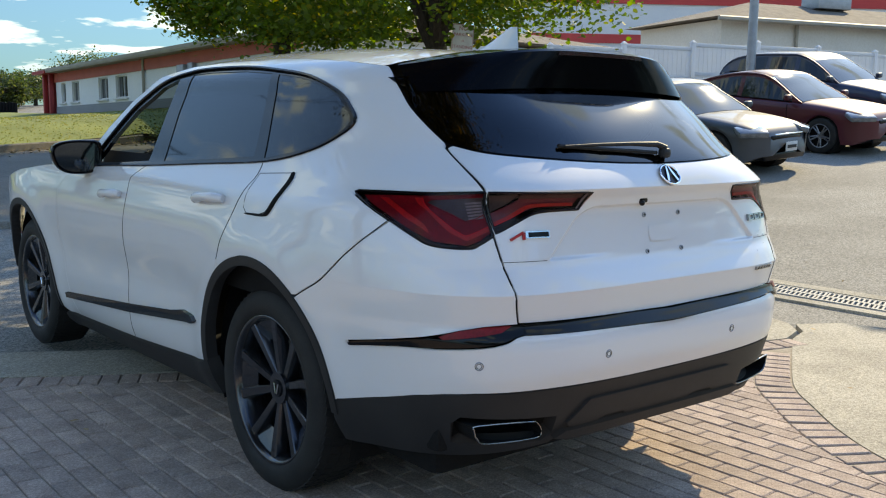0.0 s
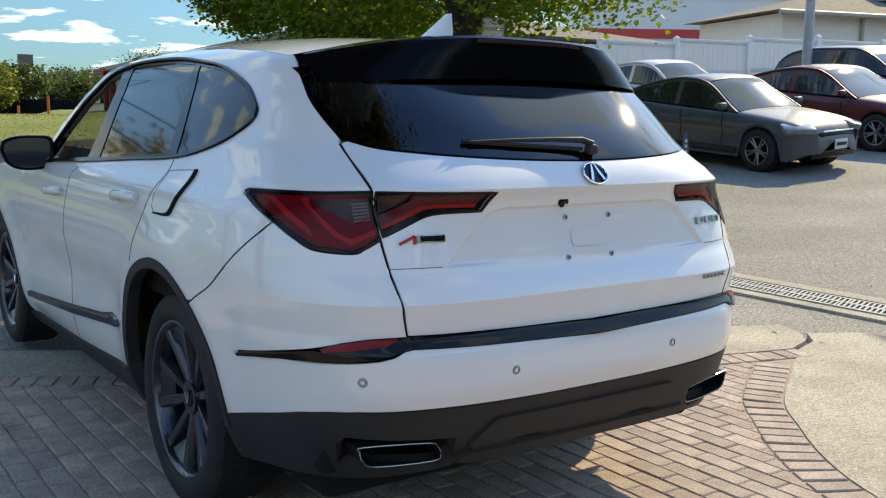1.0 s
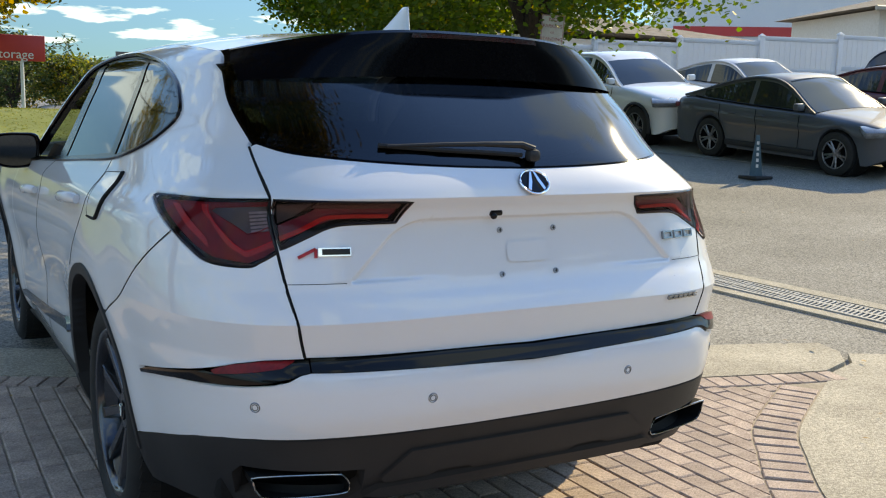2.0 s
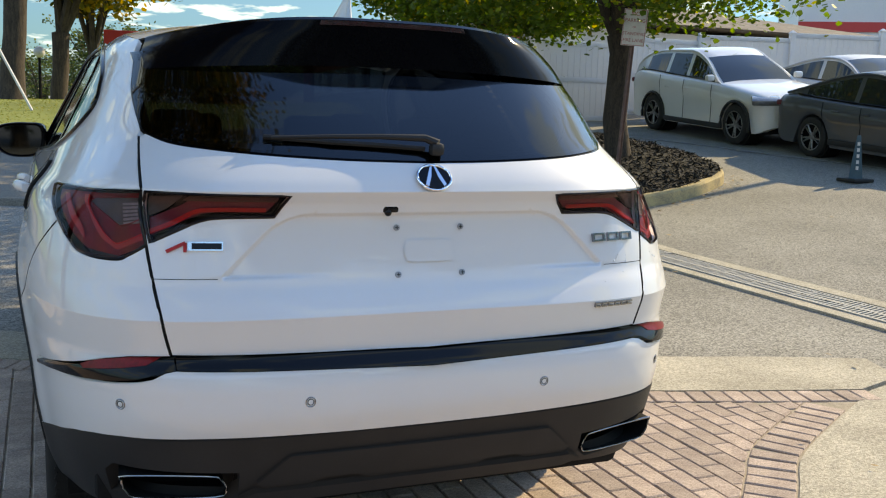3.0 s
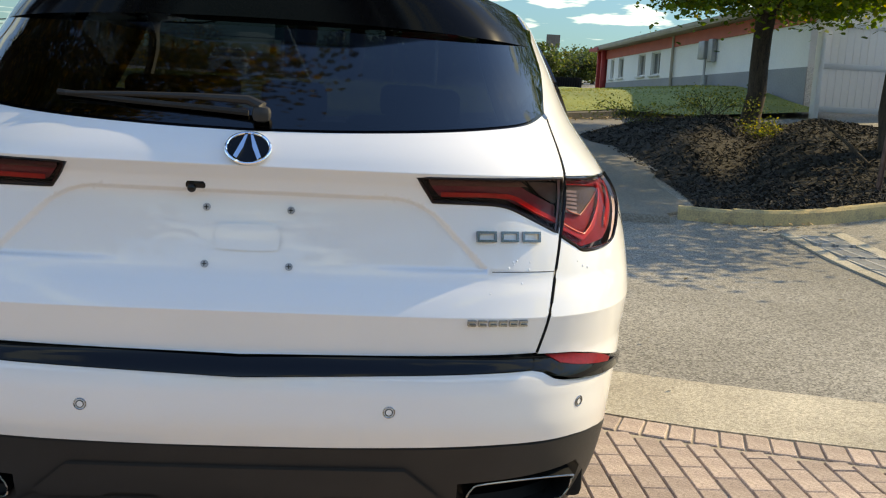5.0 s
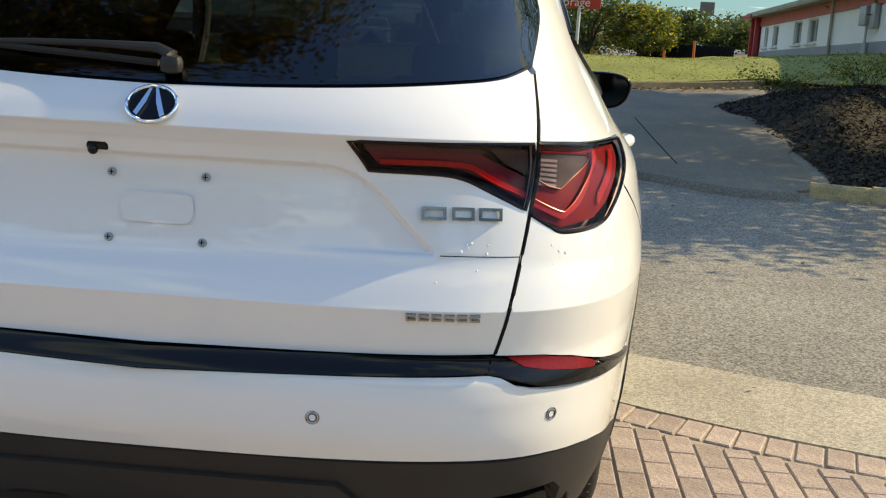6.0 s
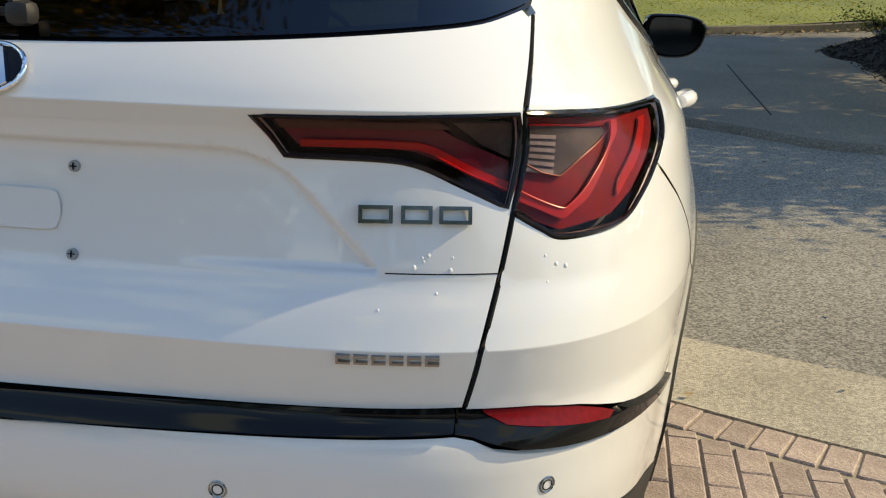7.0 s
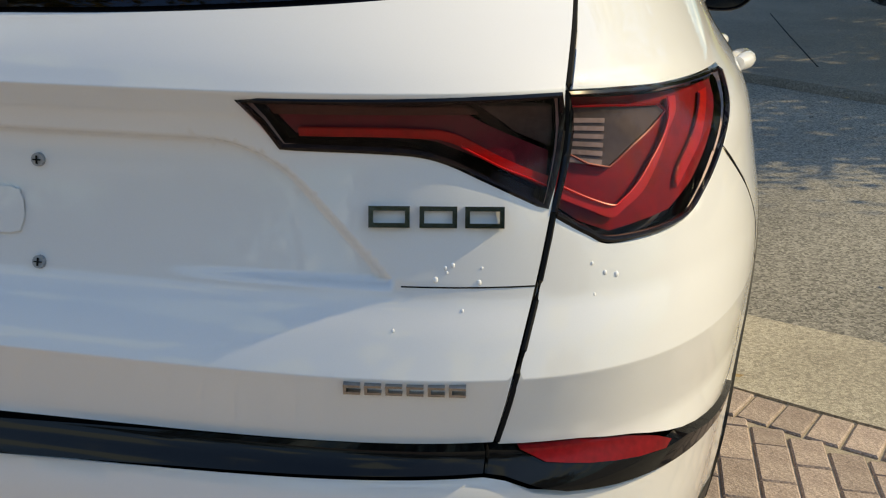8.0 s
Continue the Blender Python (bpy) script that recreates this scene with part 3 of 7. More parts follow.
# glass
glass_top = on_x([(.69, 1.52), (.35, 1.545), (0, 1.55)])
half = GLASS_LOW + GLASS_SIDE[:-5] + on_x([(.70, 1.53)]) + glass_top[1:]
inner_half = [(s * .992, z + .004) for s, z in half]
skin("rear_window", inner_half + mirrored(inner_half)[1:-1], REAR_GLASS, car, off=.003, step=.025, rim=.0, label="dark privacy glass rear window")
seal = half + mirrored(half)[1:-1]
seal_in = [(s * .968, z + .012 if z < 1.4 else z - .012) for s, z in half]
skin("window_seal", seal, TRIM_BLACK, car, holes=[seal_in + mirrored(seal_in)[1:-1]], off=-.001, step=.025, rim=.008)
QUARTER_GLASS = on_y(curve2([(1.24, 1.242), (.97, 1.288), (.85, 1.342), (.812, 1.384), (.85, 1.423), (.95, 1.478), (1.16, 1.535), (1.40, 1.562)], 4))
REAR_DOOR_GLASS = on_y([(1.32, 1.244), (1.46, 1.568), (1.71, 1.583), (2.05, 1.586), (2.21, 1.579), (2.18, 1.4), (2.11, 1.192), (1.7, 1.218)])
FRONT_DOOR_GLASS = on_y([(2.27, 1.186), (2.31, 1.4), (2.33, 1.563), (2.48, 1.522), (2.68, 1.415), (2.82, 1.28), (2.91, 1.15), (2.6, 1.163)])
for side in (1, -1):
    f = (lambda l: l) if side > 0 else mirrored
    skin("window_frame", f(DLO), TRIM_BLACK, car, holes=[f(QUARTER_GLASS), f(REAR_DOOR_GLASS), f(FRONT_DOOR_GLASS)], off=-.003, step=.03, rim=.02, label="gloss black window surround")
    for nm, pl, mt in (("quarter_window", QUARTER_GLASS, REAR_GLASS), ("rear_door_window", REAR_DOOR_GLASS, REAR_GLASS)):
        skin(nm, f(pl), mt, car, off=-.006, step=.04, rim=0)
    if side > 0:
        skin("front_door_window", f(FRONT_DOOR_GLASS), REAR_GLASS, car, off=-.006, step=.04, rim=0).visible_shadow = False
    bm = bmesh.new()
    path = [skin_point(*(p if side > 0 else (-p[0], p[1])), .003) for p in DLO]
    sweep(bm, path, .007, 6, closed=True)
    part("window_trim", bm, TRIM_BLACK, car)

# roof, bonnet, windscreen: sheets spanned from side to side
def span(name, ys, edge_z, crown, material, z_off=0.0, n=16, label=""):
    pts, faces = [], []
    for y in ys:
        z = edge_z(y)
        e = skin_point(*by_y(y, z))
        for i in range(n + 1):
            u = -1 + 2 * i / n
            pts.append((e.x * u, e.y, z + crown * (1 - abs(u) ** 2.4) + z_off))
    for j in range(len(ys) - 1):
        for i in range(n):
            a = j * (n + 1) + i
            faces.append((a, a + 1, a + n + 2, a + n + 1))
    return mesh_part(name, pts, faces, material, car, label)


ROOF_EDGE = [(.6, 1.55), (.76, 1.575), (1.0, 1.6), (1.3, 1.62), (1.6, 1.63), (2.0, 1.632), (2.3, 1.618), (2.55, 1.575)]
span("roof", [.78 + 1.78 * i / 30 for i in range(31)], lambda y: table(ROOF_EDGE, y), .07, PAINT)
SCREEN = [(2.55, 1.575), (2.78, 1.46), (2.95, 1.32), (3.1, 1.12)]
span("windscreen", [2.56 + .54 * i / 10 for i in range(11)], lambda y: table(SCREEN, y), .045, FRONT_GLASS).visible_shadow = False
BONNET = [(3.1, 1.12), (3.6, 1.1), (4.1, 1.05), (4.5, .98), (4.9, .86)]
span("bonnet", [3.1 + 1.8 * i / 16 for i in range(17)], lambda y: table(BONNET, y), .05, PAINT)
bm = bmesh.new()
box(bm, (0, 4.55, .62), (1.5, .6, .52), .12)
part("front_bumper", bm, PLASTIC, car)
bm = bmesh.new()
box(bm, (0, 2.4, .33), (1.6, 4.2, .16), .04)
part("underbody", bm, DARK, car)

# roof spoiler over the rear window
VISOR_BLACK = surface("spoiler_black", (0.002, 0.002, 0.0025), (0.003, 0.003, 0.004), rough=0.1, scale=3, spec=0.1)
BRAKE_LENS = surface("smoked_brake_lens", (.02, .004, .005), (.035, .006, .007), rough=.25, scale=40, coat=.5)
EDGE_X = [(1.40, .718), (1.44, .706), (1.5, .688), (1.56, .662), (1.6, .636), (1.65, .58), (1.68, .5)]
def roof_z(x, y):
    z = table(ROOF_EDGE, y)
    return z + .07 * (1 - min(1, abs(x / hull(*by_y(y, z))[0])) ** 2.4)


def spoiler_section(u):
    """An upright gloss face that stands out over the glass, and a top that runs into the roof."""
    a = abs(u)
    zt, zb = 1.640 - .07 * a ** 3, 1.512 - .028 * a ** 2
    ends = a ** 4
    def at(z, back):
        x = u * table(EDGE_X, z)
        own = hull(by_x(x, z)[0], z)[1] - .007
        base = hull(by_x(u * table(EDGE_X, zb), zb)[0], zb)[1] - .007
        return Vector((x, (base - back) * (1 - ends) + own * ends, z))
    low = at(zb, .02)
    lip = at(zt, .02)
    yr = .84 - .12 * a ** 2
    xr = lip.x * .96
    rear = Vector((xr, yr, roof_z(xr, yr) + .003))
    top = lip + Vector((0, .015, .008))
    face = [at(zb + (zt - zb) * k / 6, .02) for k in range(7)]
    return [low + Vector((0, .05, .02)), low + Vector((0, .004, 0))] + face + [top] + [top.lerp(rear, k / 4) + Vector((0, 0, .006 * math.sin(math.pi * k / 4))) for k in (1, 2, 3, 4)]


pts, faces, NS = [], [], 48
for i in range(NS + 1):
    pts += spoiler_section(-1 + 2 * i / NS)
for i in range(NS):
    for j in range(13):
        a = i * 14 + j
        faces.append((a, a + 14, a + 15, a + 1))
sp = mesh_part("roof_spoiler", pts, faces, VISOR_BLACK, car, "gloss black roof spoiler")
sp.data.set_sharp_from_angle(angle=radians(22))
bm = bmesh.new()
row = [spoiler_section(-.36 + .72 * i / 12) for i in range(13)]
lo = [bm.verts.new(q[7].lerp(q[8], .4) + Vector((0, -.003, -.002))) for q in row]
hi = [bm.verts.new(q[8] + Vector((0, -.003, -.002))) for q in row]
for i in range(12):
    bm.faces.new((lo[i], lo[i + 1], hi[i + 1], hi[i]))
part("brake_light", bm, BRAKE_LENS, sp, "slim high brake light lens")
# shark-fin aerial
pts, faces = [], []
for j in range(9):
    t = j / 8
    z = 1.66 + .10 * t
    y0, y1 = .815 + .012 * t, 1.12 - .25 * t ** .8
    w = .028 * (1 - t * .85)
    for k in range(12):
        a = k * math.tau / 12
        pts.append((w * math.sin(a), (y0 + y1) / 2 + (y1 - y0) / 2 * math.cos(a), z))
for j in range(8):
    for k in range(12):
        faces.append((j * 12 + k, j * 12 + (k + 1) % 12, j * 12 + 12 + (k + 1) % 12, j * 12 + 12 + k))
faces.append(tuple(range(96, 108)))
mesh_part("aerial_fin", pts, faces, PAINT, car)

# tail lamps: housing, light guides, lens
DARK_RED = surface("brown_light_bar", (0.05, 0.028, 0.022), (0.08, 0.045, 0.035), rough=.3, scale=20)
SLAT_GREY = surface("grey_lamp_slats", (0.16, 0.16, 0.16), (0.26, 0.26, 0.26), rough=.4, scale=20, metal=.5)
LAMP_RED = surface("dark_red_lamp_interior", (0.14, 0.003, 0.009), (0.27, 0.005, 0.014), rough=.35, scale=25, spec=.15)
WEDGE = surface("smoked_clear_insert", (0.035, 0.036, 0.034), (0.07, 0.072, 0.068), rough=.3, scale=25, metal=.4)
def lamp_set(side):
    f = (lambda l: l) if side > 0 else mirrored
    inner = skin("tail_lamp_inner", f(LAMP_IN), GLOSS_BLACK, car, off=-.034, step=.02, rim=0, label="dark lamp housing behind smoked red lens")
    outer = skin("tail_lamp_outer", f(LAMP_OUT), GLOSS_BLACK, car, off=-.034, step=.02, rim=0, label="dark lamp housing behind smoked red lens")
    for base, loop in ((inner, LAMP_IN), (outer, LAMP_OUT)):
        skin("lens", f(loop), LENS, base, off=.004, step=.018, rim=.0).visible_shadow = False
        bm = bmesh.new()
        path = [skin_point(*(p if side > 0 else (-p[0], p[1])), -.001) for p in dense(loop, .02)]
        sweep(bm, path, .0042, 6, closed=True)
        part("bezel", bm, GLOSS_BLACK, base)
    # inner lamp: plum panel, brown bar above, bright guide along the lower edge, small clear wedge
    panel = on_x([(.405, 1.153), (.62, 1.154), (.66, 1.137), (.709, 1.117), (.707, 1.078), (.64, 1.108), (.585, 1.127), (.54, 1.133), (.425, 1.132)])
    skin("light_panel", f(panel), RED_DEEP, inner, off=-.016, step=.012, rim=.008, edge_step=.008)
    bar = on_x([(.40, 1.164), (.615, 1.165), (.63, 1.157), (.405, 1.154)])
    skin("light_bar", f(bar), DARK_RED, inner, off=-.009, step=.012, rim=.012)
    low = on_x([(.43, 1.1395), (.53, 1.1415)]) + on_x(curve2([(.586, 1.1405), (.611, 1.134), (.652, 1.1135), (.682, 1.1005), (.708, 1.090)], 5)) + on_x(curve2([(.706, 1.079), (.682, 1.0895), (.652, 1.102), (.611, 1.123), (.586, 1.131)], 5)) + on_x([(.53, 1.1325), (.43, 1.131)])
    skin("light_guide", f(low), RED_LIGHT, inner, off=-.009, step=.006, rim=.005, edge_step=.004)
    bm = bmesh.new()
    sweep(bm, [skin_point(side * p[0], p[1], -.007) for p in on_x(curve2([(.611, 1.1235), (.652, 1.1025), (.682, 1.090), (.706, 1.0795)], 5))], .0013, 5)
    part("guide_edge", bm, RED_EDGE, inner, "thin bright red line")
    wedge = on_x([(.632, 1.165), (.709, 1.164), (.709, 1.122), (.672, 1.138)])
    skin("clear_wedge", f(wedge), WEDGE, inner, off=-.011, step=.012, rim=.01)
    # outer lamp: plum ground, angled guide, clear slatted wedge in a thin red frame, curved side guide
    panel = on_x([(.723, 1.173), (.718, 1.06), (.75, 1.038), (.785, 1.023)]) + on_y([(.265, 1.033), (.33, 1.057), (.43, 1.099), (.53, 1.137), (.57, 1.157), (.45, 1.163), (.32, 1.167)])
    skin("light_panel", f(panel), LAMP_RED, outer, off=-.016, step=.012, rim=.004)
    wedge = on_x([(.7245, 1.163), (.77, 1.160), (.827, 1.153), (.836, 1.144), (.80, 1.113), (.775, 1.093), (.750, 1.100), (.7225, 1.115)])
    skin("clear_wedge", f(wedge), WEDGE, outer, off=-.011, step=.01, rim=.004, edge_step=.008)
    bm = bmesh.new()
    sweep(bm, [skin_point(*(p if side > 0 else (-p[0], p[1])), -.008) for p in dense(wedge, .01)], .0016, 5, closed=True)
    part("wedge_frame", bm, LAMP_RED, outer)
    for k in range(6):
        z = 1.151 - k * .0085
        sl = on_x([(.729, z), (.766, z - .0035 - k * .0006), (.766, z - .0085 - k * .0006), (.729, z - .005)])
        skin("slat", f(sl), SLAT_GREY, outer, off=-.008, step=.02, rim=.006)
    out_edge = curve2([(.7205, 1.0655), (.752, 1.0515), (.775, 1.040), (.786, 1.0375), (.797, 1.045), (.818, 1.062), (.833, 1.092), (.842, 1.120), (.850, 1.140), (.849, 1.158)], 6)
    in_edge = curve2([(.838, 1.158), (.840, 1.138), (.8345, 1.116), (.822, 1.0925), (.808, 1.070), (.7915, 1.0545), (.781, 1.051), (.751, 1.0635), (.7205, 1.079)], 6)
    skin("light_guide", f(on_x(out_edge + in_edge)), RED_LIGHT, outer, off=-.009, step=.006, rim=.004, edge_step=.004)
    bm = bmesh.new()
    sweep(bm, [skin_point(side * p[0], p[1], -.007) for p in on_x(in_edge)], .0013, 5)
    part("guide_edge", bm, RED_EDGE, outer, "thin bright red line")
    sliver = on_y(curve2([(.285, 1.0545), (.32, 1.0735), (.378, 1.099), (.434, 1.127), (.493, 1.152)], 5)) + on_y(curve2([(.458, 1.152), (.401, 1.1265), (.3664, 1.1095), (.3107, 1.083), (.288, 1.062)], 5))
    skin("light_guide", f(sliver), RED_LIGHT, outer, off=-.009, step=.006, rim=.004, edge_step=.004)


lamp_set(1)
lamp_set(-1)

# wheels
def tyre_and_rim(x, y, side):
    m = Matrix.Translation((x, y, .381)) @ Matrix.Rotation(radians(90) * side, 4, "Y")
    prof = [(.275, -.10), (.285, -.118), (.31, -.126), (.335, -.126), (.365, -.114), (.378, -.098), (.381, -.07), (.382, 0), (.381, .07), (.378, .098), (.365, .114), (.335, .126), (.31, .126), (.285, .118), (.275, .10)]
    n = 72
    pts, faces = [], []
    for i in range(n):
        a = i * math.tau / n
        for r, w in prof:
            pts.append(m @ Vector((r * math.cos(a), r * math.sin(a), w)))
    k = len(prof)
    for i in range(n):
        for j in range(k - 1):
            a, b = i * k + j, ((i + 1) % n) * k + j
            faces.append((a, b, b + 1, a + 1))
    wheel = mesh_part("wheel", pts, faces, RUBBER, car, "dark grey alloy wheel with black tyre")
    # tread blocks
    bm = bmesh.new()
    for i in range(64):
        a = i * math.tau / 64
        for w, ln in ((-.086, .026), (-.045, .04), (0, .03), (.045, .04), (.086, .026)):
            tilt = .25 if w < 0 else -.25
            rm = Matrix.Rotation(a + (.02 if abs(w) > .05 else 0), 4, "Z") @ Matrix.Translation((.3765 - (.002 if abs(w) > .08 else 0), 0, w)) @ Matrix.Rotation(tilt, 4, "X")
            box(bm, (0, 0, 0), (.014, .028, ln), 0, None)
            bmesh.ops.transform(bm, matrix=m @ rm, verts=bm.verts[-8:])
    part("tread", bm, RUBBER, wheel, smooth=False)
    # rim barrel
    prof = [(.285, .106), (.281, .116), (.270, .110), (.260, .092), (.252, .02), (.245, -.09)]
    pts, faces = [], []
    for i in range(n):
        a = i * math.tau / n
        for r, w in prof:
            pts.append(m @ Vector((r * math.cos(a), r * math.sin(a), w)))
    k = len(prof)
    for i in range(n):
        for j in range(k - 1):
            a, b = i * k + j, ((i + 1) % n) * k + j
            faces.append((a, b, b + 1, a + 1))
    mesh_part("rim", pts, faces, RIM, wheel)
    # five pairs of flat-faced spokes, each pair joined by a sloping web at the rim
    for i in range(5):
        mid = i * math.tau / 5 + .3
        edge_in = []
        for d in (-1, 1):
            bm = bmesh.new()
            rows = []
            for t in (0, .3, .65, 1.0):
                r = .050 + t * .215
                ang = mid + d * (.34 - .02 * t - .06 * (1 - t))
                w = .016 + .006 * t
                zf = .066 + .032 * t
                c = Vector((r * math.cos(ang), r * math.sin(ang), 0))
                tdir = Vector((-math.sin(ang), math.cos(ang), 0))
                rows.append([bm.verts.new(m @ (c + tdir * q * w + Vector((0, 0, zz)))) for q, zz in ((-1.15, zf - .045), (-.9, zf - .004), (-.7, zf), (.7, zf), (.9, zf - .004), (1.15, zf - .045))])
                if t >= .3:
                    edge_in.append((d, t, c - tdir * d * w * .95, zf))
            for p, q in zip(rows, rows[1:]):
                for j in range(5):
                    bm.faces.new((p[j], q[j], q[j + 1], p[j + 1]))
            bmesh.ops.recalc_face_normals(bm, faces=bm.faces)
            part("spoke", bm, RIM, wheel)
        bm = bmesh.new()
        lo, hi = [[e for e in edge_in if e[0] == d and e[1] >= .65] for d in (-1, 1)]
        rows = [[bm.verts.new(m @ (e[2] + Vector((0, 0, e[3] - (.030 if e[1] < .9 else .008))))) for e in side] for side in (lo, hi)]
        bm.faces.new((rows[0][0], rows[0][1], rows[1][1], rows[1][0]))
        bmesh.ops.recalc_face_normals(bm, faces=bm.faces)
        part("spoke_web", bm, RIM, wheel, smooth=False)
    bm = bmesh.new()
    tube(bm, m @ Vector((0, 0, .02)), m @ Vector((0, 0, .075)), .068, .06, 24)
    part("hub", bm, RIM, wheel)
    bm = bmesh.new()
    tube(bm, m @ Vector((0, 0, .074)), m @ Vector((0, 0, .080)), .034, .032, 24)
    part("hub_cap", bm, GLOSS_BLACK, wheel)
    bm = bmesh.new()
    for q in (-1, 1):
        tube(bm, m @ Vector((-.02, .004 * q, .082)), m @ Vector((.02, .016 * q, .082)), .003, .003, 6)
    part("cap_badge", bm, CHROME, wheel)
    bm = bmesh.new()
    tube(bm, m @ Vector((0, 0, -.02)), m @ Vector((0, 0, .0)), .175, .175, 32)
    part("brake_disc", bm, IRON, wheel)


for wx, wy, sd in ((.835, 1.12, 1), (-.835, 1.12, -1), (.835, 4.0, 1), (-.835, 4.0, -1)):
    tyre_and_rim(wx, wy, sd)

# exhaust finishers
for side in (1, -1):
    loop = [(.527, .41), (.555, .395), (.73, .405), (.77, .424), (.783, .457), (.77, .468), (.575, .452), (.54, .44)]
    loop = [(side * p.x, p.y) for p in spline([(a, b, 0) for a, b in loop], 3, True)]
    def y_at(x):
        return .10 + .16 * (abs(x) - .5) ** 1.2
    bm = bmesh.new()
    sweep(bm, [(x, y_at(x), z) for x, z in loop], .0028, 8, closed=True)
    pipe = part("exhaust_tip", bm, DARK_CHROME, car, "chrome-edged exhaust outlet")
    bm = bmesh.new()
    a = [bm.verts.new((x, y_at(x), z)) for x, z in loop]
    b = [bm.verts.new((x * .99, y_at(x) + .12, z)) for x, z in loop]
    for i in range(len(a)):
        bm.faces.new((a[i], a[(i + 1) % len(a)], b[(i + 1) % len(a)], b[i]))
    bm.faces.new(b)
    part("outlet", bm, DARK, pipe, smooth=False)
    bm = bmesh.new()
    box(bm, (side * .66, .30, .44), (.36, .12, .16), .02)
    part("recess_panel", bm, DARK, car)

# wiper
bm = bmesh.new()
g = lambda x, z, o: skin_point(*by_x(x, z), o)
sweep(bm, [g(.035, 1.272, .018), g(.03, 1.288, .032), g(0, 1.298, .034), g(-.12, 1.304, .028), g(-.25, 1.306, .022), g(-.40, 1.305, .016)], .012, 8, radii=[.011, .013, .010, .007, .006, .004])
wiper = part("wiper", bm, PLASTIC, car, "black rear wiper arm")
bm = bmesh.new()
sweep(bm, [g(-.42, 1.309, .012), g(-.25, 1.299, .012), g(-.1, 1.292, .012), g(.0, 1.286, .012)], .007, 6)
part("wiper_blade", bm, RUBBER, wiper)
bm = bmesh.new()
box(bm, g(.03, 1.28, .02), (.04, .035, .035), .012)
part("wiper_cap", bm, PLASTIC, wiper)

# round badge on the tailgate: dark oval, chrome ring and two slanting bars
base = skin_point(*by_x(.008, 1.2185), .0)
bn = skin_normal(*by_x(.008, 1.2185))
bm_m = Matrix.Translation(base) @ bn.to_track_quat("Z", "Y").to_matrix().to_4x4()
bm = bmesh.new()
sweep(bm, [bm_m @ Vector((.047 * math.cos(k * math.tau / 40), .038 * math.sin(k * math.tau / 40), .008)) for k in range(40)], .0034, 8, closed=True)
badge = part("badge", bm, CHROME, car, "oval chrome badge on dark ground")
bm = bmesh.new()
bm.faces.new([bm.verts.new(bm_m @ Vector((.046 * math.cos(k * math.tau / 40), .037 * math.sin(k * math.tau / 40), .006))) for k in range(40)])
part("badge_ground", bm, GLOSS_BLACK, badge, smooth=False)
for q in (-1, 1):
    bm = bmesh.new()
    prism = [(q * .003, .033), (q * .009, .031), (q * .030, -.023), (q * .022, -.029), (q * .010, .0)]
    lo = [bm.verts.new(bm_m @ Vector((x, y, .006))) for x, y in prism]
    hi = [bm.verts.new(bm_m @ Vector((x * .97, y * .97, .012))) for x, y in prism]
    for i in range(5):
        bm.faces.new((lo[i], lo[(i + 1) % 5], hi[(i + 1) % 5], hi[i]))
    bm.faces.new(hi)
    bmesh.ops.recalc_face_normals(bm, faces=bm.faces)
    part("badge_bar", bm, CHROME, badge, smooth=False)


def plate_bars(name, x, z, bars, material, label, depth=.006, lean=0.0):
    """Raised flat bars on the tailgate: each bar is a quadrilateral (x0, z0, x1, z1, width)."""
    o = skin_point(*by_x(x, z))
    nn = skin_normal(*by_x(x, z))
    right = Vector((0, 0, 1)).cross(nn).normalized()
    up = nn.cross(right)
    bm = bmesh.new()
    for x0, z0, x1, z1, w in bars:
        d = Vector((x1 - x0, z1 - z0))
        k = Vector((-d.y, d.x)).normalized() * w / 2
        quad = [Vector((x0, z0)) - k, Vector((x1, z1)) - k, Vector((x1, z1)) + k, Vector((x0, z0)) + k]
        lo = [bm.verts.new(o + right * p.x + up * p.y - nn * .003) for p in quad]
        hi = [bm.verts.new(o + right * p.x + up * p.y + nn * depth) for p in quad]
        for i in range(4):
            bm.faces.new((lo[i], lo[(i + 1) % 4], hi[(i + 1) % 4], hi[i]))
        bm.faces.new(hi)
    bmesh.ops.recalc_face_normals(bm, faces=bm.faces)
    return part(name, bm, material, car, label, smooth=False)


# model and drive badges as plain open chrome shapes
for a, b in ((-.077, -.031), (-.020, .022), (.031, .075)):
    plate_bars("badge_bar", .588, 1.048, [(a, .0095, b, .0095, .0052), (a, -.0095, b, -.0095, .0052), (a + .0026, -.007, a + .0026, .007, .0052), (b - .0026, -.007, b - .0026, .007, .0052)], DARK_CHROME, "chrome outline shape of the model badge")
for i in range(6):
    a = -.070 + i * .0238
    plate_bars("drive_badge_bar", .567, .8635, [(a, .0048, a + .019, .0048, .0034), (a, -.0048, a + .019, -.0048, .0034), (a + .0017, -.003, a + .0017, .003, .0034)], DARK_CHROME, "small open chrome shape of the drive badge", .005)
plate_bars("badge_plate", -.59, 1.05, [(-.03, 0, .055, 0, .022)], CHROME, "small chrome and red trim badge", .005)
plate_bars("badge_slash", -.62, 1.048, [(-.05, -.012, -.005, .010, .008), (-.005, -.013, -.005, .010, .008)], RED_LIGHT, "red slash of the trim badge", .006)
plate_bars("badge_inlay", -.59, 1.05, [(-.02, 0, .052, 0, .015)], GLOSS_BLACK, "dark inlay bar", .0062)

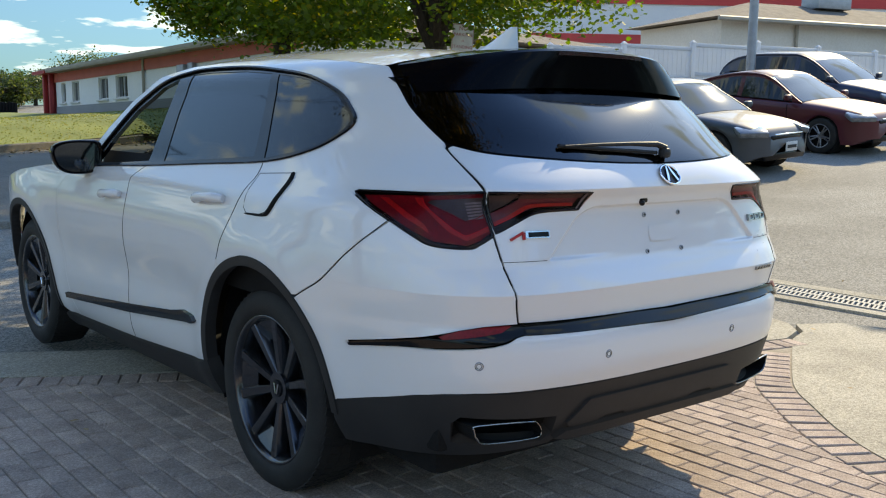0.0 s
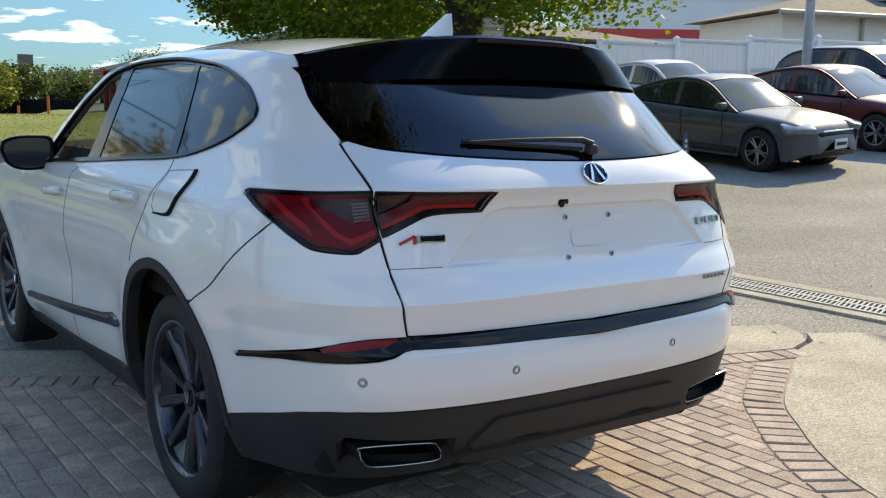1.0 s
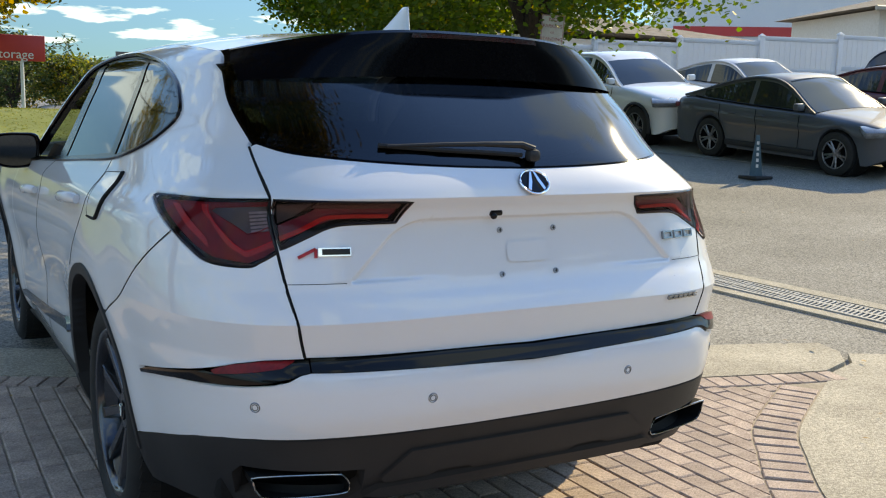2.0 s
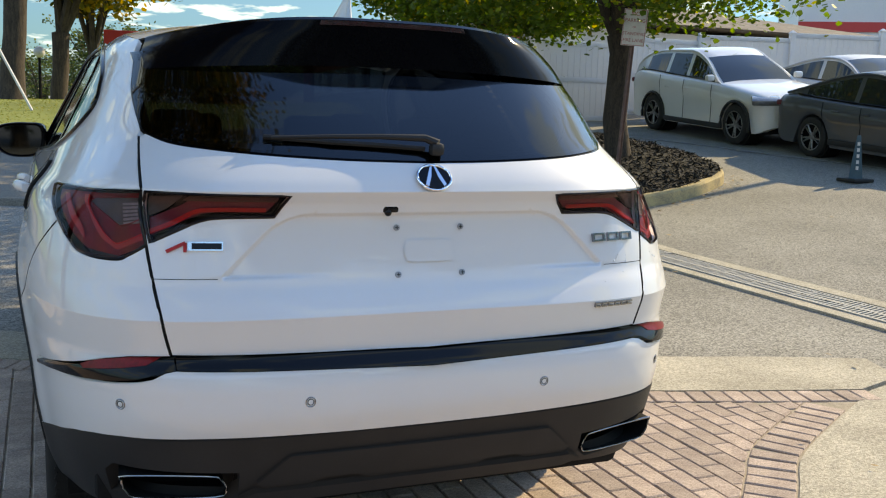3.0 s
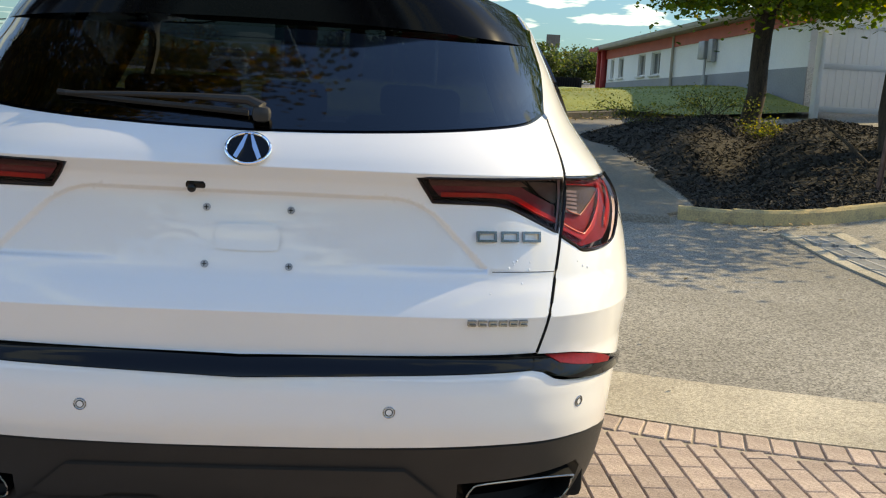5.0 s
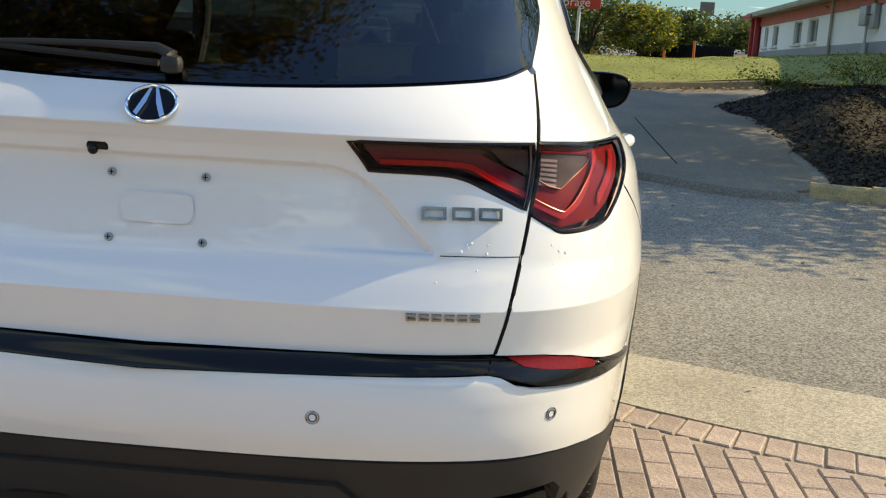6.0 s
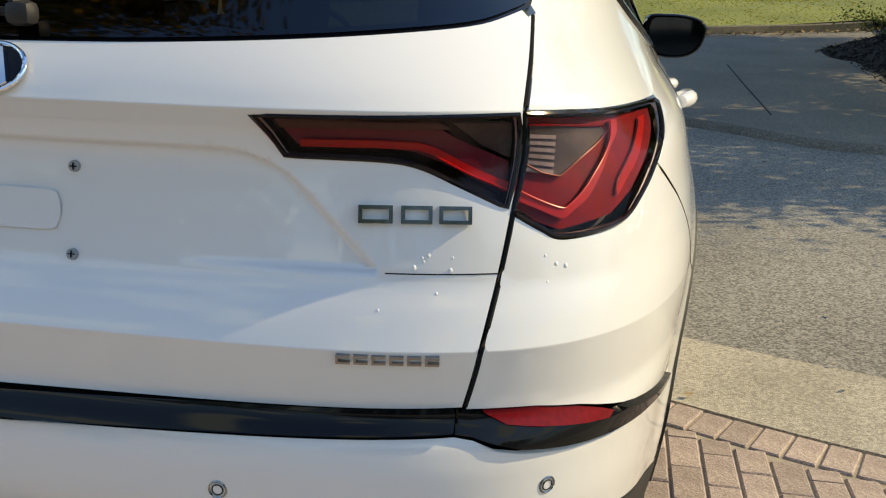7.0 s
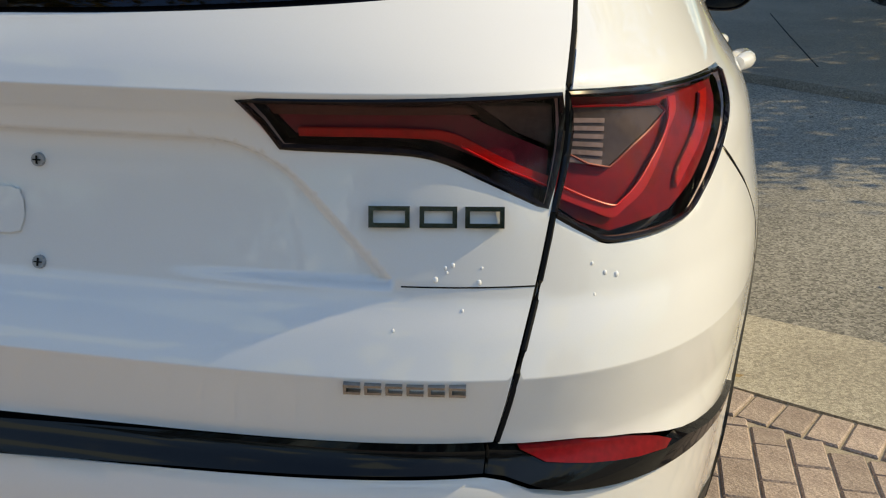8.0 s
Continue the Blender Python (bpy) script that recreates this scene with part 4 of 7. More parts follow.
# plate screws, camera, embossed pad, parking sensors
for x, z in ((-.083, .968), (.100, .968), (-.083, 1.089), (.100, 1.089)):
    o, nn = skin_point(*by_x(x, z)), skin_normal(*by_x(x, z))
    bm = bmesh.new()
    tube(bm, o - nn * .003, o + nn * .005, .009, .008, 14)
    sc = part("screw", bm, GALV, car)
    bm = bmesh.new()
    mm = Matrix.Translation(o + nn * .0055) @ nn.to_track_quat("Z", "Y").to_matrix().to_4x4()
    box(bm, mm.translation, (.010, .0015, .0025), 0, mm.to_3x3().to_4x4())
    box(bm, mm.translation, (.0015, .010, .0025), 0, mm.to_3x3().to_4x4())
    part("slot", bm, DARK, sc, smooth=False)
o = skin_point(*by_x(-.105, 1.136)) + Vector((0, .012, 0))
bm = bmesh.new()
box(bm, o + Vector((0, .005, .004)), (.045, .04, .022), .006)
bmesh.ops.create_uvsphere(bm, u_segments=12, v_segments=8, radius=.010, matrix=Matrix.Translation(o + Vector((-.008, -.014, -.006))))
part("reversing_camera", bm, GLOSS_BLACK, car)
for x in (-.782, -.333, .333, .782):
    o, nn = skin_point(*by_x(x, .66)), skin_normal(*by_x(x, .66))
    q = nn.to_track_quat("Z", "Y")
    bm = bmesh.new()
    sweep(bm, [o + q @ Vector((.0125 * math.cos(k * math.tau / 20),   .0125 * math.sin(k * math.tau / 20), 0)) for k in range(20)], .0016, 6, closed=True)
    ring = part("parking_sensor", bm, DARK_CHROME, car)
    bm = bmesh.new()
    tube(bm, o - nn * .004, o + nn * .001, .0085, .008, 16)
    part("sensor_face", bm, PAINT, ring)
    bm = bmesh.new()
    sweep(bm, [o + q @ Vector((.0078 * math.cos(k * math.tau / 20), .0078 * math.sin(k * math.tau / 20), .001)) for k in range(20)], .0011, 6, closed=True)
    part("sensor_ring", bm, PLASTIC, ring)

# gap round the fuel flap, its shadow laid in as a near-black rod
bm = bmesh.new()
gap = [(-by_y(a, b)[0], b) for a, b in curve2([(.982, 1.2), (.975, 1.17), (.99, 1.115), (1.03, 1.058), (1.08, 1.042), (1.2, 1.039)], 4)]
sweep(bm, [skin_point(a, b, .001) for a, b in gap], .008, 6, radii=[.004] + [.010] * (len(gap) - 8) + [.007, .006, .005, .004, .003, .003, .002])
part("flap_gap", bm, DARK, car)
bm = bmesh.new()
sweep(bm, [skin_point(-a, b, .0006) for a, b in dense(FUEL, .02)], .0016, 5, closed=True)
part("flap_line", bm, DARK, car)

# dark lines in the panel gaps
def gap_line(name, loop, r, off=-.004):
    for side in (1, -1):
        bm = bmesh.new()
        line = [(loop[0])]
        for a, b in zip(loop, loop[1:]):
            k = max(1, int(math.hypot(b[0] - a[0], b[1] - a[1]) / .02))
            line += [(a[0] + (b[0] - a[0]) * i / k, a[1] + (b[1] - a[1]) * i / k) for i in range(1, k + 1)]
        sweep(bm, [skin_point(side * s, z, off) for s, z in line], r, 6)
        part(name, bm, DARK, car)


gap_line("tailgate_gap", [((a[0] + .0045), a[1]) for a in SEAM], .0034, -.002)
gap_line("bumper_gap", on_y([(.42, 1.079), (.50, 1.0135), (.585, .9425), (.6975, .8535), (.803, .799)]), .0016, -.001)
gap_line("door_gap", on_y([(1.225, 1.222), (1.229, 1.159), (1.253, 1.1), (1.363, .92), (1.385, .85)]), .003, -.0015)
gap_line("door_gap", on_y([(2.2435, 1.17), (2.3485, 1.1), (2.3635, .985), (2.4235, .7), (2.4535, .335)]), .0026, -.0015)
# no gap here: a thin dark rod puts shade into the flank's fold
gap_line("flank_line", on_x([(.552, .9705), (.70, .9705)]), .001, .0)

# embossed pad between the plate screws
pad = on_x([(x * 1.15 + .008, z) for x, z in curve2([(-.062, 1.035), (-.058, 1.047), (-.046, 1.055), (.046, 1.055), (.058, 1.047), (.062, 1.035), (.062, 1.02), (.058, 1.008), (.046, 1.0), (-.046, 1.0), (-.058, 1.008), (-.062, 1.02)], 2)])
skin("plate_pad", pad, PAINT, car, off=.0035, step=.015, rim=.005)

# drops of water left on the flank and the bumper corner
DROP = surface("water_drop", (.8, .82, .84), (.9, .9, .9), rough=.08, scale=40, coat=1.0)
for x, z, r in ((.600, .992, .0022), (.608, .995, .0026), (.602, .987, .0018), (.590, .979, .0030), (.638, .976, .0028), (.640, .992, .0016), (.622, .946, .0020), (.548, .925, .0018), (.775, .978, .0026), (.788, .974, .0030), (.760, .990, .0018), (.765, .955, .0020)):
    o, nn = skin_point(*by_x(x, z)), skin_normal(*by_x(x, z))
    bm = bmesh.new()
    bmesh.ops.create_uvsphere(bm, u_segments=8, v_segments=6, radius=r, matrix=Matrix.Translation(o) @ nn.to_track_quat("Z", "Y").to_matrix().to_4x4() @ Matrix.Diagonal((1, 1.25, .5, 1)))
    part("water_drop", bm, DROP, car)

# door handles and mirrors
for side in (1, -1):
    for y0, y1, z in ((1.37, 1.60, 1.063), (2.42, 2.63, 1.012)):
        bm = bmesh.new()
        a, b = by_y(y0, z + .01), by_y(y1, z - .005)
        path = []
        for i in range(9):
            t = i / 8
            s, zz = a[0] + (b[0] - a[0]) * t, a[1] + (b[1] - a[1]) * t
            path.append(skin_point(side * s, zz, .010 + .030 * math.sin(math.pi * t) ** .6))
        sweep(bm, path, .015, 10, radii=[.016, .02, .02, .018, .018, .019, .022, .022, .018])
        part("door_handle", bm, PAINT, car)
    cx, cy, cz = side * 1.045, 2.93, 1.175
    turn = Matrix.Translation((cx, cy, cz)) @ Matrix.Rotation(side * .15, 4, "Z")
    face = [(side * p.x, p.y) for p in spline([(-.118, .074, 0), (-.04, .088, 0), (.05, .082, 0), (.108, .058, 0), (.118, .015, 0), (.092, -.048, 0), (.03, -.08, 0), (-.075, -.076, 0), (-.120, -.03, 0)], 4, True)]
    bm = bmesh.new()
    rings = [[bm.verts.new(turn @ Vector((x * k, y, z * k))) for x, z in face] for k, y in ((.86, -.056), (.93, -.068), (.985, -.062), (1.0, -.045), (.97, .02), (.86, .07), (.62, .10))]
    for r0, r1 in zip(rings, rings[1:]):
        for i in range(len(face)):
            k = (i + 1) % len(face)
            bm.faces.new((r0[i], r0[k], r1[k], r1[i]))
    bm.faces.new(rings[0]); bm.faces.new(rings[-1])
    bmesh.ops.recalc_face_normals(bm, faces=bm.faces)
    mirror = part("door_mirror", bm, GLOSS_BLACK, car, "gloss black door mirror")
    bm = bmesh.new()
    bm.faces.new([bm.verts.new(turn @ Vector((x * .84, -.060, z * .84))) for x, z in face])
    bmesh.ops.recalc_face_normals(bm, faces=bm.faces)
    if bm.faces[:][0].normal.y > 0:
        bmesh.ops.reverse_faces(bm, faces=bm.faces[:])
    part("mirror_glass", bm, MIRROR, mirror, smooth=False)
    bm = bmesh.new()
    tube(bm, (side * .93, 2.92, 1.135), (side * .99, 2.93, 1.145), .04, .03, 10)
    part("mirror_foot", bm, GLOSS_BLACK, mirror)

# cabin: seats, headrests, dashboard, lining
def seat(x, y, w, parent):
    bm = bmesh.new()
    box(bm, (x, y + .1, .72), (w, .5, .16), .06, None, 3)
    box(bm, (x, y - .18, .95), (w, .14, .56), .06, Matrix.Rotation(radians(14), 4, "X"), 3)
    s = part("seat", bm, CABIN, parent)
    bm = bmesh.new()
    box(bm, (x, y - .27, 1.29), (.22, .08, .13), .035, None, 3)
    part("headrest", bm, CABIN, s)


for x in (-.4, .4):
    seat(x, 2.35, .52, car)
for x in (-.45, 0, .45):
    seat(x, 1.55, .45, car)
bm = bmesh.new()
box(bm, (0, 2.95, 1.03), (1.6, .4, .2), .07)
part("dashboard", bm, CABIN, car)
bm = bmesh.new()
box(bm, (0, 1.1, .9), (1.5, 1.6, .06), .02)
part("cargo_floor", bm, CABIN, car)
bm = bmesh.new()
box(bm, (0, 1.75, 1.605), (1.2, 1.6, .02), .008)
part("headlining", bm, CABIN_LIGHT, car)
bm = bmesh.new()
sweep(bm, [(-.4 + .19 * math.cos(k * math.tau / 24), 2.72 + .06 * math.sin(k * math.tau / 24), 1.07 + .17 * math.sin(k * math.tau / 24)) for k in range(24)], .016, 8, closed=True)
part("steering_wheel", bm, CABIN, car)

# ---- ground ----
def sheet(name, outer, material, lift=.0, step=.4, kind="structure", label="", category="", holes=(), z=None, skirt=0.0):
    """A piece of ground cut to an outline, following the lot's slope; skirt: depth of its edge."""
    va, faces = fill(dense(outer, step), [dense(h, step) for h in holes], step)
    zf = z or (lambda x, y: height(x, y) + lift)
    pts = [(x, y, zf(x, y)) for x, y in va]
    faces = [f if (Vector(pts[f[1]]) - Vector(pts[f[0]])).cross(Vector(pts[f[2]]) - Vector(pts[f[0]])).z > 0 else f[::-1] for f in faces]
    if skirt:
        seen = {(f[i], f[(i + 1) % 3]) for f in faces for i in range(3)}
        for a, b in list(seen):
            if (b, a) not in seen:
                k = len(pts)
                pts += [pts[a], pts[b], (*pts[b][:2], pts[b][2] - skirt), (*pts[a][:2], pts[a][2] - skirt)]
                faces.append((k + 1, k, k + 3, k + 2))
    ob = mesh_part(name, pts, faces, material)
    return tagged(ob, label, category, kind=kind)


def band(name, line, width, z_top, depth, material, bevel=.02, label="", category="", kind="structure", inward=1):
    """A kerb or edging: a rounded bar of rectangular section along a line; the line is its front foot."""
    line = [Vector((*p, 0)) for p in line]
    bm = bmesh.new()
    rows = []
    for i, p in enumerate(line):
        d = (line[min(i + 1, len(line) - 1)] - line[max(i - 1, 0)]).normalized()
        nrm = Vector((-d.y, d.x, 0)) * inward
        h = height(p.x, p.y)
        prof = [(0, -depth), (.015, z_top - bevel), (.015 + bevel, z_top), (width - bevel, z_top), (width, z_top - bevel), (width, -depth)]
        rows.append([bm.verts.new((p.x + nrm.x * o, p.y + nrm.y * o, h + zz)) for o, zz in prof])
    for a, b in zip(rows, rows[1:]):
        for j in range(5):
            bm.faces.new((a[j], b[j], b[j + 1], a[j + 1]))
    bm.faces.new(rows[0]); bm.faces.new(rows[-1])
    bmesh.ops.recalc_face_normals(bm, faces=bm.faces)
    return tagged(part(name, bm, material), label, category, kind=kind)


def flatline(pts, n=6):
    return [(p.x, p.y) for p in spline([(a, b, 0) for a, b in pts], n)]


def far_dip(x, y):
    """Beyond the lawn the land falls back to the main road."""
    return height(x, y) - 1.35 * smooth01((y - 24) / 14) * (1 - smooth01((x - 2) / 7))


xs = [-900, -400, -150, -80, -40] + [-20 + i for i in range(0, 61)] + [60, 90, 150, 400, 900]
ys = [-900, -400, -150, -80, -40] + [-20 + i for i in range(0, 81)] + [80, 100, 150, 400, 900]
pts = [(x, y, far_dip(x, y) - .03) for y in ys for x in xs]
nx = len(xs)
faces = [(j * nx + i, j * nx + i + 1, (j + 1) * nx + i + 1, (j + 1) * nx + i) for j in range(len(ys) - 1) for i in range(nx - 1)]
tagged(mesh_part("ground", pts, faces, ASPHALT), "grey worn asphalt of the lot and the drive", "ground", kind="structure")

STRIP_IN = flatline([(-9, 7.3), (-4, 4.65), (-1.36, 3.27), (-.44, 2.79), (.4, 2.32), (1.17, 1.94), (1.72, 1.71), (2.58, 1.46), (2.98, 1.36)])
STRIP_OUT = flatline([(-9, 7.9), (-4, 5.25), (-1.22, 3.82), (-.23, 3.27), (.6, 2.86), (1.27, 2.58), (2.08, 2.29), (2.97, 2.03), (3.5, 1.84)])
sheet("kerb_strip", STRIP_IN + [(3.25, 1.45), (3.42, 1.62)] + STRIP_OUT[::-1], CONCRETE, .012, .15, label="pale concrete strip between brick paving and asphalt", category="pavement", skirt=.05)
PATCH = flatline([(3.02, 1.34), (2.5, 1.03), (1.98, .70), (1.72, .44), (1.47, .16), (1.27, -.15), (1.1, -.6), (1.0, -1.2), (1.05, -2.2), (1.5, -3.5)], 5)
sheet("walkway", PATCH + [(3.9, -3.5), (3.95, .9), (3.75, 1.42), (3.45, 1.58), (3.28, 1.42)], CONCRETE, .008, .2, label="pale exposed-aggregate concrete pad with a curved edge", category="pavement", skirt=.05)

# driveway slab leading up past the lawn
sheet("driveway", flatline([(-6, 10.2), (-1, 9.3), (1.0, 8.75), (1.82, 8.3), (2.23, 8.0), (2.68, 7.75), (3.3, 7.85), (3.75, 8.4), (3.9, 10.3), (4.7, 12.4), (3.75, 14.4), (4.4, 15.9), (5.2, 17.2), (4.3, 17.75), (2.6, 17.0), (1.0, 16.0), (-2, 13.8), (-6, 11.6)], 4), CONCRETE_GREY, .0, .5, label="weathered concrete driveway slab", category="driveway", skirt=.05)
band("gutter_kerb", flatline([(-6, 10.1), (-1, 9.15), (1.0, 8.6), (1.82, 8.15), (2.23, 7.85), (2.7, 7.55), (3.3, 7.5)]), .22, .05, .06, CONCRETE_GREY, .03, "low rolled concrete gutter edge", "kerb")
band("expansion_joint", [(2.28, 12.8), (2.31, 11), (2.36, 9.0)], .03, .004, .02, DARK, .002, "dark expansion joint in the driveway", "joint")

# drain channel with cast grates
for x0, x1, nm in ((4.29, 4.42, "near"), (4.80, 4.94, "far")):
    sheet("drain_edge", dense([(x0, -6), (x1, -6), (x1, 7.1), (x0, 7.1)], .5), CONCRETE, -.004, .3, label="concrete edging of the drain channel", category="drain edge", skirt=.03)
drain = tagged(new("trench_drain"), "long trench drain with slotted iron grates", "drain")
bm = bmesh.new()
box(bm, (4.61, .5, -.10), (.38, 13, .02))
part("channel", bm, DARK, drain, smooth=False)
WORN_IRON = surface("worn_iron", (.27, .26, .24), (.42, .41, .38), rough=.7, scale=12, bump=.3)
def grate_mesh():
    bm = bmesh.new()
    for x in (-.172, 0, .172):
        box(bm, (x, 0, 0), (.03 if x else .035, .49, .03))
    for i in range(12):
        for x in (-.085, .085):
            box(bm, (x, -.235 + i * .0427, 0), (.16, .017, .028), 0, Matrix.Rotation(.35, 4, "Z"))
    me = bpy.data.meshes.new("grate")
    bm.to_mesh(me); bm.free()
    me.materials.append(WORN_IRON)
    return me


gm = grate_mesh()
for i in range(26):
    y = -5.7 + i * .5
    g1 = new("grate", gm)
    g1.parent = drain
    g1.location = (4.61, y, height(4.61, y) - .016)

# planting bed with its kerb
BED_KERB = flatline([(3.45, 7.72), (4.0, 7.58), (4.64, 7.53), (5.71, 7.80), (6.81, 8.10), (7.5, 8.48), (8.1, 8.95), (8.5, 9.7), (8.72, 10.7), (8.78, 11.9), (8.7, 13.2)], 6)
for a in range(0, len(BED_KERB) - 1, 6):
    band("kerb_stone", BED_KERB[a:a + 7], .16, .125 if a else .11, .1, KERB_YELLOW, .025, "worn yellow-painted concrete kerb round the planting bed", "kerb", kind="")
BED = [(x, y + .12) for x, y in BED_KERB[:40]] + [(8.6, 10.7), (8.66, 11.9), (8.6, 13.2)] + flatline([(8.4, 15.3), (7.6, 16.4), (6.2, 16.9), (5.2, 17.1), (4.4, 15.9), (3.92, 15.0), (4.02, 13.1), (4.03, 10.8), (3.95, 8.9), (3.72, 8.05)], 4)
BED_SOFT = np.array(dense(BED[46:], .1))
def bed_z(x, y):
    bump = .38 * math.exp(-((x - 6.4) / 2.0) ** 2 - ((y - 12.2) / 3.4) ** 2)
    d = float(np.min(np.hypot(BED_SOFT[:, 0] - x, BED_SOFT[:, 1] - y)))
    return height(x, y) - .02 + (.12 + bump * smooth01((y - 8) / 2.0)) * smooth01(d / .9) + .02 * noise.noise(Vector((x * 3, y * 3, 0)))
sheet("mulch_bed", BED, MULCH, 0, .16, label="dark shredded bark mulch bed", category="planting bed", z=bed_z)
rng = random.Random(4)
verts, faces = [], []
spots = np.array([(rng.uniform(3.6, 8.7), 7.7 + 9 * rng.random() ** 1.6) for _ in range(20000)])
for x, y in spots[inside(BED, spots)]:
    ln, w = rng.uniform(.02, .06), rng.uniform(.006, .016)
    q = Euler((rng.uniform(-.7, .7), rng.uniform(-.7, .7), rng.uniform(0, 6.3))).to_matrix()
    c = Vector((x, y, bed_z(x, y) + rng.uniform(.0, .02)))
    k = len(verts)
    verts += [c + q @ Vector(v) for v in ((-ln, -w, 0), (ln, -w * .6, .004), (ln, w, 0), (-ln, w * .8, .006))]
    faces.append((k, k + 1, k + 2, k + 3))
tagged(mesh_part("mulch_chips", verts, faces, MULCH, smooth=False), "loose bark chips on the planting bed", "mulch", kind="stuff")

# lawn and its kerb
LAWN_KERB = flatline([(-14, 7.6), (-7, 10.9), (-2, 13.6), (0, 14.9), (1.8, 16.4), (3, 17.2), (4.3, 17.8), (5.4, 18.2)], 6)
band("lawn_kerb", LAWN_KERB, .15, .14, .1, CONCRETE_GREY, .02, "weathered concrete kerb along the lawn", "kerb")
LAWN = [(x - .06, y + .12) for x, y in LAWN_KERB] + [(6.4, 17.2), (9.45, 17.2), (9.45, 46), (2, 34), (-14, 30)]
def lawn_z(x, y):
    return max(far_dip(x, y), height(x, y) * .6) + .10 + .28 * smooth01((y - 16.5 - .25 * abs(x - 4)) / 5) * (1 - smooth01((y - 25) / 6)) + .015 * noise.noise(Vector((x, y, 0)))
sheet("lawn", LAWN, GRASS, 0, .45, label="sunlit green lawn bank strewn with fallen leaves", category="lawn", z=lawn_z)
verts, faces = [], []
spots = np.array([(rng.uniform(-6, 9.4), rng.uniform(13, 27)) for _ in range(22000)])
for x, y in spots[inside(LAWN, spots)]:
    c = Vector((x, y, lawn_z(x, y)))
    a, h = rng.uniform(0, 6.3), rng.uniform(.010, .022)
    d = Vector((math.cos(a), math.sin(a), 0)) * .02
    lean = Vector((rng.uniform(-.03, .03), rng.uniform(-.03, .03), h))
    k = len(verts)
    verts += [c - d, c + d, c + lean]
    faces.append((k, k + 1, k + 2))
GRASS_BLADE = leaf_material("grass_blade", (.12, .14, .03), (.22, .23, .055), (.32, .28, .08), .25)
tagged(mesh_part("grass", verts, faces, GRASS_BLADE, smooth=False), "short grass blades on the lawn", "grass", kind="stuff")
# fallen leaves along kerbs and on the paving
verts, faces = [], []
def litter(x, y, z, s):
    q = Euler((rng.uniform(-.35, .35), rng.uniform(-.35, .35), rng.uniform(0, 6.3))).to_matrix()
    k = len(verts)
    for v in ((-s, 0, 0), (-.2 * s, -.55 * s, .1 * s), (s, 0, .15 * s), (-.1 * s, .5 * s, .1 * s)):
        verts.append(Vector((x, y, z + .012)) + q @ Vector(v))
    faces.append((k, k + 1, k + 2, k + 3))
for i in range(420):
    p = LAWN_KERB[rng.randrange(8, len(LAWN_KERB))]
    x, y = p[0] + rng.uniform(-.3, .5), p[1] - abs(rng.gauss(.1, .22))
    litter(x, y, height(x, y) + .01, rng.uniform(.03, .06))
for i in range(90):
    x, y = rng.uniform(-3, 9), rng.uniform(-.5, 8)
    if .9 > x > -1 and y > -.1:
        continue
    litter(x, y, height(x, y) - .005 + (.02 if y < 2.5 and x < 3.5 else 0), rng.uniform(.012, .03))
for i in range(120):
    p = BED_KERB[rng.randrange(len(BED_KERB))]
    x, y = p[0] + rng.uniform(-.1, .2), p[1] - abs(rng.gauss(.08, .15))
    litter(x, y, height(x, y) - .01, rng.uniform(.02, .04))
DRY_LEAF = surface("dry_leaf", (0.14, 0.075, 0.03), (0.42, 0.3, 0.14), rough=.8, scale=20, fine=60, vary=.4)
tagged(mesh_part("fallen_leaves", verts, faces, DRY_LEAF, smooth=False), "dry brown leaves lying on the ground", "leaves", kind="stuff")

# ---- trees ----
MAPLE = leaf_material("maple_leaf", (.065, .115, .018), (.15, .22, .032), (.38, .31, .035), .07)
AUTUMN = leaf_material("turning_leaf", (.055, .06, .012), (.17, .15, .025), (.34, .22, .03), .35)
BRONZE = leaf_material("bronze_leaf", (.03, .03, .008), (.085, .07, .016), (.24, .14, .022), .22)
DEEP = leaf_material("dark_foliage", (.035, .055, .018), (.085, .11, .03), (.14, .15, .04), .12)
SHRUB = leaf_material("shrub_leaf", (.06, .085, .02), (.14, .16, .035), (.35, .3, .06), .25)


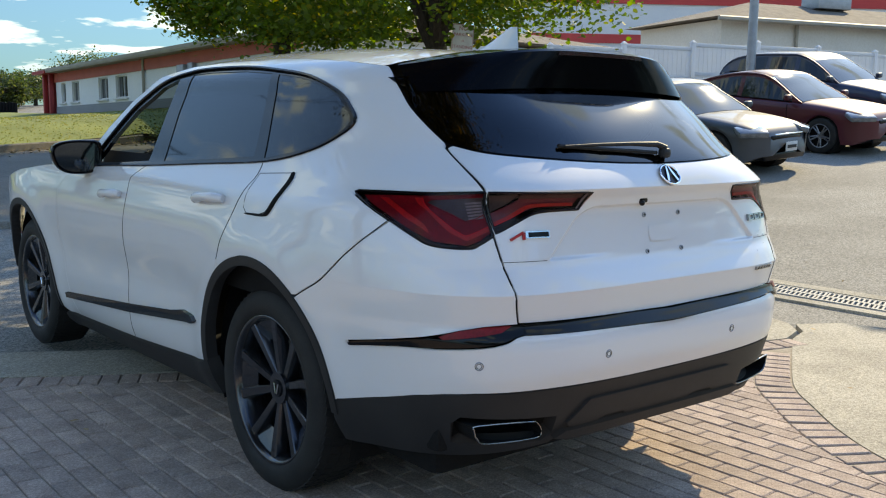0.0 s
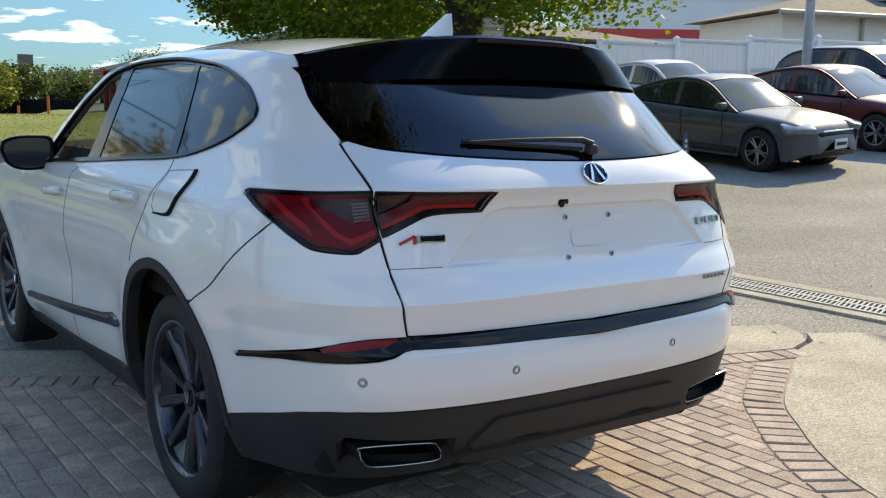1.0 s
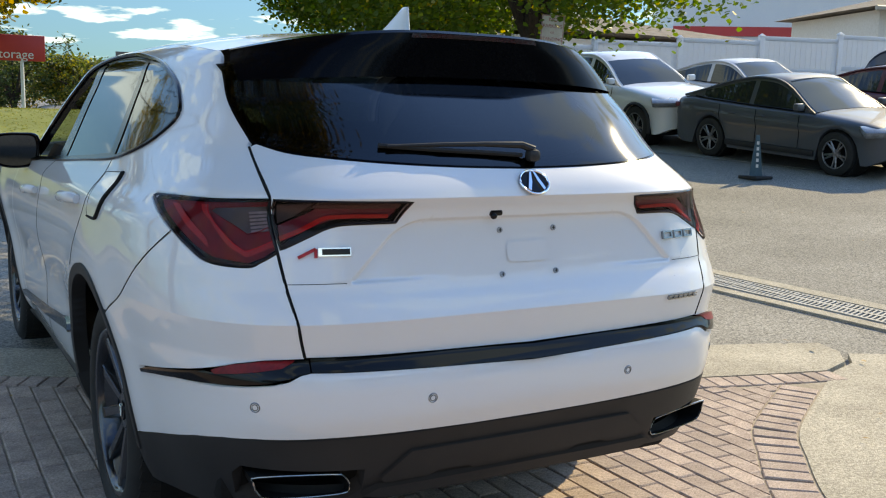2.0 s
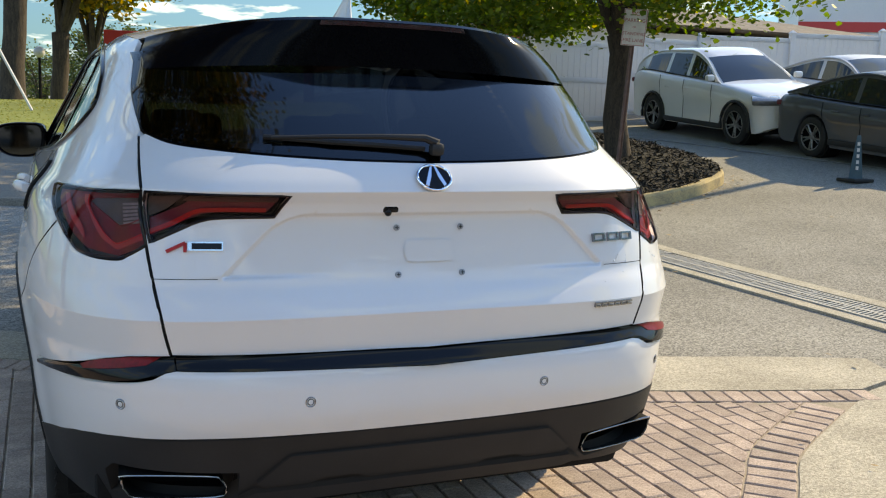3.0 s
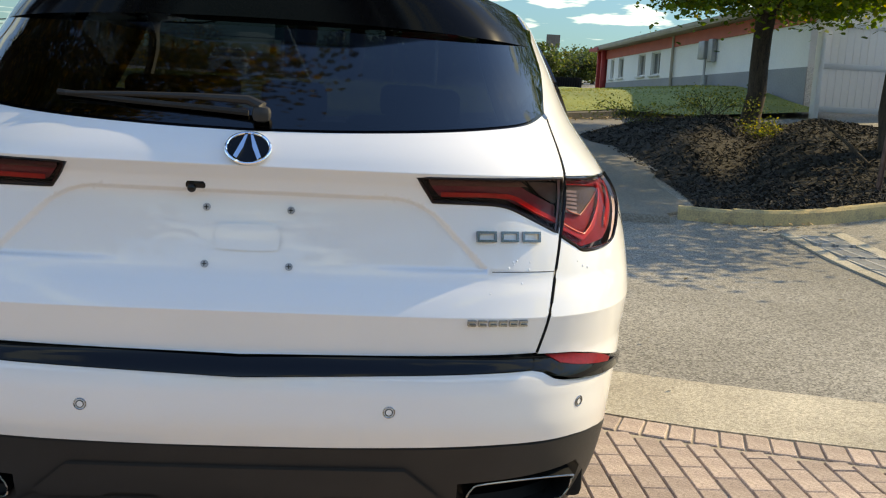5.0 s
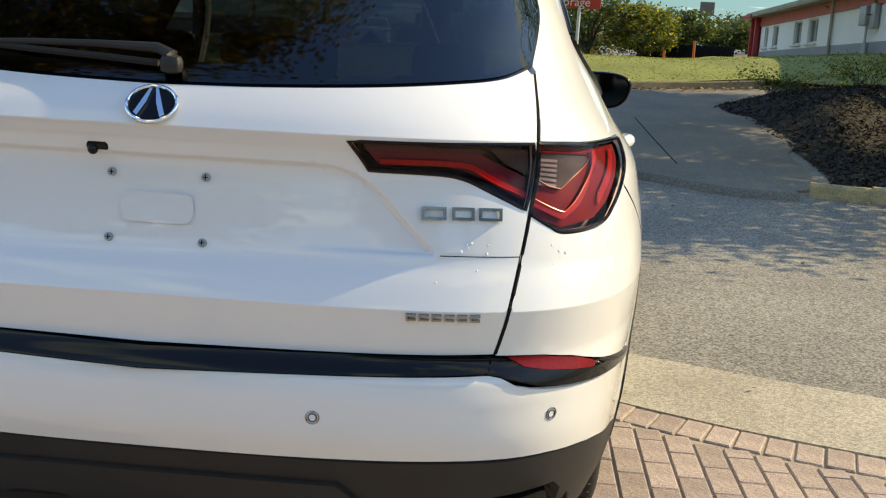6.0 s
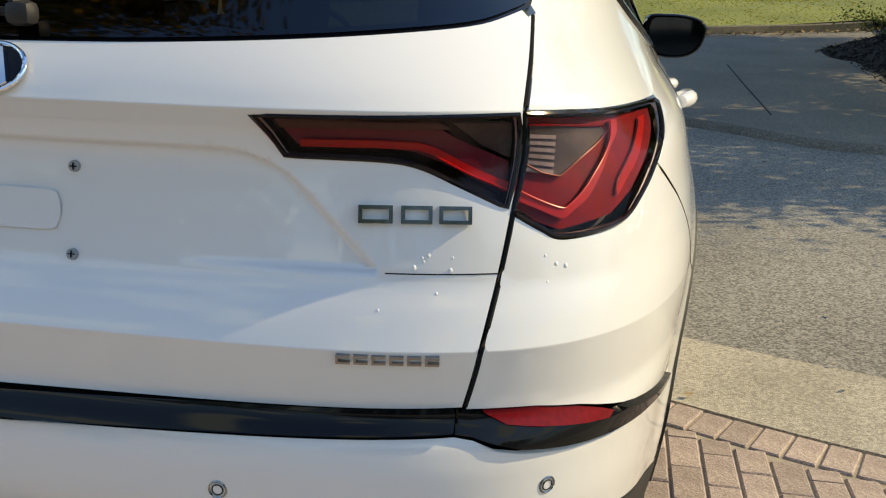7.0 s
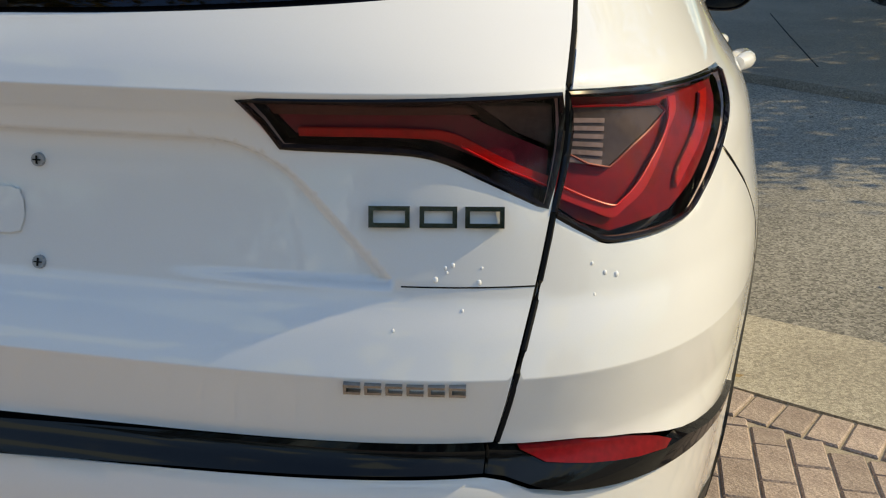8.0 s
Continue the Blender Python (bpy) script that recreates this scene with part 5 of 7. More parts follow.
def tree(name, x, y, z0, trunk_r, fork, crown, count, leaf, material, label, seed, lean=(0, 0), droop=.25, limbs=7, side=(0, 0), hem=0):
    """crown: (height of the middle above the foot, radius across, radius upward). Trunk with root flare, limbs, twigs and single leaves."""
    r = random.Random(seed)
    top = tagged(new(name), label, "tree")
    bm = bmesh.new()
    foot = Vector((x, y, z0 - .15))
    fork_p = foot + Vector((lean[0], lean[1], fork + .15))
    path = [foot + (fork_p - foot) * t + Vector((r.uniform(-.04, .04), r.uniform(-.04, .04), 0)) * (1 if 0 < t < 1 else 0) for t in (0, .06, .14, .35, .6, .85, 1)]
    for k in (1, 2):
        path[k] = foot + (fork_p - foot) * (.06, .14)[k - 1]
    sweep(bm, path, 1, 14, radii=[trunk_r * k for k in (1.4, 1.22, 1.08, 1, .97, .97, 1.05)])
    part("trunk", bm, BARK, top)
    mid = Vector((x + lean[0] + side[0], y + lean[1] + side[1], z0 + crown[0]))
    tips = []
    for i in range(limbs):
        bm = bmesh.new()
        a = i * math.tau / limbs + r.uniform(-.3, .3)
        up = r.uniform(-.15, .75)
        end = mid + Vector((math.cos(a) * crown[1] * .72, math.sin(a) * crown[1] * .72, crown[2] * up))
        b1 = fork_p + (end - fork_p) * .35 + Vector((0, 0, .25 * crown[2]))
        limb = spline([fork_p - Vector((0, 0, .1)), b1, fork_p + (end - fork_p) * .7 + Vector((0, 0, .2)), end], 4)
        sweep(bm, limb, 1, 7, radii=[trunk_r * (.55 * (1 - k / len(limb)) + .06) for k in range(len(limb))])
        for j in range(7):
            p = limb[r.randrange(len(limb) // 3, len(limb))]
            t = p + Vector((r.uniform(-1, 1), r.uniform(-1, 1), r.uniform(-.5, .9))) * crown[1] * .38
            sweep(bm, [p, (p + t) / 2 + Vector((0, 0, .1)), t], 1, 4, radii=[trunk_r * .13, trunk_r * .08, trunk_r * .03])
            tips.append(t)
        part("limb", bm, BARK, top)
    bm = bmesh.new()
    sweep(bm, [fork_p, (fork_p + mid) / 2, mid + Vector((0, 0, crown[2] * .6))], 1, 7, radii=[trunk_r * .7, trunk_r * .45, trunk_r * .1])
    part("leader", bm, BARK, top)
    # clumps of leaves round the twig ends and over the crown's outline
    clumps = [(t, r.uniform(.35, .7)) for t in tips]
    while len(clumps) < int(150 * max(1.0, (crown[1] / 2.6) ** 2)):
        d = Vector((r.gauss(0, 1), r.gauss(0, 1), r.gauss(0, 1))).normalized() * r.uniform(.55, 1.0) ** .6
        p = mid + Vector((d.x * crown[1], d.y * crown[1], d.z * crown[2] * (1 if d.z > 0 else .82)))
        if noise.noise(p * .55 + Vector((seed, 0, 0))) > -.3:
            clumps.append((p, r.uniform(.35, .7)))
    for k in range(hem):
        # drooping twigs along the crown's lower side
        a, q = r.uniform(0, math.tau), r.uniform(.1, .8) ** .5
        clumps.append((mid + Vector((math.cos(a) * q * crown[1], math.sin(a) * q * crown[1], -crown[2] * r.uniform(.62, .86) * (1.05 - .35 * q * q))), r.uniform(.35, .6)))
    vs, fs = [], []
    per = count // len(clumps)
    for n, (c, rad) in enumerate(clumps):
        rad *= crown[1] / 3.8
        for k in range(per * 3 if n >= len(clumps) - hem else per):
            o = Vector((r.gauss(0, .5), r.gauss(0, .5), r.gauss(0, .34))) * rad * 1.5
            p = c + o
            s = leaf * r.uniform(.6, 1.25)
            q = Euler((r.gauss(0, .6) + droop, r.gauss(0, .6), r.uniform(0, 6.3))).to_matrix()
            b = len(vs)
            vs += [p + q @ Vector(v) for v in ((0, -.5 * s, 0), (.42 * s, -.15 * s, -.06 * s), (.28 * s, .3 * s, -.1 * s), (0, .62 * s, -.16 * s), (-.28 * s, .3 * s, -.1 * s), (-.42 * s, -.15 * s, -.06 * s))]
            fs += [(b, b + 1, b + 2, b + 3), (b, b + 3, b + 4, b + 5)]
    mesh_part("crown", vs, fs, material, top, smooth=False)
    return top


tree("maple_tree", 6.95, 10.0, bed_z(6.95, 10.0), .175, 1.75, (4.45, 3.7, 2.8), 33000, .086, MAPLE, "leafy green maple tree with a dark forked trunk", 3, limbs=8, lean=(-.06, .05), side=(-.75, 0), hem=70)
tree("maple_tree", 7.15, 15.5, bed_z(7.15, 15.5), .17, 2.0, (3.9, 2.8, 2.0), 36000, .086, MAPLE, "slim green maple tree beside the white fence", 8, lean=(.1, 0), hem=30)

# low shrub at the back of the bed
def shrub(x, y, z, w, h, n, leaf, material, label, seed):
    r = random.Random(seed)
    top = tagged(new("shrub"), label, "shrub")
    bm = bmesh.new()
    ends = []
    for i in range(26):
        a = r.uniform(0, 6.3)
        e = Vector((x + math.cos(a) * w * r.uniform(.2, 1), y + math.sin(a) * w * r.uniform(.2, 1), z + h * r.uniform(.4, 1)))
        sweep(bm, [(x + r.uniform(-.2, .2) * w, y + r.uniform(-.2, .2) * w, z - .05), ((x + e.x) / 2, (y + e.y) / 2, z + h * .5), e], .004, 4)
        ends.append(e)
    part("twig_tangle", bm, BARK, top)
    vs, fs = [], []
    for k in range(n):
        e = r.choice(ends)
        p = e + Vector((r.gauss(0, .2) * w, r.gauss(0, .2) * w, r.gauss(-.1, .22) * h))
        p.z = max(p.z, z + .02)
        s = leaf * r.uniform(.6, 1.3)
        q = Euler((r.gauss(0, .8), r.gauss(0, .8), r.uniform(0, 6.3))).to_matrix()
        b = len(vs)
        vs += [p + q @ Vector(v) for v in ((0, -.5 * s, 0), (.3 * s, 0, .05 * s), (0, .5 * s, 0), (-.3 * s, 0, .05 * s))]
        fs.append((b, b + 1, b + 2, b + 3))
    mesh_part("leaves", vs, fs, material, top, smooth=False)


shrub(6.2, 15.0, bed_z(6.2, 15.0), .8, .42, 1100, .05, SHRUB, "low straggly yellow-green shrub in the mulch bed", 5)
shrub(5.0, 15.6, bed_z(5.0, 15.6), .9, .4, 700, .045, SHRUB, "thin dry shrub at the bed's edge", 6)
shrub(6.9, 14.3, bed_z(6.9, 14.3), .45, .3, 600, .05, SHRUB, "small yellow-green shrub at the tree's foot", 7)

# fallen stick on the mulch
bm = bmesh.new()
sweep(bm, [(6.35, 9.45, bed_z(6.35, 9.45) + .03), (6.25, 9.9, bed_z(6.25, 9.9) + .16), (6.15, 10.4, bed_z(6.15, 10.4) + .32)], .02, 7, radii=[.018, .022, .016])
tagged(part("stick", bm, BARK), "fallen branch lying on the mulch", "stick")

# fire-lane sign on a leaning steel post
def text_mesh(body, size, m, material, parent, name="lettering", align="CENTER"):
    cu = bpy.data.curves.new(name, "FONT")
    cu.body, cu.size, cu.align_x, cu.align_y, cu.extrude = body, size, align, "CENTER", .0008
    tmp = bpy.data.objects.new(name, cu)
    me = bpy.data.meshes.new_from_object(tmp)
    bpy.data.objects.remove(tmp)
    me.transform(m)
    me.materials.append(material)
    ob = new(name, me)
    ob.parent = parent
    return ob


SIGN_WHITE = surface("sign_white", (.55, .53, .5), (.7, .69, .66), rough=.5, scale=9, fine=80)
SIGN_RED = surface("sign_red", (.32, .05, .05), (.42, .08, .07), rough=.5, scale=9)
RUST = surface("painted_brown_post", (.10, .055, .045), (.2, .12, .10), rough=.7, scale=12)
sign = tagged(new("street_sign"), "white and red fire-lane sign on a leaning brown post", "sign")
bm = bmesh.new()
pb = Vector((6.05, 8.62, bed_z(6.05, 8.62) - .1))
pt = Vector((6.10, 8.45, 2.62))
for o in (-.022, .022):
    box(bm, (pb + pt) / 2 + Vector((o, 0, 0)), (.012, .03, (pt - pb).length), .003, (pt - pb).to_track_quat("Z", "Y").to_matrix().to_4x4())
box(bm, (pb + pt) / 2, (.05, .008, (pt - pb).length), .002, (pt - pb).to_track_quat("Z", "Y").to_matrix().to_4x4())
part("post", bm, RUST, sign)
face_dir = Vector((-.62, -.78, 0)).normalized()
sm = Matrix.Translation(pt + Vector((0, 0, -.16)) + face_dir * .025) @ Matrix.Rotation(math.atan2(face_dir.x, -face_dir.y), 4, "Z") @ Matrix.Rotation(radians(90), 4, "X") @ Matrix.Rotation(radians(-4), 4, "Z")
bm = bmesh.new()
box(bm, (0, 0, 0), (.30, .46, .004), .0015)
bmesh.ops.transform(bm, matrix=sm, verts=bm.verts)
board = part("board", bm, SIGN_WHITE, sign)
for k, (txt, sz) in enumerate((("NO", .075), ("PARKING", .062), ("OR", .035), ("STANDING", .058), ("FIRE LANE", .058))):
    text_mesh(txt, sz, sm @ Matrix.Translation((0, .17 - k * .083, .003)), SIGN_RED, board)
bm = bmesh.new()
for a, b, w, h in ((0, .222, .28, .006), (0, -.222, .28, .006), (.141, 0, .006, .45), (-.141, 0, .006, .45)):
    box(bm, (a, b, .0025), (w, h, .002))
bmesh.ops.transform(bm, matrix=sm, verts=bm.verts)
part("border", bm, SIGN_RED, board, smooth=False)

# ---- white vinyl fence ----
# thin hollow boards that let some of the sun behind them through
FENCE_VINYL = surface("thin_white_vinyl", (0.80, 0.81, 0.83), (0.87, 0.87, 0.87), rough=0.45, scale=0.6, fine=20)
fn, fl = FENCE_VINYL.node_tree.nodes, FENCE_VINYL.node_tree.links
glow = fn.new("ShaderNodeBsdfTranslucent"); glow.inputs[0].default_value = (.72, .73, .74, 1)
blend = fn.new("ShaderNodeMixShader"); blend.inputs[0].default_value = .35
fl.new(fn["Principled BSDF"].outputs[0], blend.inputs[1]); fl.new(glow.outputs[0], blend.inputs[2])
fl.new(blend.outputs[0], fn["Material Output"].inputs[0])
fence = tagged(new("white_fence"), "tall white vinyl privacy fence with capped posts", "fence")
FENCE = [(9.1, 17.15), (13.6, 17.05), (29, 12.6)]
def fence_run(a, b, n):
    a, b = Vector((*a, 0)), Vector((*b, 0))
    d = (b - a)
    yaw = math.atan2(d.y, d.x)
    for i in range(n + 1):
        p = a + d * i / n
        h = height(p.x, p.y)
        bm = bmesh.new()
        box(bm, (p.x, p.y, h + .92), (.13, .13, 1.9), .008, Matrix.Rotation(yaw, 4, "Z"))
        post = part("post", bm, FENCE_VINYL, fence)
        bm = bmesh.new()
        bmesh.ops.create_cone(bm, cap_ends=True, segments=4, radius1=.115, radius2=.02, depth=.07, matrix=Matrix.Translation((p.x, p.y, h + 1.905)) @ Matrix.Rotation(yaw + radians(45), 4, "Z"))
        part("cap", bm, FENCE_VINYL, post, smooth=False)
        if i == n:
            continue
        q = a + d * (i + 1) / n
        m = (p + q) / 2
        hm = (h + height(q.x, q.y)) / 2
        ln = (q - p).length - .13
        boards = 14
        bm = bmesh.new()
        box(bm, (0, 0, 0), (ln / boards - .004, .022, 1.72), .003, None, 1)
        first = part("board", bm, FENCE_VINYL, fence)
        for k in range(boards):
            o = (-.5 + (k + .5) / boards) * ln
            bd = first if k == 0 else new("board", first.data)
            bd.parent = fence
            bd.matrix_world = Matrix.Translation((m.x + math.cos(yaw) * o, m.y + math.sin(yaw) * o, hm + .92)) @ Matrix.Rotation(yaw, 4, "Z")
        for z in (.09, .95, 1.76):
            bm = bmesh.new()
            box(bm, (m.x, m.y, hm + z), (ln, .05, .11), .006, Matrix.Rotation(yaw, 4, "Z"))
            part("rail", bm, FENCE_VINYL, fence)
fence_run(FENCE[0], FENCE[1], 2)
fence_run(FENCE[1], FENCE[2], 7)
bm = bmesh.new()
box(bm, (9.06, 17.0, height(9.06, 17) + .92), (.10, .14, 2.0), .01)
part("post", bm, FENCE_VINYL, fence)

# ---- low building with the red fascia ----
WALL = surface("white_painted_brick", (.76, .77, .78), (.85, .85, .85), rough=.7, scale=.8, fine=25, bump=.1)
WALL_GREY = surface("grey_painted_base", (.24, .25, .27), (.33, .34, .36), rough=.75, scale=.8, fine=25, bump=.1)
FASCIA = surface("red_fascia", (.42, .085, .06), (.55, .12, .085), rough=.6, scale=2, fine=40)
ROOF = surface("brown_shingle_roof", (.10, .08, .06), (.22, .18, .14), rough=.9, scale=3, fine=60, bump=.5)
SOFFIT = surface("beige_gutter", (.28, .25, .2), (.4, .36, .3), rough=.6, scale=2)
DARK_WIN = surface("dark_window_glass", (.015, .018, .02), (.03, .035, .04), rough=.06, scale=2, coat=1.0)
FRAME_W = surface("white_window_frame", (.6, .6, .58), (.7, .7, .68), rough=.5, scale=3)
RED_PORCH = surface("red_porch_paint", (.33, .03, .035), (.45, .05, .05), rough=.5, scale=3)
house = tagged(new("low_building"), "long single-storey white building with red fascia and brown roof", "building")
BX, BY0, BY1, ZB, ZE = 9.62, 18.75, 37.6, .9, 3.22
windows = [(36.7, .55), (35.3, .8), (32.35, .95), (30.6, 1.08)]
bm = bmesh.new()
spans = sorted((c - w / 2, c + w / 2) for c, w in windows)
y = BY0
for a, b in spans + [(BY1, BY1)]:
    box(bm, (BX + .15, (y + a) / 2, (1.9 + ZE) / 2), (.3, a - y, ZE - 1.9))
    y = b
for a, b in spans:
    box(bm, (BX + .15, (a + b) / 2, (2.8 + ZE) / 2), (.3, b - a, ZE - 2.8))
    box(bm, (BX + .15, (a + b) / 2, 1.97), (.3, b - a, .14))
box(bm, (BX + 6, BY0 + .15, 2.06), (12, .3, 2.32)); box(bm, (BX + 6, BY1 - .15, 2.06), (12, .3, 2.32)); box(bm, (BX + 12, (BY0 + BY1) / 2, 2.06), (.3, BY1 - BY0, 2.32))
part("wall", bm, WALL, house, smooth=False)
bm = bmesh.new()
box(bm, (BX + .14, (BY0 + BY1) / 2, 1.38), (.32, BY1 - BY0, 1.04))
part("base_wall", bm, WALL_GREY, house, "grey painted lower wall", smooth=False)
bm = bmesh.new()
box(bm, (BX - .02, (BY0 + BY1) / 2, 3.02), (.05, BY1 - BY0 + .3, .34))
part("fascia", bm, FASCIA, house, "weathered red fascia band", smooth=False)
bm = bmesh.new()
box(bm, (BX - .40, (BY0 + BY1) / 2, 3.30), (.14, BY1 - BY0 + 1.4, .14), .03)
box(bm, (BX - .2, (BY0 + BY1) / 2, 3.22), (.5, BY1 - BY0 + 1.2, .03))
part("gutter", bm, SOFFIT, house)
bm = bmesh.new()
v = [bm.verts.new(p) for p in ((BX - .48, BY0 - .7, 3.36), (BX - .48, BY1 + .7, 3.36), (BX + 6, BY1 - 5, 4.7), (BX + 6, BY0 + 5, 4.7), (BX + 12.5, BY0 - .7, 3.36), (BX + 12.5, BY1 + .7, 3.36))]
for f in ((0, 3, 2, 1), (4, 5, 2, 3), (0, 4, 3), (1, 2, 5), (0, 1, 5, 4)):
    bm.faces.new([v[i] for i in f])
part("roof", bm, ROOF, house, smooth=False)
for c, w in windows:
    bm = bmesh.new()
    for o in (-w / 2 + .02, w / 2 - .02):
        box(bm, (BX + .09, c + o, 2.42), (.06, .04, .78))
    box(bm, (BX + .1, c, 2.42), (.04, .025, .78))
    for zz in (2.06, 2.78):
        box(bm, (BX + .09, c, zz), (.06, w, .05))
    win = part("window", bm, FRAME_W, house, smooth=False)
    bm = bmesh.new()
    box(bm, (BX + .13, c, 2.42), (.02, w, .76))
    part("pane", bm, DARK_WIN, win, smooth=False)
    bm = bmesh.new()
    box(bm, (BX - .03, c, 2.0), (.12, w + .12, .06), .01)
    part("sill", bm, FRAME_W, win, smooth=False)
for yy in (28.5,):
    bm = bmesh.new()
    tube(bm, (BX - .07, yy, 3.25), (BX - .07, yy, 1.15), .05, .05, 8)
    part("downpipe", bm, SOFFIT, house)
bm = bmesh.new()
box(bm, (BX - .13, 25.3, 2.58), (.22, .5, .5), .02); box(bm, (BX - .1, 24.75, 2.55), (.14, .34, .62), .02)
tube(bm, (BX - .12, 25.2, 2.35), (BX - .12, 25.2, 1.1), .035); tube(bm, (BX - .3, 24.6, 1.85), (BX - .3, 24.6, 1.0), .09)
part("meter_box", bm, GALV, house, "grey electricity meter boxes with conduit")
for yy in (37.75, 38.5):
    bm = bmesh.new()
    box(bm, (BX - .15, yy, 2.1), (.16, .16, 2.3), .01)
    part("porch_post", bm, RED_PORCH, house)
bm = bmesh.new()
box(bm, (BX + .4, 38.4, 2.1), (.9, 1.2, 2.2)); box(bm, (BX + .1, 38.2, 3.25), (1.2, 1.6, .12))
part("porch", bm, RED_PORCH, house, smooth=False)
# it stands level while the apron falls away from it
house.matrix_world = Matrix.Translation((0, 25.5, 0)) @ Matrix.Rotation(-.026, 4, "X") @ Matrix.Translation((0, -25.5, 0))

# dark timber fence and thicket past the porch
timber = tagged(new("timber_fence"), "dark weathered timber fence beyond the porch", "fence")
bm = bmesh.new()
box(bm, (0, 0, 0), (.10, .15, 1.14), .008, None, 1)
first = part("board", bm, DARK, timber, smooth=False)
for k in range(40):
    bd = first if k == 0 else new("board", first.data)
    bd.parent = timber
    bd.location = (10.2 - k * .1, 45.5 + k * .12, 1.2 + .02 * (k % 3))

# ---- buildings behind the white fence ----
BEIGE = surface("beige_stucco", (.6, .55, .48), (.7, .66, .6), rough=.8, scale=.5, fine=15)
hall = tagged(new("beige_building"), "wide beige building with a low brown hipped roof", "building")
bm = bmesh.new()
hx, hy = Vector((.95, -.312, 0)), Vector((.312, .95, 0))
def hp(u, v, z):
    p = Vector((26.5, 18.7, 0)) + hx * u + hy * v
    return (p.x, p.y, z)
lo = [bm.verts.new(hp(u, v, .8)) for u, v in ((0, 0), (30, 0), (30, 5.2), (0, 5.2))]
hi = [bm.verts.new(hp(u, v, 5.0)) for u, v in ((0, 0), (30, 0), (30, 5.2), (0, 5.2))]
for i in range(4):
    bm.faces.new((lo[i], lo[(i + 1) % 4], hi[(i + 1) % 4], hi[i]))
part("wall", bm, BEIGE, hall, smooth=False)
bm = bmesh.new()
e = [bm.verts.new(hp(u, v, 5.05)) for u, v in ((-.5, -.5), (30.5, -.5), (30.5, 5.7), (-.5, 5.7))]
g = [bm.verts.new(hp(u, v, 6.0)) for u, v in ((3.1, 2.6), (27, 2.6))]
for f in ((e[0], e[1], g[1], g[0]), (e[2], e[3], g[0], g[1]), (e[3], e[0], g[0]), (e[1], e[2], g[1]), (e[3], e[2], e[1], e[0])):
    bm.faces.new(f)
part("roof", bm, ROOF, hall, smooth=False)
bm = bmesh.new()
a, b = Vector(hp(-.5, -.52, 4.98)), Vector(hp(30.5, -.52, 4.98))
tube(bm, a, b, .09, .09, 6)
part("gutter", bm, SOFFIT, hall)
for u in (3.2, 11, 19, 27):
    bm = bmesh.new()
    tube(bm, hp(u, -.1, 4.98), hp(u, -.1, 1.0), .07, .07, 6)
    part("downpipe", bm, SOFFIT, hall)
for u, w in ((6.5, 1.6), (12, 1.0)):
    bm = bmesh.new()
    c = hp(u, 2.2, 6.1)
    box(bm, c, (w, 1.0, .5), .03, Matrix.Rotation(math.atan2(-.312, .95), 4, "Z"))
    part("roof_unit", bm, GALV, hall)
shop = tagged(new("white_building"), "tall white building with a bright red band", "building")
SHOP_RED = surface("bright_red_band", (.5, .03, .03), (.6, .05, .045), rough=.5, scale=1)
bm = bmesh.new()
sx, sy = Vector((.80, -.60, 0)), Vector((.60, .80, 0))
c = Vector((35.6, 38.2, 5.0)) + sx * 17 + sy * 7
box(bm, c, (34, 14, 8.6), .0, Matrix.Rotation(math.atan2(-.6, .8), 4, "Z"))
part("wall", bm, VINYL, shop, smooth=False)
for zz, h, w, o in ((6.0, .5, 9, -12.5), (8.6, 1.3, 34.1, 0)):
    bm = bmesh.new()
    box(bm, c - sy * 7.05 + sx * o + Vector((0, 0, zz - 5.0)), (w, .1, h), .0, Matrix.Rotation(math.atan2(-.6, .8), 4, "Z"))
    part("band", bm, SHOP_RED, shop, smooth=False)

# grey light pole behind the parked cars
bm = bmesh.new()
tube(bm, (17.3, 11.3, height(17.3, 11.3)), (17.3, 11.3, 9), .11, .09, 12)
pole = tagged(new("light_pole"), "tall grey steel light pole behind parked cars", "light pole")
part("shaft", bm, GALV, pole)
bm = bmesh.new()
box(bm, (17.3, 11.3, height(17.3, 11.3) + .1), (.4, .4, .3), .02)
part("base", bm, CONCRETE, pole)

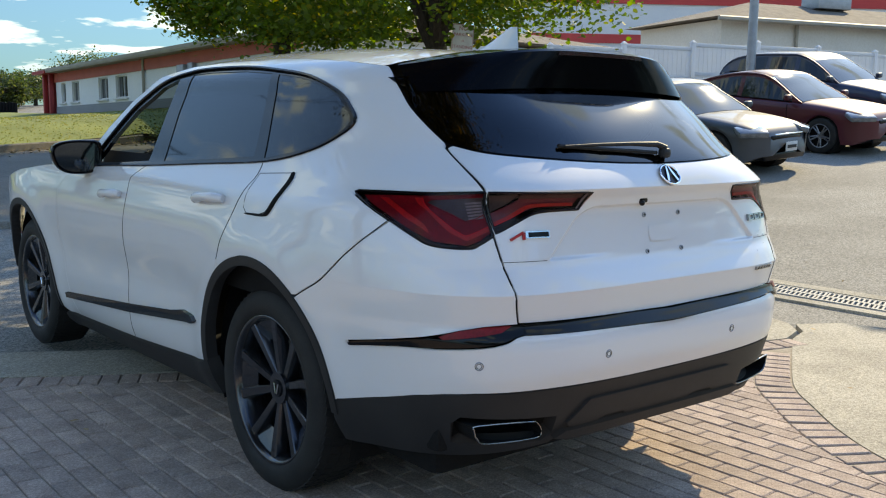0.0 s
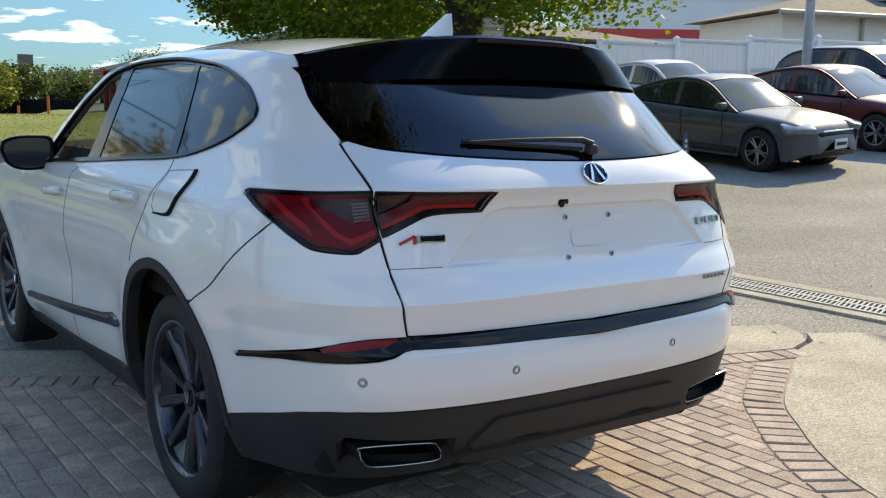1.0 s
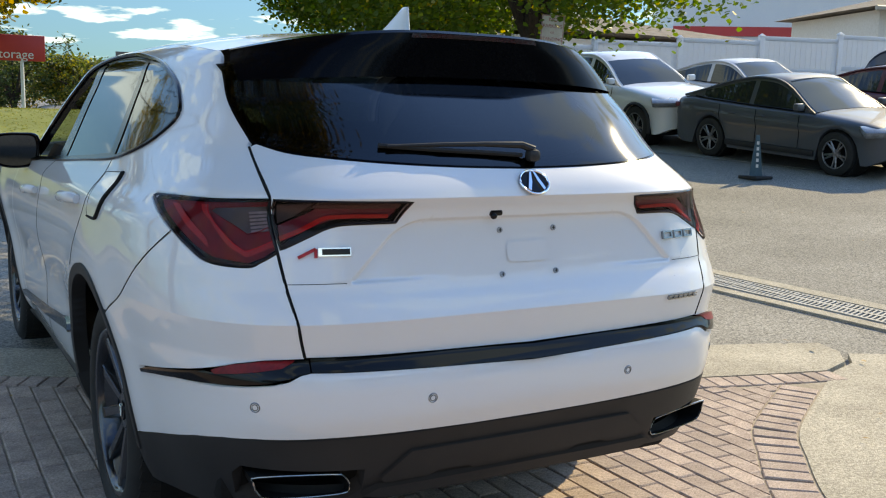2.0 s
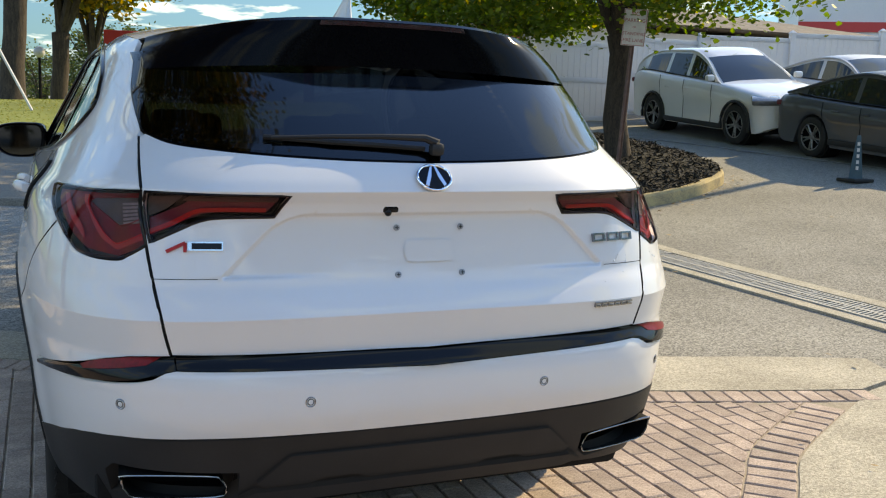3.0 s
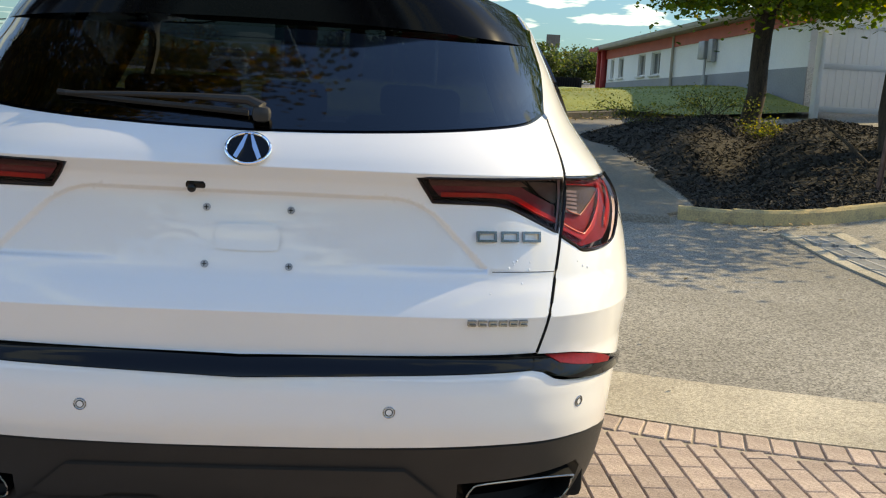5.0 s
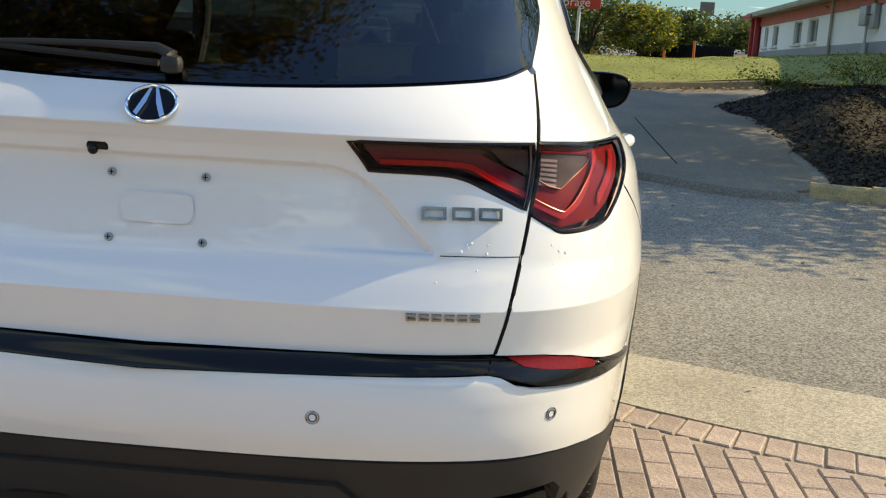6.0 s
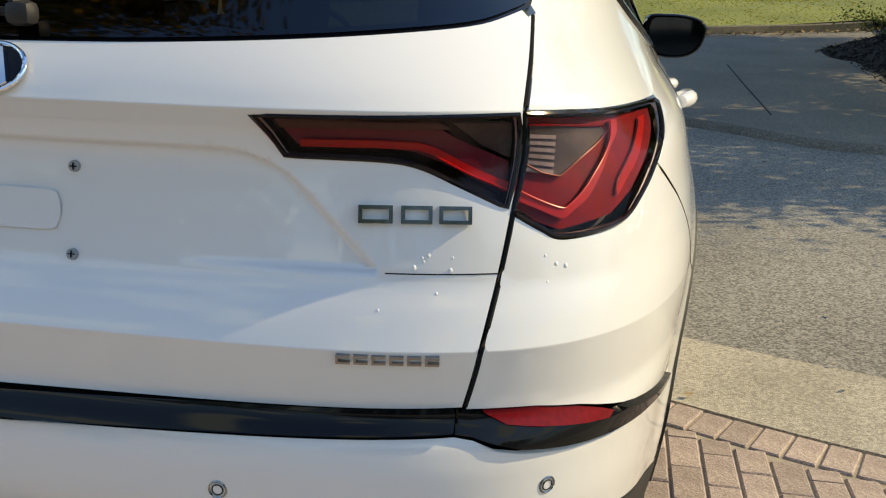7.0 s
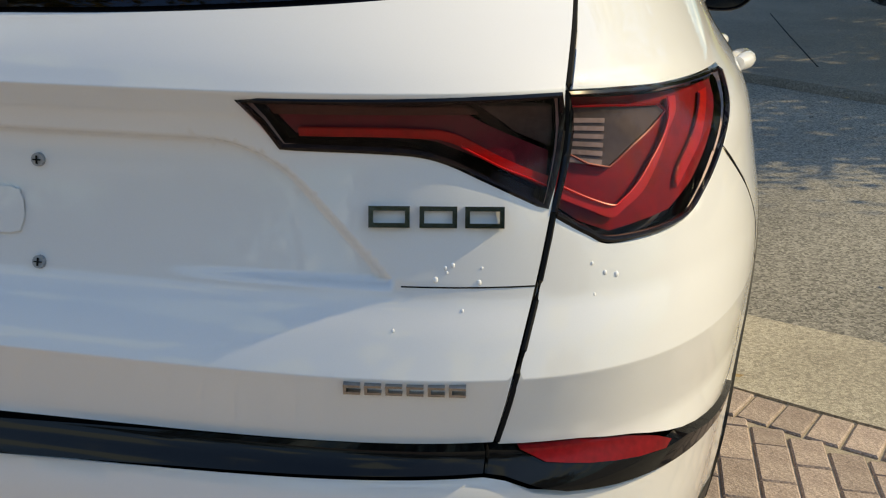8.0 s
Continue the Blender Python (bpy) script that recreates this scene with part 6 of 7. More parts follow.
# ---- parked cars ----
def small_wheel(parent, x, y, r, side, rim_mat):
    m = Matrix.Translation((x, y, r)) @ Matrix.Rotation(radians(90) * side, 4, "Y")
    bm = bmesh.new()
    prof = [(.62, -.1), (.72, -.115), (.9, -.11), (.985, -.09), (1.0, 0), (.985, .09), (.9, .11), (.72, .115), (.62, .1)]
    n = 36
    rings = [[bm.verts.new(m @ Vector((r * k * math.cos(i * math.tau / n), r * k * math.sin(i * math.tau / n), w))) for k, w in prof] for i in range(n)]
    for i in range(n):
        for j in range(len(prof) - 1):
            bm.faces.new((rings[i][j], rings[(i + 1) % n][j], rings[(i + 1) % n][j + 1], rings[i][j + 1]))
    wheel = part("wheel", bm, RUBBER, parent)
    bm = bmesh.new()
    tube(bm, m @ Vector((0, 0, -.06)), m @ Vector((0, 0, .03)), r * .64, r * .64, 28)
    part("brake", bm, DARK, wheel)
    bm = bmesh.new()
    sweep(bm, [m @ Vector((r * .66 * math.cos(k * math.tau / 36), r * .66 * math.sin(k * math.tau / 36), .098)) for k in range(36)], .014, 6, closed=True)
    for k in range(5):
        for d in (-.16, .16):
            a = k * math.tau / 5
            sweep(bm, [m @ Vector((r * .08 * math.cos(a), r * .08 * math.sin(a), .07)), m @ Vector((r * .64 * math.cos(a + d), r * .64 * math.sin(a + d), .092))], .016, 5, radii=[.022, .014])
    tube(bm, m @ Vector((0, 0, .05)), m @ Vector((0, 0, .085)), .07, .06, 14)
    part("rim", bm, rim_mat, wheel)


def parked_car(name, label, x, y, heading, paint, rim_mat, suv, dims, lamp=None):
    """dims: length, width, height, wheelbase. The nose points along +y of the car, then it is turned to its heading (degrees from +y)."""
    L, W, H, WB = dims
    top = tagged(new(name), label, "car", "parked cars")
    hw = W / 2
    # profile along the length from tail (0) to nose (1): belt line, roof line, half widths
    belt = [(0, .62 * H), (.03, .70 * H), (.12, .745 * H), (.35, .715 * H), (.6, .675 * H), (.70, .65 * H), (.85, .595 * H), (.95, .53 * H), (.985, .45 * H), (1, .36 * H)] if suv else [(0, .60 * H), (.02, .68 * H), (.1, .72 * H), (.2, .705 * H), (.4, .675 * H), (.6, .655 * H), (.71, .64 * H), (.85, .60 * H), (.95, .54 * H), (.985, .46 * H), (1, .36 * H)]
    roof = [(.02, .70 * H), (.05, .82 * H), (.10, .92 * H), (.2, .98 * H), (.38, 1.0 * H), (.48, .985 * H), (.59, .84 * H), (.70, .642 * H)] if suv else [(.06, .735 * H), (.15, .81 * H), (.27, .925 * H), (.37, .985 * H), (.45, 1.0 * H), (.53, .965 * H), (.62, .81 * H), (.71, .645 * H)]
    wid = [(0, .80), (.03, .93), (.12, .98), (.5, 1.0), (.8, .985), (.92, .93), (.97, .82), (1, .55)]
    n = 56
    def at(i):
        return i / n
    body_v, body_f = [], []
    M = 9
    cy = [(-WB / 2 + .02 * L) , (WB / 2 + .02 * L)]
    r = .335 if not suv else .37
    for i in range(n + 1):
        t = at(i)
        yy = (t - .5) * L
        w, zb = hw * table(wid, t), table(belt, t)
        low = .20 if not suv else .24
        lift = 0.0
        for c in cy:
            dd = abs(yy - c) / (r * 1.13)
            if dd < 1:
                lift = max(lift, r + r * 1.13 * math.sqrt(1 - dd * dd) - low)
        end = min(t, 1 - t) * L
        low += .22 * (1 - smooth01(end / .35)) * .6
        zl = low + lift
        zm = max(zl + .01, .42 * H)
        body_v += [(0, yy, zb + .035), (.5 * w, yy, zb + .028), (.78 * w, yy, zb + .008), (.9 * w, yy, zb - .012), (.965 * w, yy, zb - .06), (w, yy, max(zm + .05, zb - .22)), (.985 * w, yy, max(zm, zl + .005)), (.975 * w, yy, zl), (.80 * w, yy, zl)]
    for i in range(n):
        for j in range(M - 1):
            a = i * M + j
            body_f.append((a, a + M, a + M + 1, a + 1))
    k = len(body_v)
    body_v += [(-p[0], p[1], p[2]) for p in body_v]
    body_f += [tuple(q + k for q in f[::-1]) for f in body_f]
    body_f += [tuple(range(0, M)) , tuple(range(n * M + M - 1, n * M - 1, -1)), tuple(range(k + M - 1, k - 1, -1)), tuple(range(k + n * M, k + n * M + M))]
    body = mesh_part("body", body_v, body_f, paint, top)
    body.data.set_sharp_from_angle(angle=radians(50))
    # cabin: roof skin and glass band
    t0, t1 = roof[0][0], roof[-1][0]
    N = 30
    def cab(t):
        zr, zb = table(roof, t), table(belt, t)
        w = hw * table(wid, t)
        up = smooth01((zr - zb) / (.26 * H))
        we = w * (.90 - .17 * up)
        yy = (t - .5) * L
        return yy, zr, zb, w, we
    rv, rf, gv, sv, sf = [], [], [], [], []
    for i in range(N + 1):
        t = t0 + (t1 - t0) * i / N
        yy, zr, zb, w, we = cab(t)
        rv += [(u * we, yy, zr + .035 * (1 - abs(u) ** 2.2) - (.02 if abs(u) == 1 else 0)) for u in (-1, -.93, -.6, 0, .6, .93, 1)]
        for sd in (-1, 1):
            gv.append((sd * (we + .012), yy, zr - .075 * min(1, (zr - zb) / (.2 * H)))); gv.append((sd * w * .905, yy, zb - .005))
    roof_zone = [t0 + (t1 - t0) * i / N for i in range(N)]
    a_front = .52
    glass_rear = .145 if suv else .30
    for i in range(N):
        t = roof_zone[i]
        quad = [(i * 7 + j, i * 7 + j + 1, i * 7 + 8 + j, i * 7 + 7 + j) for j in range(6)]
        screen = t > a_front or t < glass_rear
        for j, q in enumerate(quad):
            (sf if (screen and 0 < j < 5) else rf).append(q)
    mesh_part("roof", rv, rf, paint, top)
    for nm, fs in (("windscreen", [q for q in sf if q[0] > 7 * N // 2]), ("rear_window", [q for q in sf if q[0] <= 7 * N // 2])):
        if fs:
            mesh_part(nm, rv, fs, FAR_GLASS, top)
    groups = ([], [])
    pillars = (.30, .46) if suv else (.41,)
    for i in range(N):
        t = roof_zone[i]
        mid = t + (t1 - t0) / N / 2
        zr, zb = table(roof, mid), table(belt, mid)
        for sd in (0, 1):
            q = (i * 4 + sd * 2, i * 4 + sd * 2 + 1, i * 4 + 5 + sd * 2, i * 4 + 4 + sd * 2)
            solid = (zr - zb) < .055 * H or mid > .665 or mid < (.13 if suv else .17) or any(abs(mid - p) < .009 for p in pillars)
            runs = groups[sd]
            if not runs or runs[-1][0] != solid:
                runs.append((solid, []))
            runs[-1][1].append(q)
    for sd in (0, 1):
        for solid, fs in groups[sd]:
            mesh_part("pillar" if solid else "side_window", gv, fs, paint if solid else FAR_GLASS, top, smooth=False)
    # painted band between windows and roof
    for sd in (-1, 1):
        bv = []
        for i in range(N + 1):
            yy, zr, zb, w, we = cab(t0 + (t1 - t0) * i / N)
            bv += [(sd * we * .99, yy, zr - .015), (sd * (we + .014), yy, zr - .078 * min(1, (zr - zb) / (.2 * H)))]
        mesh_part("roof_side", bv, [(2 * i, 2 * i + 1, 2 * i + 3, 2 * i + 2) for i in range(N)], paint, top)
    # roof edge strip and lower trim
    for sd in (-1, 1):
        bm = bmesh.new()
        line = [cab(t0 + (t1 - t0) * i / N) for i in range(N + 1)]
        sweep(bm, [(sd * q[4], q[0], q[1] - .02) for q in line], .022, 6)
        part("roof_rail", bm, paint, top)
        bm = bmesh.new()
        sweep(bm, [(sd * q[3] * .91, q[0], q[2] + .0) for q in line[3:-2]], .012, 5)
        part("belt_trim", bm, GLOSS_BLACK, top)
        bm = bmesh.new()
        box(bm, (sd * hw * .985, .02 * L, .30), (.05, WB - 2 * r * 1.2, .10), .02)
        part("sill", bm, PLASTIC, top)
        bm = bmesh.new()
        box(bm, (sd * (hw + .07), .17 * L, table(belt, .67) + .08), (.17, .11, .12), .035)
        part("door_mirror", bm, paint, top)
        # lamps
        bm = bmesh.new()
        box(bm, (sd * hw * .76, .448 * L, .50 * H), (.50, .30, .10), .03, Matrix.Rotation(-sd * .55, 4, "Z") @ Matrix.Rotation(radians(-16), 4, "X"))
        part("headlight", bm, lamp or LAMP_GLASS, top)
        bm = bmesh.new()
        box(bm, (sd * hw * .80, -.472 * L, .60 * H), (.26, .18, .10), .03, Matrix.Rotation(sd * .4, 4, "Z"))
        part("tail_light", bm, RED_DEEP, top)
        for hy in (-.02, -.16 if not suv else -.17):
            bm = bmesh.new()
            box(bm, (sd * hw * .99, hy * L, .56 * H), (.035, .17, .03), .012)
            part("door_handle", bm, paint, top)
        for c in cy:
            small_wheel(top, sd * (hw - .12), c, r, sd, rim_mat)
            bm = bmesh.new()
            tube(bm, (sd * hw * .55, c, r), (sd * hw * .90, c, r), r * 1.12, r * 1.12, 24)
            part("wheel_well", bm, DARK, top)
            if suv:
                bm = bmesh.new()
                sweep(bm, [(sd * hw * .985, c + r * 1.15 * math.cos(radians(a)), r + r * 1.15 * math.sin(radians(a))) for a in range(-15, 196, 15)], .03, 5)
                part("arch_trim", bm, PLASTIC, top)
    # door seams
    for sd in (-1, 1):
        for tp in (.655, .455, .27):
            w, zb = hw * table(wid, tp), table(belt, tp)
            bm = bmesh.new()
            sweep(bm, [(sd * (q * w + .003), (tp - .5) * L + o * .06, z) for q, z, o in ((.965, zb - .06, 0), (1.0, zb - .22, .2), (.985, .42 * H, .5), (.975, .26, 0))], .006, 4)
            part("door_gap", bm, DARK, top)
    bm = bmesh.new()
    box(bm, (0, .487 * L, .40 * H), (W * .46, .06, .17), .04, Matrix.Rotation(radians(-10), 4, "X"))
    part("grille", bm, GLOSS_BLACK, top)
    bm = bmesh.new()
    box(bm, (0, .50 * L, .47 * H), (W * .42, .03, .025), .01)
    part("grille_bar", bm, CHROME, top)
    bm = bmesh.new()
    box(bm, (0, .485 * L, .22 * H), (W * .62, .07, .14), .03)
    part("intake", bm, GLOSS_BLACK, top)
    bm = bmesh.new()
    box(bm, (0, .515 * L, .33 * H), (.31, .012, .155), .004)
    tag = part("number_plate", bm, SIGN_WHITE, top)
    bm = bmesh.new()
    box(bm, (0, .5175 * L + .0, .33 * H), (.24, .008, .05))
    part("plate_bars", bm, PLASTIC, tag, smooth=False)
    bm = bmesh.new()
    box(bm, (0, 0, .28), (W * .8, L * .9, .12), .02)
    part("underbody", bm, DARK, top)
    bm = bmesh.new()
    for xx in (-.38, .38):
        box(bm, (xx, -.02 * L, .60 * H), (.48, .16, .5), .06); box(bm, (xx, -.02 * L, .84 * H), (.24, .09, .15), .04)
    part("seats", bm, CABIN, top)
    # stand it on the slope
    hd = radians(heading)
    fw = Vector((-math.sin(hd), math.cos(hd), 0))
    rt = Vector((math.cos(hd), math.sin(hd), 0))
    hh = lambda p: height(p.x, p.y)
    c = Vector((x, y, 0))
    f, b, a1, a2 = (hh(c + fw * WB / 2) , hh(c - fw * WB / 2), hh(c + rt * hw), hh(c - rt * hw))
    fwd = (fw * WB + Vector((0, 0, f - b))).normalized()
    side = (rt * W + Vector((0, 0, a1 - a2))).normalized()
    up = side.cross(fwd).normalized()
    side = fwd.cross(up)
    m = Matrix((side, fwd, up)).transposed().to_4x4()
    m.translation = (x, y, (f + b + a1 + a2) / 4 - .025)
    top.matrix_world = m
    return top


FAR_RIM = surface("two_tone_alloy", (.10, .10, .105), (.34, .34, .35), rough=.35, scale=30, metal=.7)
LAMP_GLASS = surface("headlight_glass", (.10, .105, .11), (.22, .225, .23), rough=.12, scale=14, coat=.6)
FAR_GLASS = surface("car_window_glass", (.012, .014, .016), (.025, .03, .032), rough=.04, scale=1.5, spec=.5)
GREY_PAINT = surface("grey_metallic_paint", (.055, .06, .068), (.075, .08, .09), rough=.5, scale=2, fine=900, metal=.15, coat=0.45)
RED_PAINT = surface("dark_red_paint", (.085, .009, .014), (.12, .012, .018), rough=.5, scale=2, fine=900, metal=.15, coat=0.45)
NAVY_PAINT = surface("dark_blue_paint", (.018, .025, .05), (.025, .034, .065), rough=.5, scale=2, fine=900, metal=.15, coat=0.45)
SILVER_PAINT = surface("silver_paint", (.4, .42, .44), (.48, .5, .52), rough=.5, scale=2, fine=900, metal=.15, coat=0.45)
WHITE_PAINT = surface("plain_white_paint", (.7, .71, .72), (.76, .76, .76), rough=.35, scale=2, fine=500, coat=1.0)
parked_car("crossover", "white crossover parked by the white fence", 11.9, 13.72, 177.5, WHITE_PAINT, FAR_RIM, True, (4.69, 1.9, 1.68, 2.8))
parked_car("sedan", "grey sedan with dark windows parked in the lot", 11.8, 9.08, 178.5, GREY_PAINT, FAR_RIM, False, (4.55, 1.8, 1.42, 2.7))
parked_car("sedan", "dark red sedan parked beside a grey sedan", 15.4, 9.3, 178.5, RED_PAINT, FAR_RIM, False, (4.88, 1.85, 1.45, 2.82))
parked_car("crossover", "dark blue SUV parked behind a red sedan", 18.7, 10.3, 178.5, NAVY_PAINT, FAR_RIM, True, (4.8, 1.92, 1.72, 2.8))
parked_car("sedan", "silver sedan parked beside a white crossover", 15.3, 13.6, 178.5, SILVER_PAINT, FAR_RIM, False, (4.7, 1.82, 1.44, 2.75))

# tall blue-green traffic cone by the grey sedan
CONE = surface("faded_teal_plastic", (.03, .075, .10), (.05, .11, .14), rough=.6, scale=9)
cx, cy = 9.75, 8.15
cz = height(cx, cy) - .03
cone = tagged(new("traffic_cone"), "tall dark teal marker cone with pale lettering marks", "cone")
bm = bmesh.new()
box(bm, (cx, cy, cz + .025), (.36, .36, .05), .015)
part("base", bm, PLASTIC, cone)
bm = bmesh.new()
tube(bm, (cx, cy, cz + .05), (cx, cy, cz + .66), .13, .035, 4)
part("body", bm, CONE, cone)
for k in range(5):
    bm = bmesh.new()
    z = .2 + k * .085
    o = .11 - .085 * (z / .66)
    box(bm, (cx - o * .62 - .01, cy - o * .78 - .01, cz + z), (.035, .012, .05), 0, Matrix.Rotation(-.65, 4, "Z"))
    part("letter_bar", bm, SIGN_WHITE, cone, smooth=False)

# painted bay lines
PAINT_LINE = surface("worn_white_line", (.3, .3, .29), (.5, .5, .48), rough=.85, scale=6, fine=60)
for x0, y0 in ((10.9, 9.4), (10.3, 12.6), (14.2, 9.2)):
    line = [(x0 - .55, y0 + 2.3), (x0, y0), (x0 + .3, y0 - 1.6)]
    band("bay_line", line, .10, -.022, .02, PAINT_LINE, .001, "faded white parking bay line", "road marking")

# ---- main road side: lawn trees, poles, bridge, signs ----
def road_z(x, y):
    return far_dip(x, y)
tree("street_tree", -1.6, 22.5, lawn_z(-1.6, 22.5), .26, 2.6, (5.6, 2.3, 2.6), 8000, .18, AUTUMN, "street tree with pale trunk and yellowing leaves", 12, lean=(.15, .12), side=(1.4, .3))
tree("street_tree", -.5, 28.5, lawn_z(-.5, 28.5), .24, 2.4, (5.2, 2.5, 2.4), 7000, .18, AUTUMN, "street tree with yellowing leaves by the road", 13, lean=(.1, 0), side=(1.3, 0))
tree("street_tree", .6, 31.5, lawn_z(.6, 31.5), .16, 2.0, (5.0, 2.2, 2.2), 5000, .18, AUTUMN, "slender street tree with yellowing leaves", 14)
tree("street_tree", -9, 26.5, road_z(-9, 26.5), .22, 2.2, (5.0, 3.2, 2.6), 6000, .18, AUTUMN, "yellowing roadside tree by the blue plates", 15)
# thicket beyond the lawn
for i, (tx, ty, hh, rr, mt) in enumerate(((3.6, 49, 4.2, 2.4, DEEP), (6.2, 48, 2.6, 1.9, SHRUB), (8.8, 52, 2.0, 1.7, DEEP), (2.0, 52, 4.6, 2.4, DEEP), (11.5, 54, 1.3, 1.8, DEEP), (14, 60, 1.6, 2.2, DEEP), (7.5, 58, 2.0, 2.2, AUTUMN), (17, 66, 1.6, 2.4, DEEP), (-1, 64, 3.6, 3.0, DEEP), (4.5, 66, 3.4, 3.2, AUTUMN), (11, 74, 1.8, 2.8, DEEP), (-3, 84, 4.0, 4, DEEP), (-18, 86, 5, 5, AUTUMN), (24, 74, 3.2, 3.6, DEEP))):
    tree("roadside_tree", tx, ty, road_z(tx, ty) + .0, .14, hh * .35, (hh * .72, rr, hh * .52), 4800, .15, mt, "bushy roadside tree beyond the lawn", 30 + i, limbs=6)
# wooden utility pole with guy wire and lines
pole = tagged(new("utility_pole"), "weathered wooden utility pole with cables", "utility pole")
WOODP = surface("weathered_pole_wood", (.10, .08, .065), (.2, .17, .14), rough=.9, scale=8, stretch=(3, 3, .5))
bm = bmesh.new()
tube(bm, (-2.4, 27.6, .0), (-2.5, 27.6, 11), .17, .12, 12)
part("shaft", bm, WOODP, pole)
bm = bmesh.new()
for z in (9.2, 10.2):
    box(bm, (-2.5, 27.6, z), (2.4, .12, .14))
part("crossarm", bm, WOODP, pole, smooth=False)
bm = bmesh.new()
for z0, dx in ((10.3, -1.1), (10.3, 0), (10.3, 1.1), (7.2, .1), (6.4, .1), (3.4, 0)):
    for a, b in (((-2.5, 27.6), (-40, 40)), ((-2.5, 27.6), (-7.6, 9.0)), ((-7.6, 9.0), (-16, -24))):
        A, B = Vector((a[0] + dx, a[1], z0)), Vector((b[0] + dx, b[1], z0))
        sweep(bm, [A.lerp(B, t) - Vector((0, 0, 1.2 * 4 * t * (1 - t))) for t in (0, .15, .3, .5, .7, .85, 1)], .018, 4)
part("cables", bm, DARK, pole)
bm = bmesh.new()
tube(bm, (-2.3, 20.2, 3.4), (-1.15, 19.7, lawn_z(-1.15, 19.7)), .03, .03, 6)
part("guy_guard", bm, VINYL, pole, "white guard on the guy wire")
bm = bmesh.new()
box(bm, (-2.3, 27.35, 4.0), (.35, .3, .7), .05)
part("equipment_box", bm, GALV, pole)
pole2 = tagged(new("utility_pole"), "weathered wooden utility pole beside the drive", "utility pole")
bm = bmesh.new()
tube(bm, (-7.6, 9.0, 0), (-7.6, 9.0, 11.2), .18, .13, 12)
part("shaft", bm, WOODP, pole2)
bm = bmesh.new()
box(bm, (-7.6, 9.0, 10.3), (2.4, .12, .14)); box(bm, (-7.6, 9.0, 9.3), (2.4, .12, .14))
part("crossarm", bm, WOODP, pole2, smooth=False)
# lamp post on the lawn
bm = bmesh.new()
tube(bm, (-1.0, 30, .3), (-1.0, 30, 2.45), .05, .04, 8)
lamp = tagged(new("lamp_post"), "black lamp post with a white globe", "lamp post")
part("post", bm, DARK, lamp)
bm = bmesh.new()
bmesh.ops.create_uvsphere(bm, u_segments=16, v_segments=10, radius=.17, matrix=Matrix.Translation((-1.0, 30, 2.6)))
part("globe", bm, VINYL, lamp)
# overpass
bridge = tagged(new("overpass"), "grey concrete road bridge over the main road", "bridge")
bm = bmesh.new()
box(bm, (-22, 108, 1.75), (60, 9, 1.5))
part("deck", bm, CONCRETE_GREY, bridge, smooth=False)
bm = bmesh.new()
box(bm, (-22, 103.4, 2.75), (60, .3, .6))
part("parapet", bm, CONCRETE, bridge, smooth=False)
for k in range(4):
    bm = bmesh.new()
    tube(bm, (-40 + k * 11, 107, -4), (-40 + k * 11, 107, 1.2), .6, .6, 12)
    part("pier", bm, CONCRETE_GREY, bridge)
# green direction sign with white lettering
GREEN = surface("sign_green", (.0, .13, .075), (.0, .17, .10), rough=.45, scale=2)
WHITE_PLATE = surface("sign_lettering_white", (.7, .7, .7), (.78, .78, .78), rough=.4, scale=4)
gs = tagged(new("road_sign"), "green highway direction sign with white lettering", "sign")
bm = bmesh.new()
box(bm, (-6.55, 78, 4.95), (3.3, .08, 2.45), .02)
gb = part("panel", bm, GREEN, gs)
gm2 = Matrix.Translation((-6.7, 77.93, 0)) @ Matrix.Rotation(radians(90), 4, "X")
text_mesh("Leesburg", .48, gm2 @ Matrix.Translation((-.1, 4.85, 0)), WHITE_PLATE, gb)
text_mesh("Alex", .48, gm2 @ Matrix.Translation((-.1, 4.2, 0)), WHITE_PLATE, gb)
text_mesh("7", .42, gm2 @ Matrix.Translation((-.1, 5.55, .01)), DARK, gb)
bm = bmesh.new()
tube(bm, (-6.8, 77.95, 5.55), (-6.8, 77.91, 5.55), .30, .30, 16)
part("route_shield", bm, WHITE_PLATE, gb)
bm = bmesh.new()
for xx in (-7.6, -5.4):
    tube(bm, (xx, 78.1, -1), (xx, 78.1, 4.5), .1, .1, 8)
part("posts", bm, GALV, gs)
# traffic signal on a span wire
sg = tagged(new("traffic_signal"), "yellow traffic signal hanging on a span wire", "traffic signal")
SIG = surface("signal_yellow", (.45, .3, .02), (.55, .36, .03), rough=.5, scale=4)
bm = bmesh.new()
box(bm, (-6.1, 57.4, 2.45), (.36, .3, .95), .04)
part("housing", bm, SIG, sg)
for k, mt in enumerate((RED_DEEP, DARK, surface("signal_green_lens", (.02, .3, .12), (.03, .4, .16), rough=.3))):
    bm = bmesh.new()
    tube(bm, (-6.1, 57.26, 2.74 - k * .29), (-6.1, 57.2, 2.74 - k * .29), .11, .11, 12)
    part("lens", bm, mt, sg)
bm = bmesh.new()
tube(bm, (-30, 57.4, 3.2), (12, 57.4, 3.2), .02, .02, 5); tube(bm, (-6.1, 57.4, 2.9), (-6.1, 57.4, 3.2), .02, .02, 5)
part("span_wire", bm, DARK, sg)
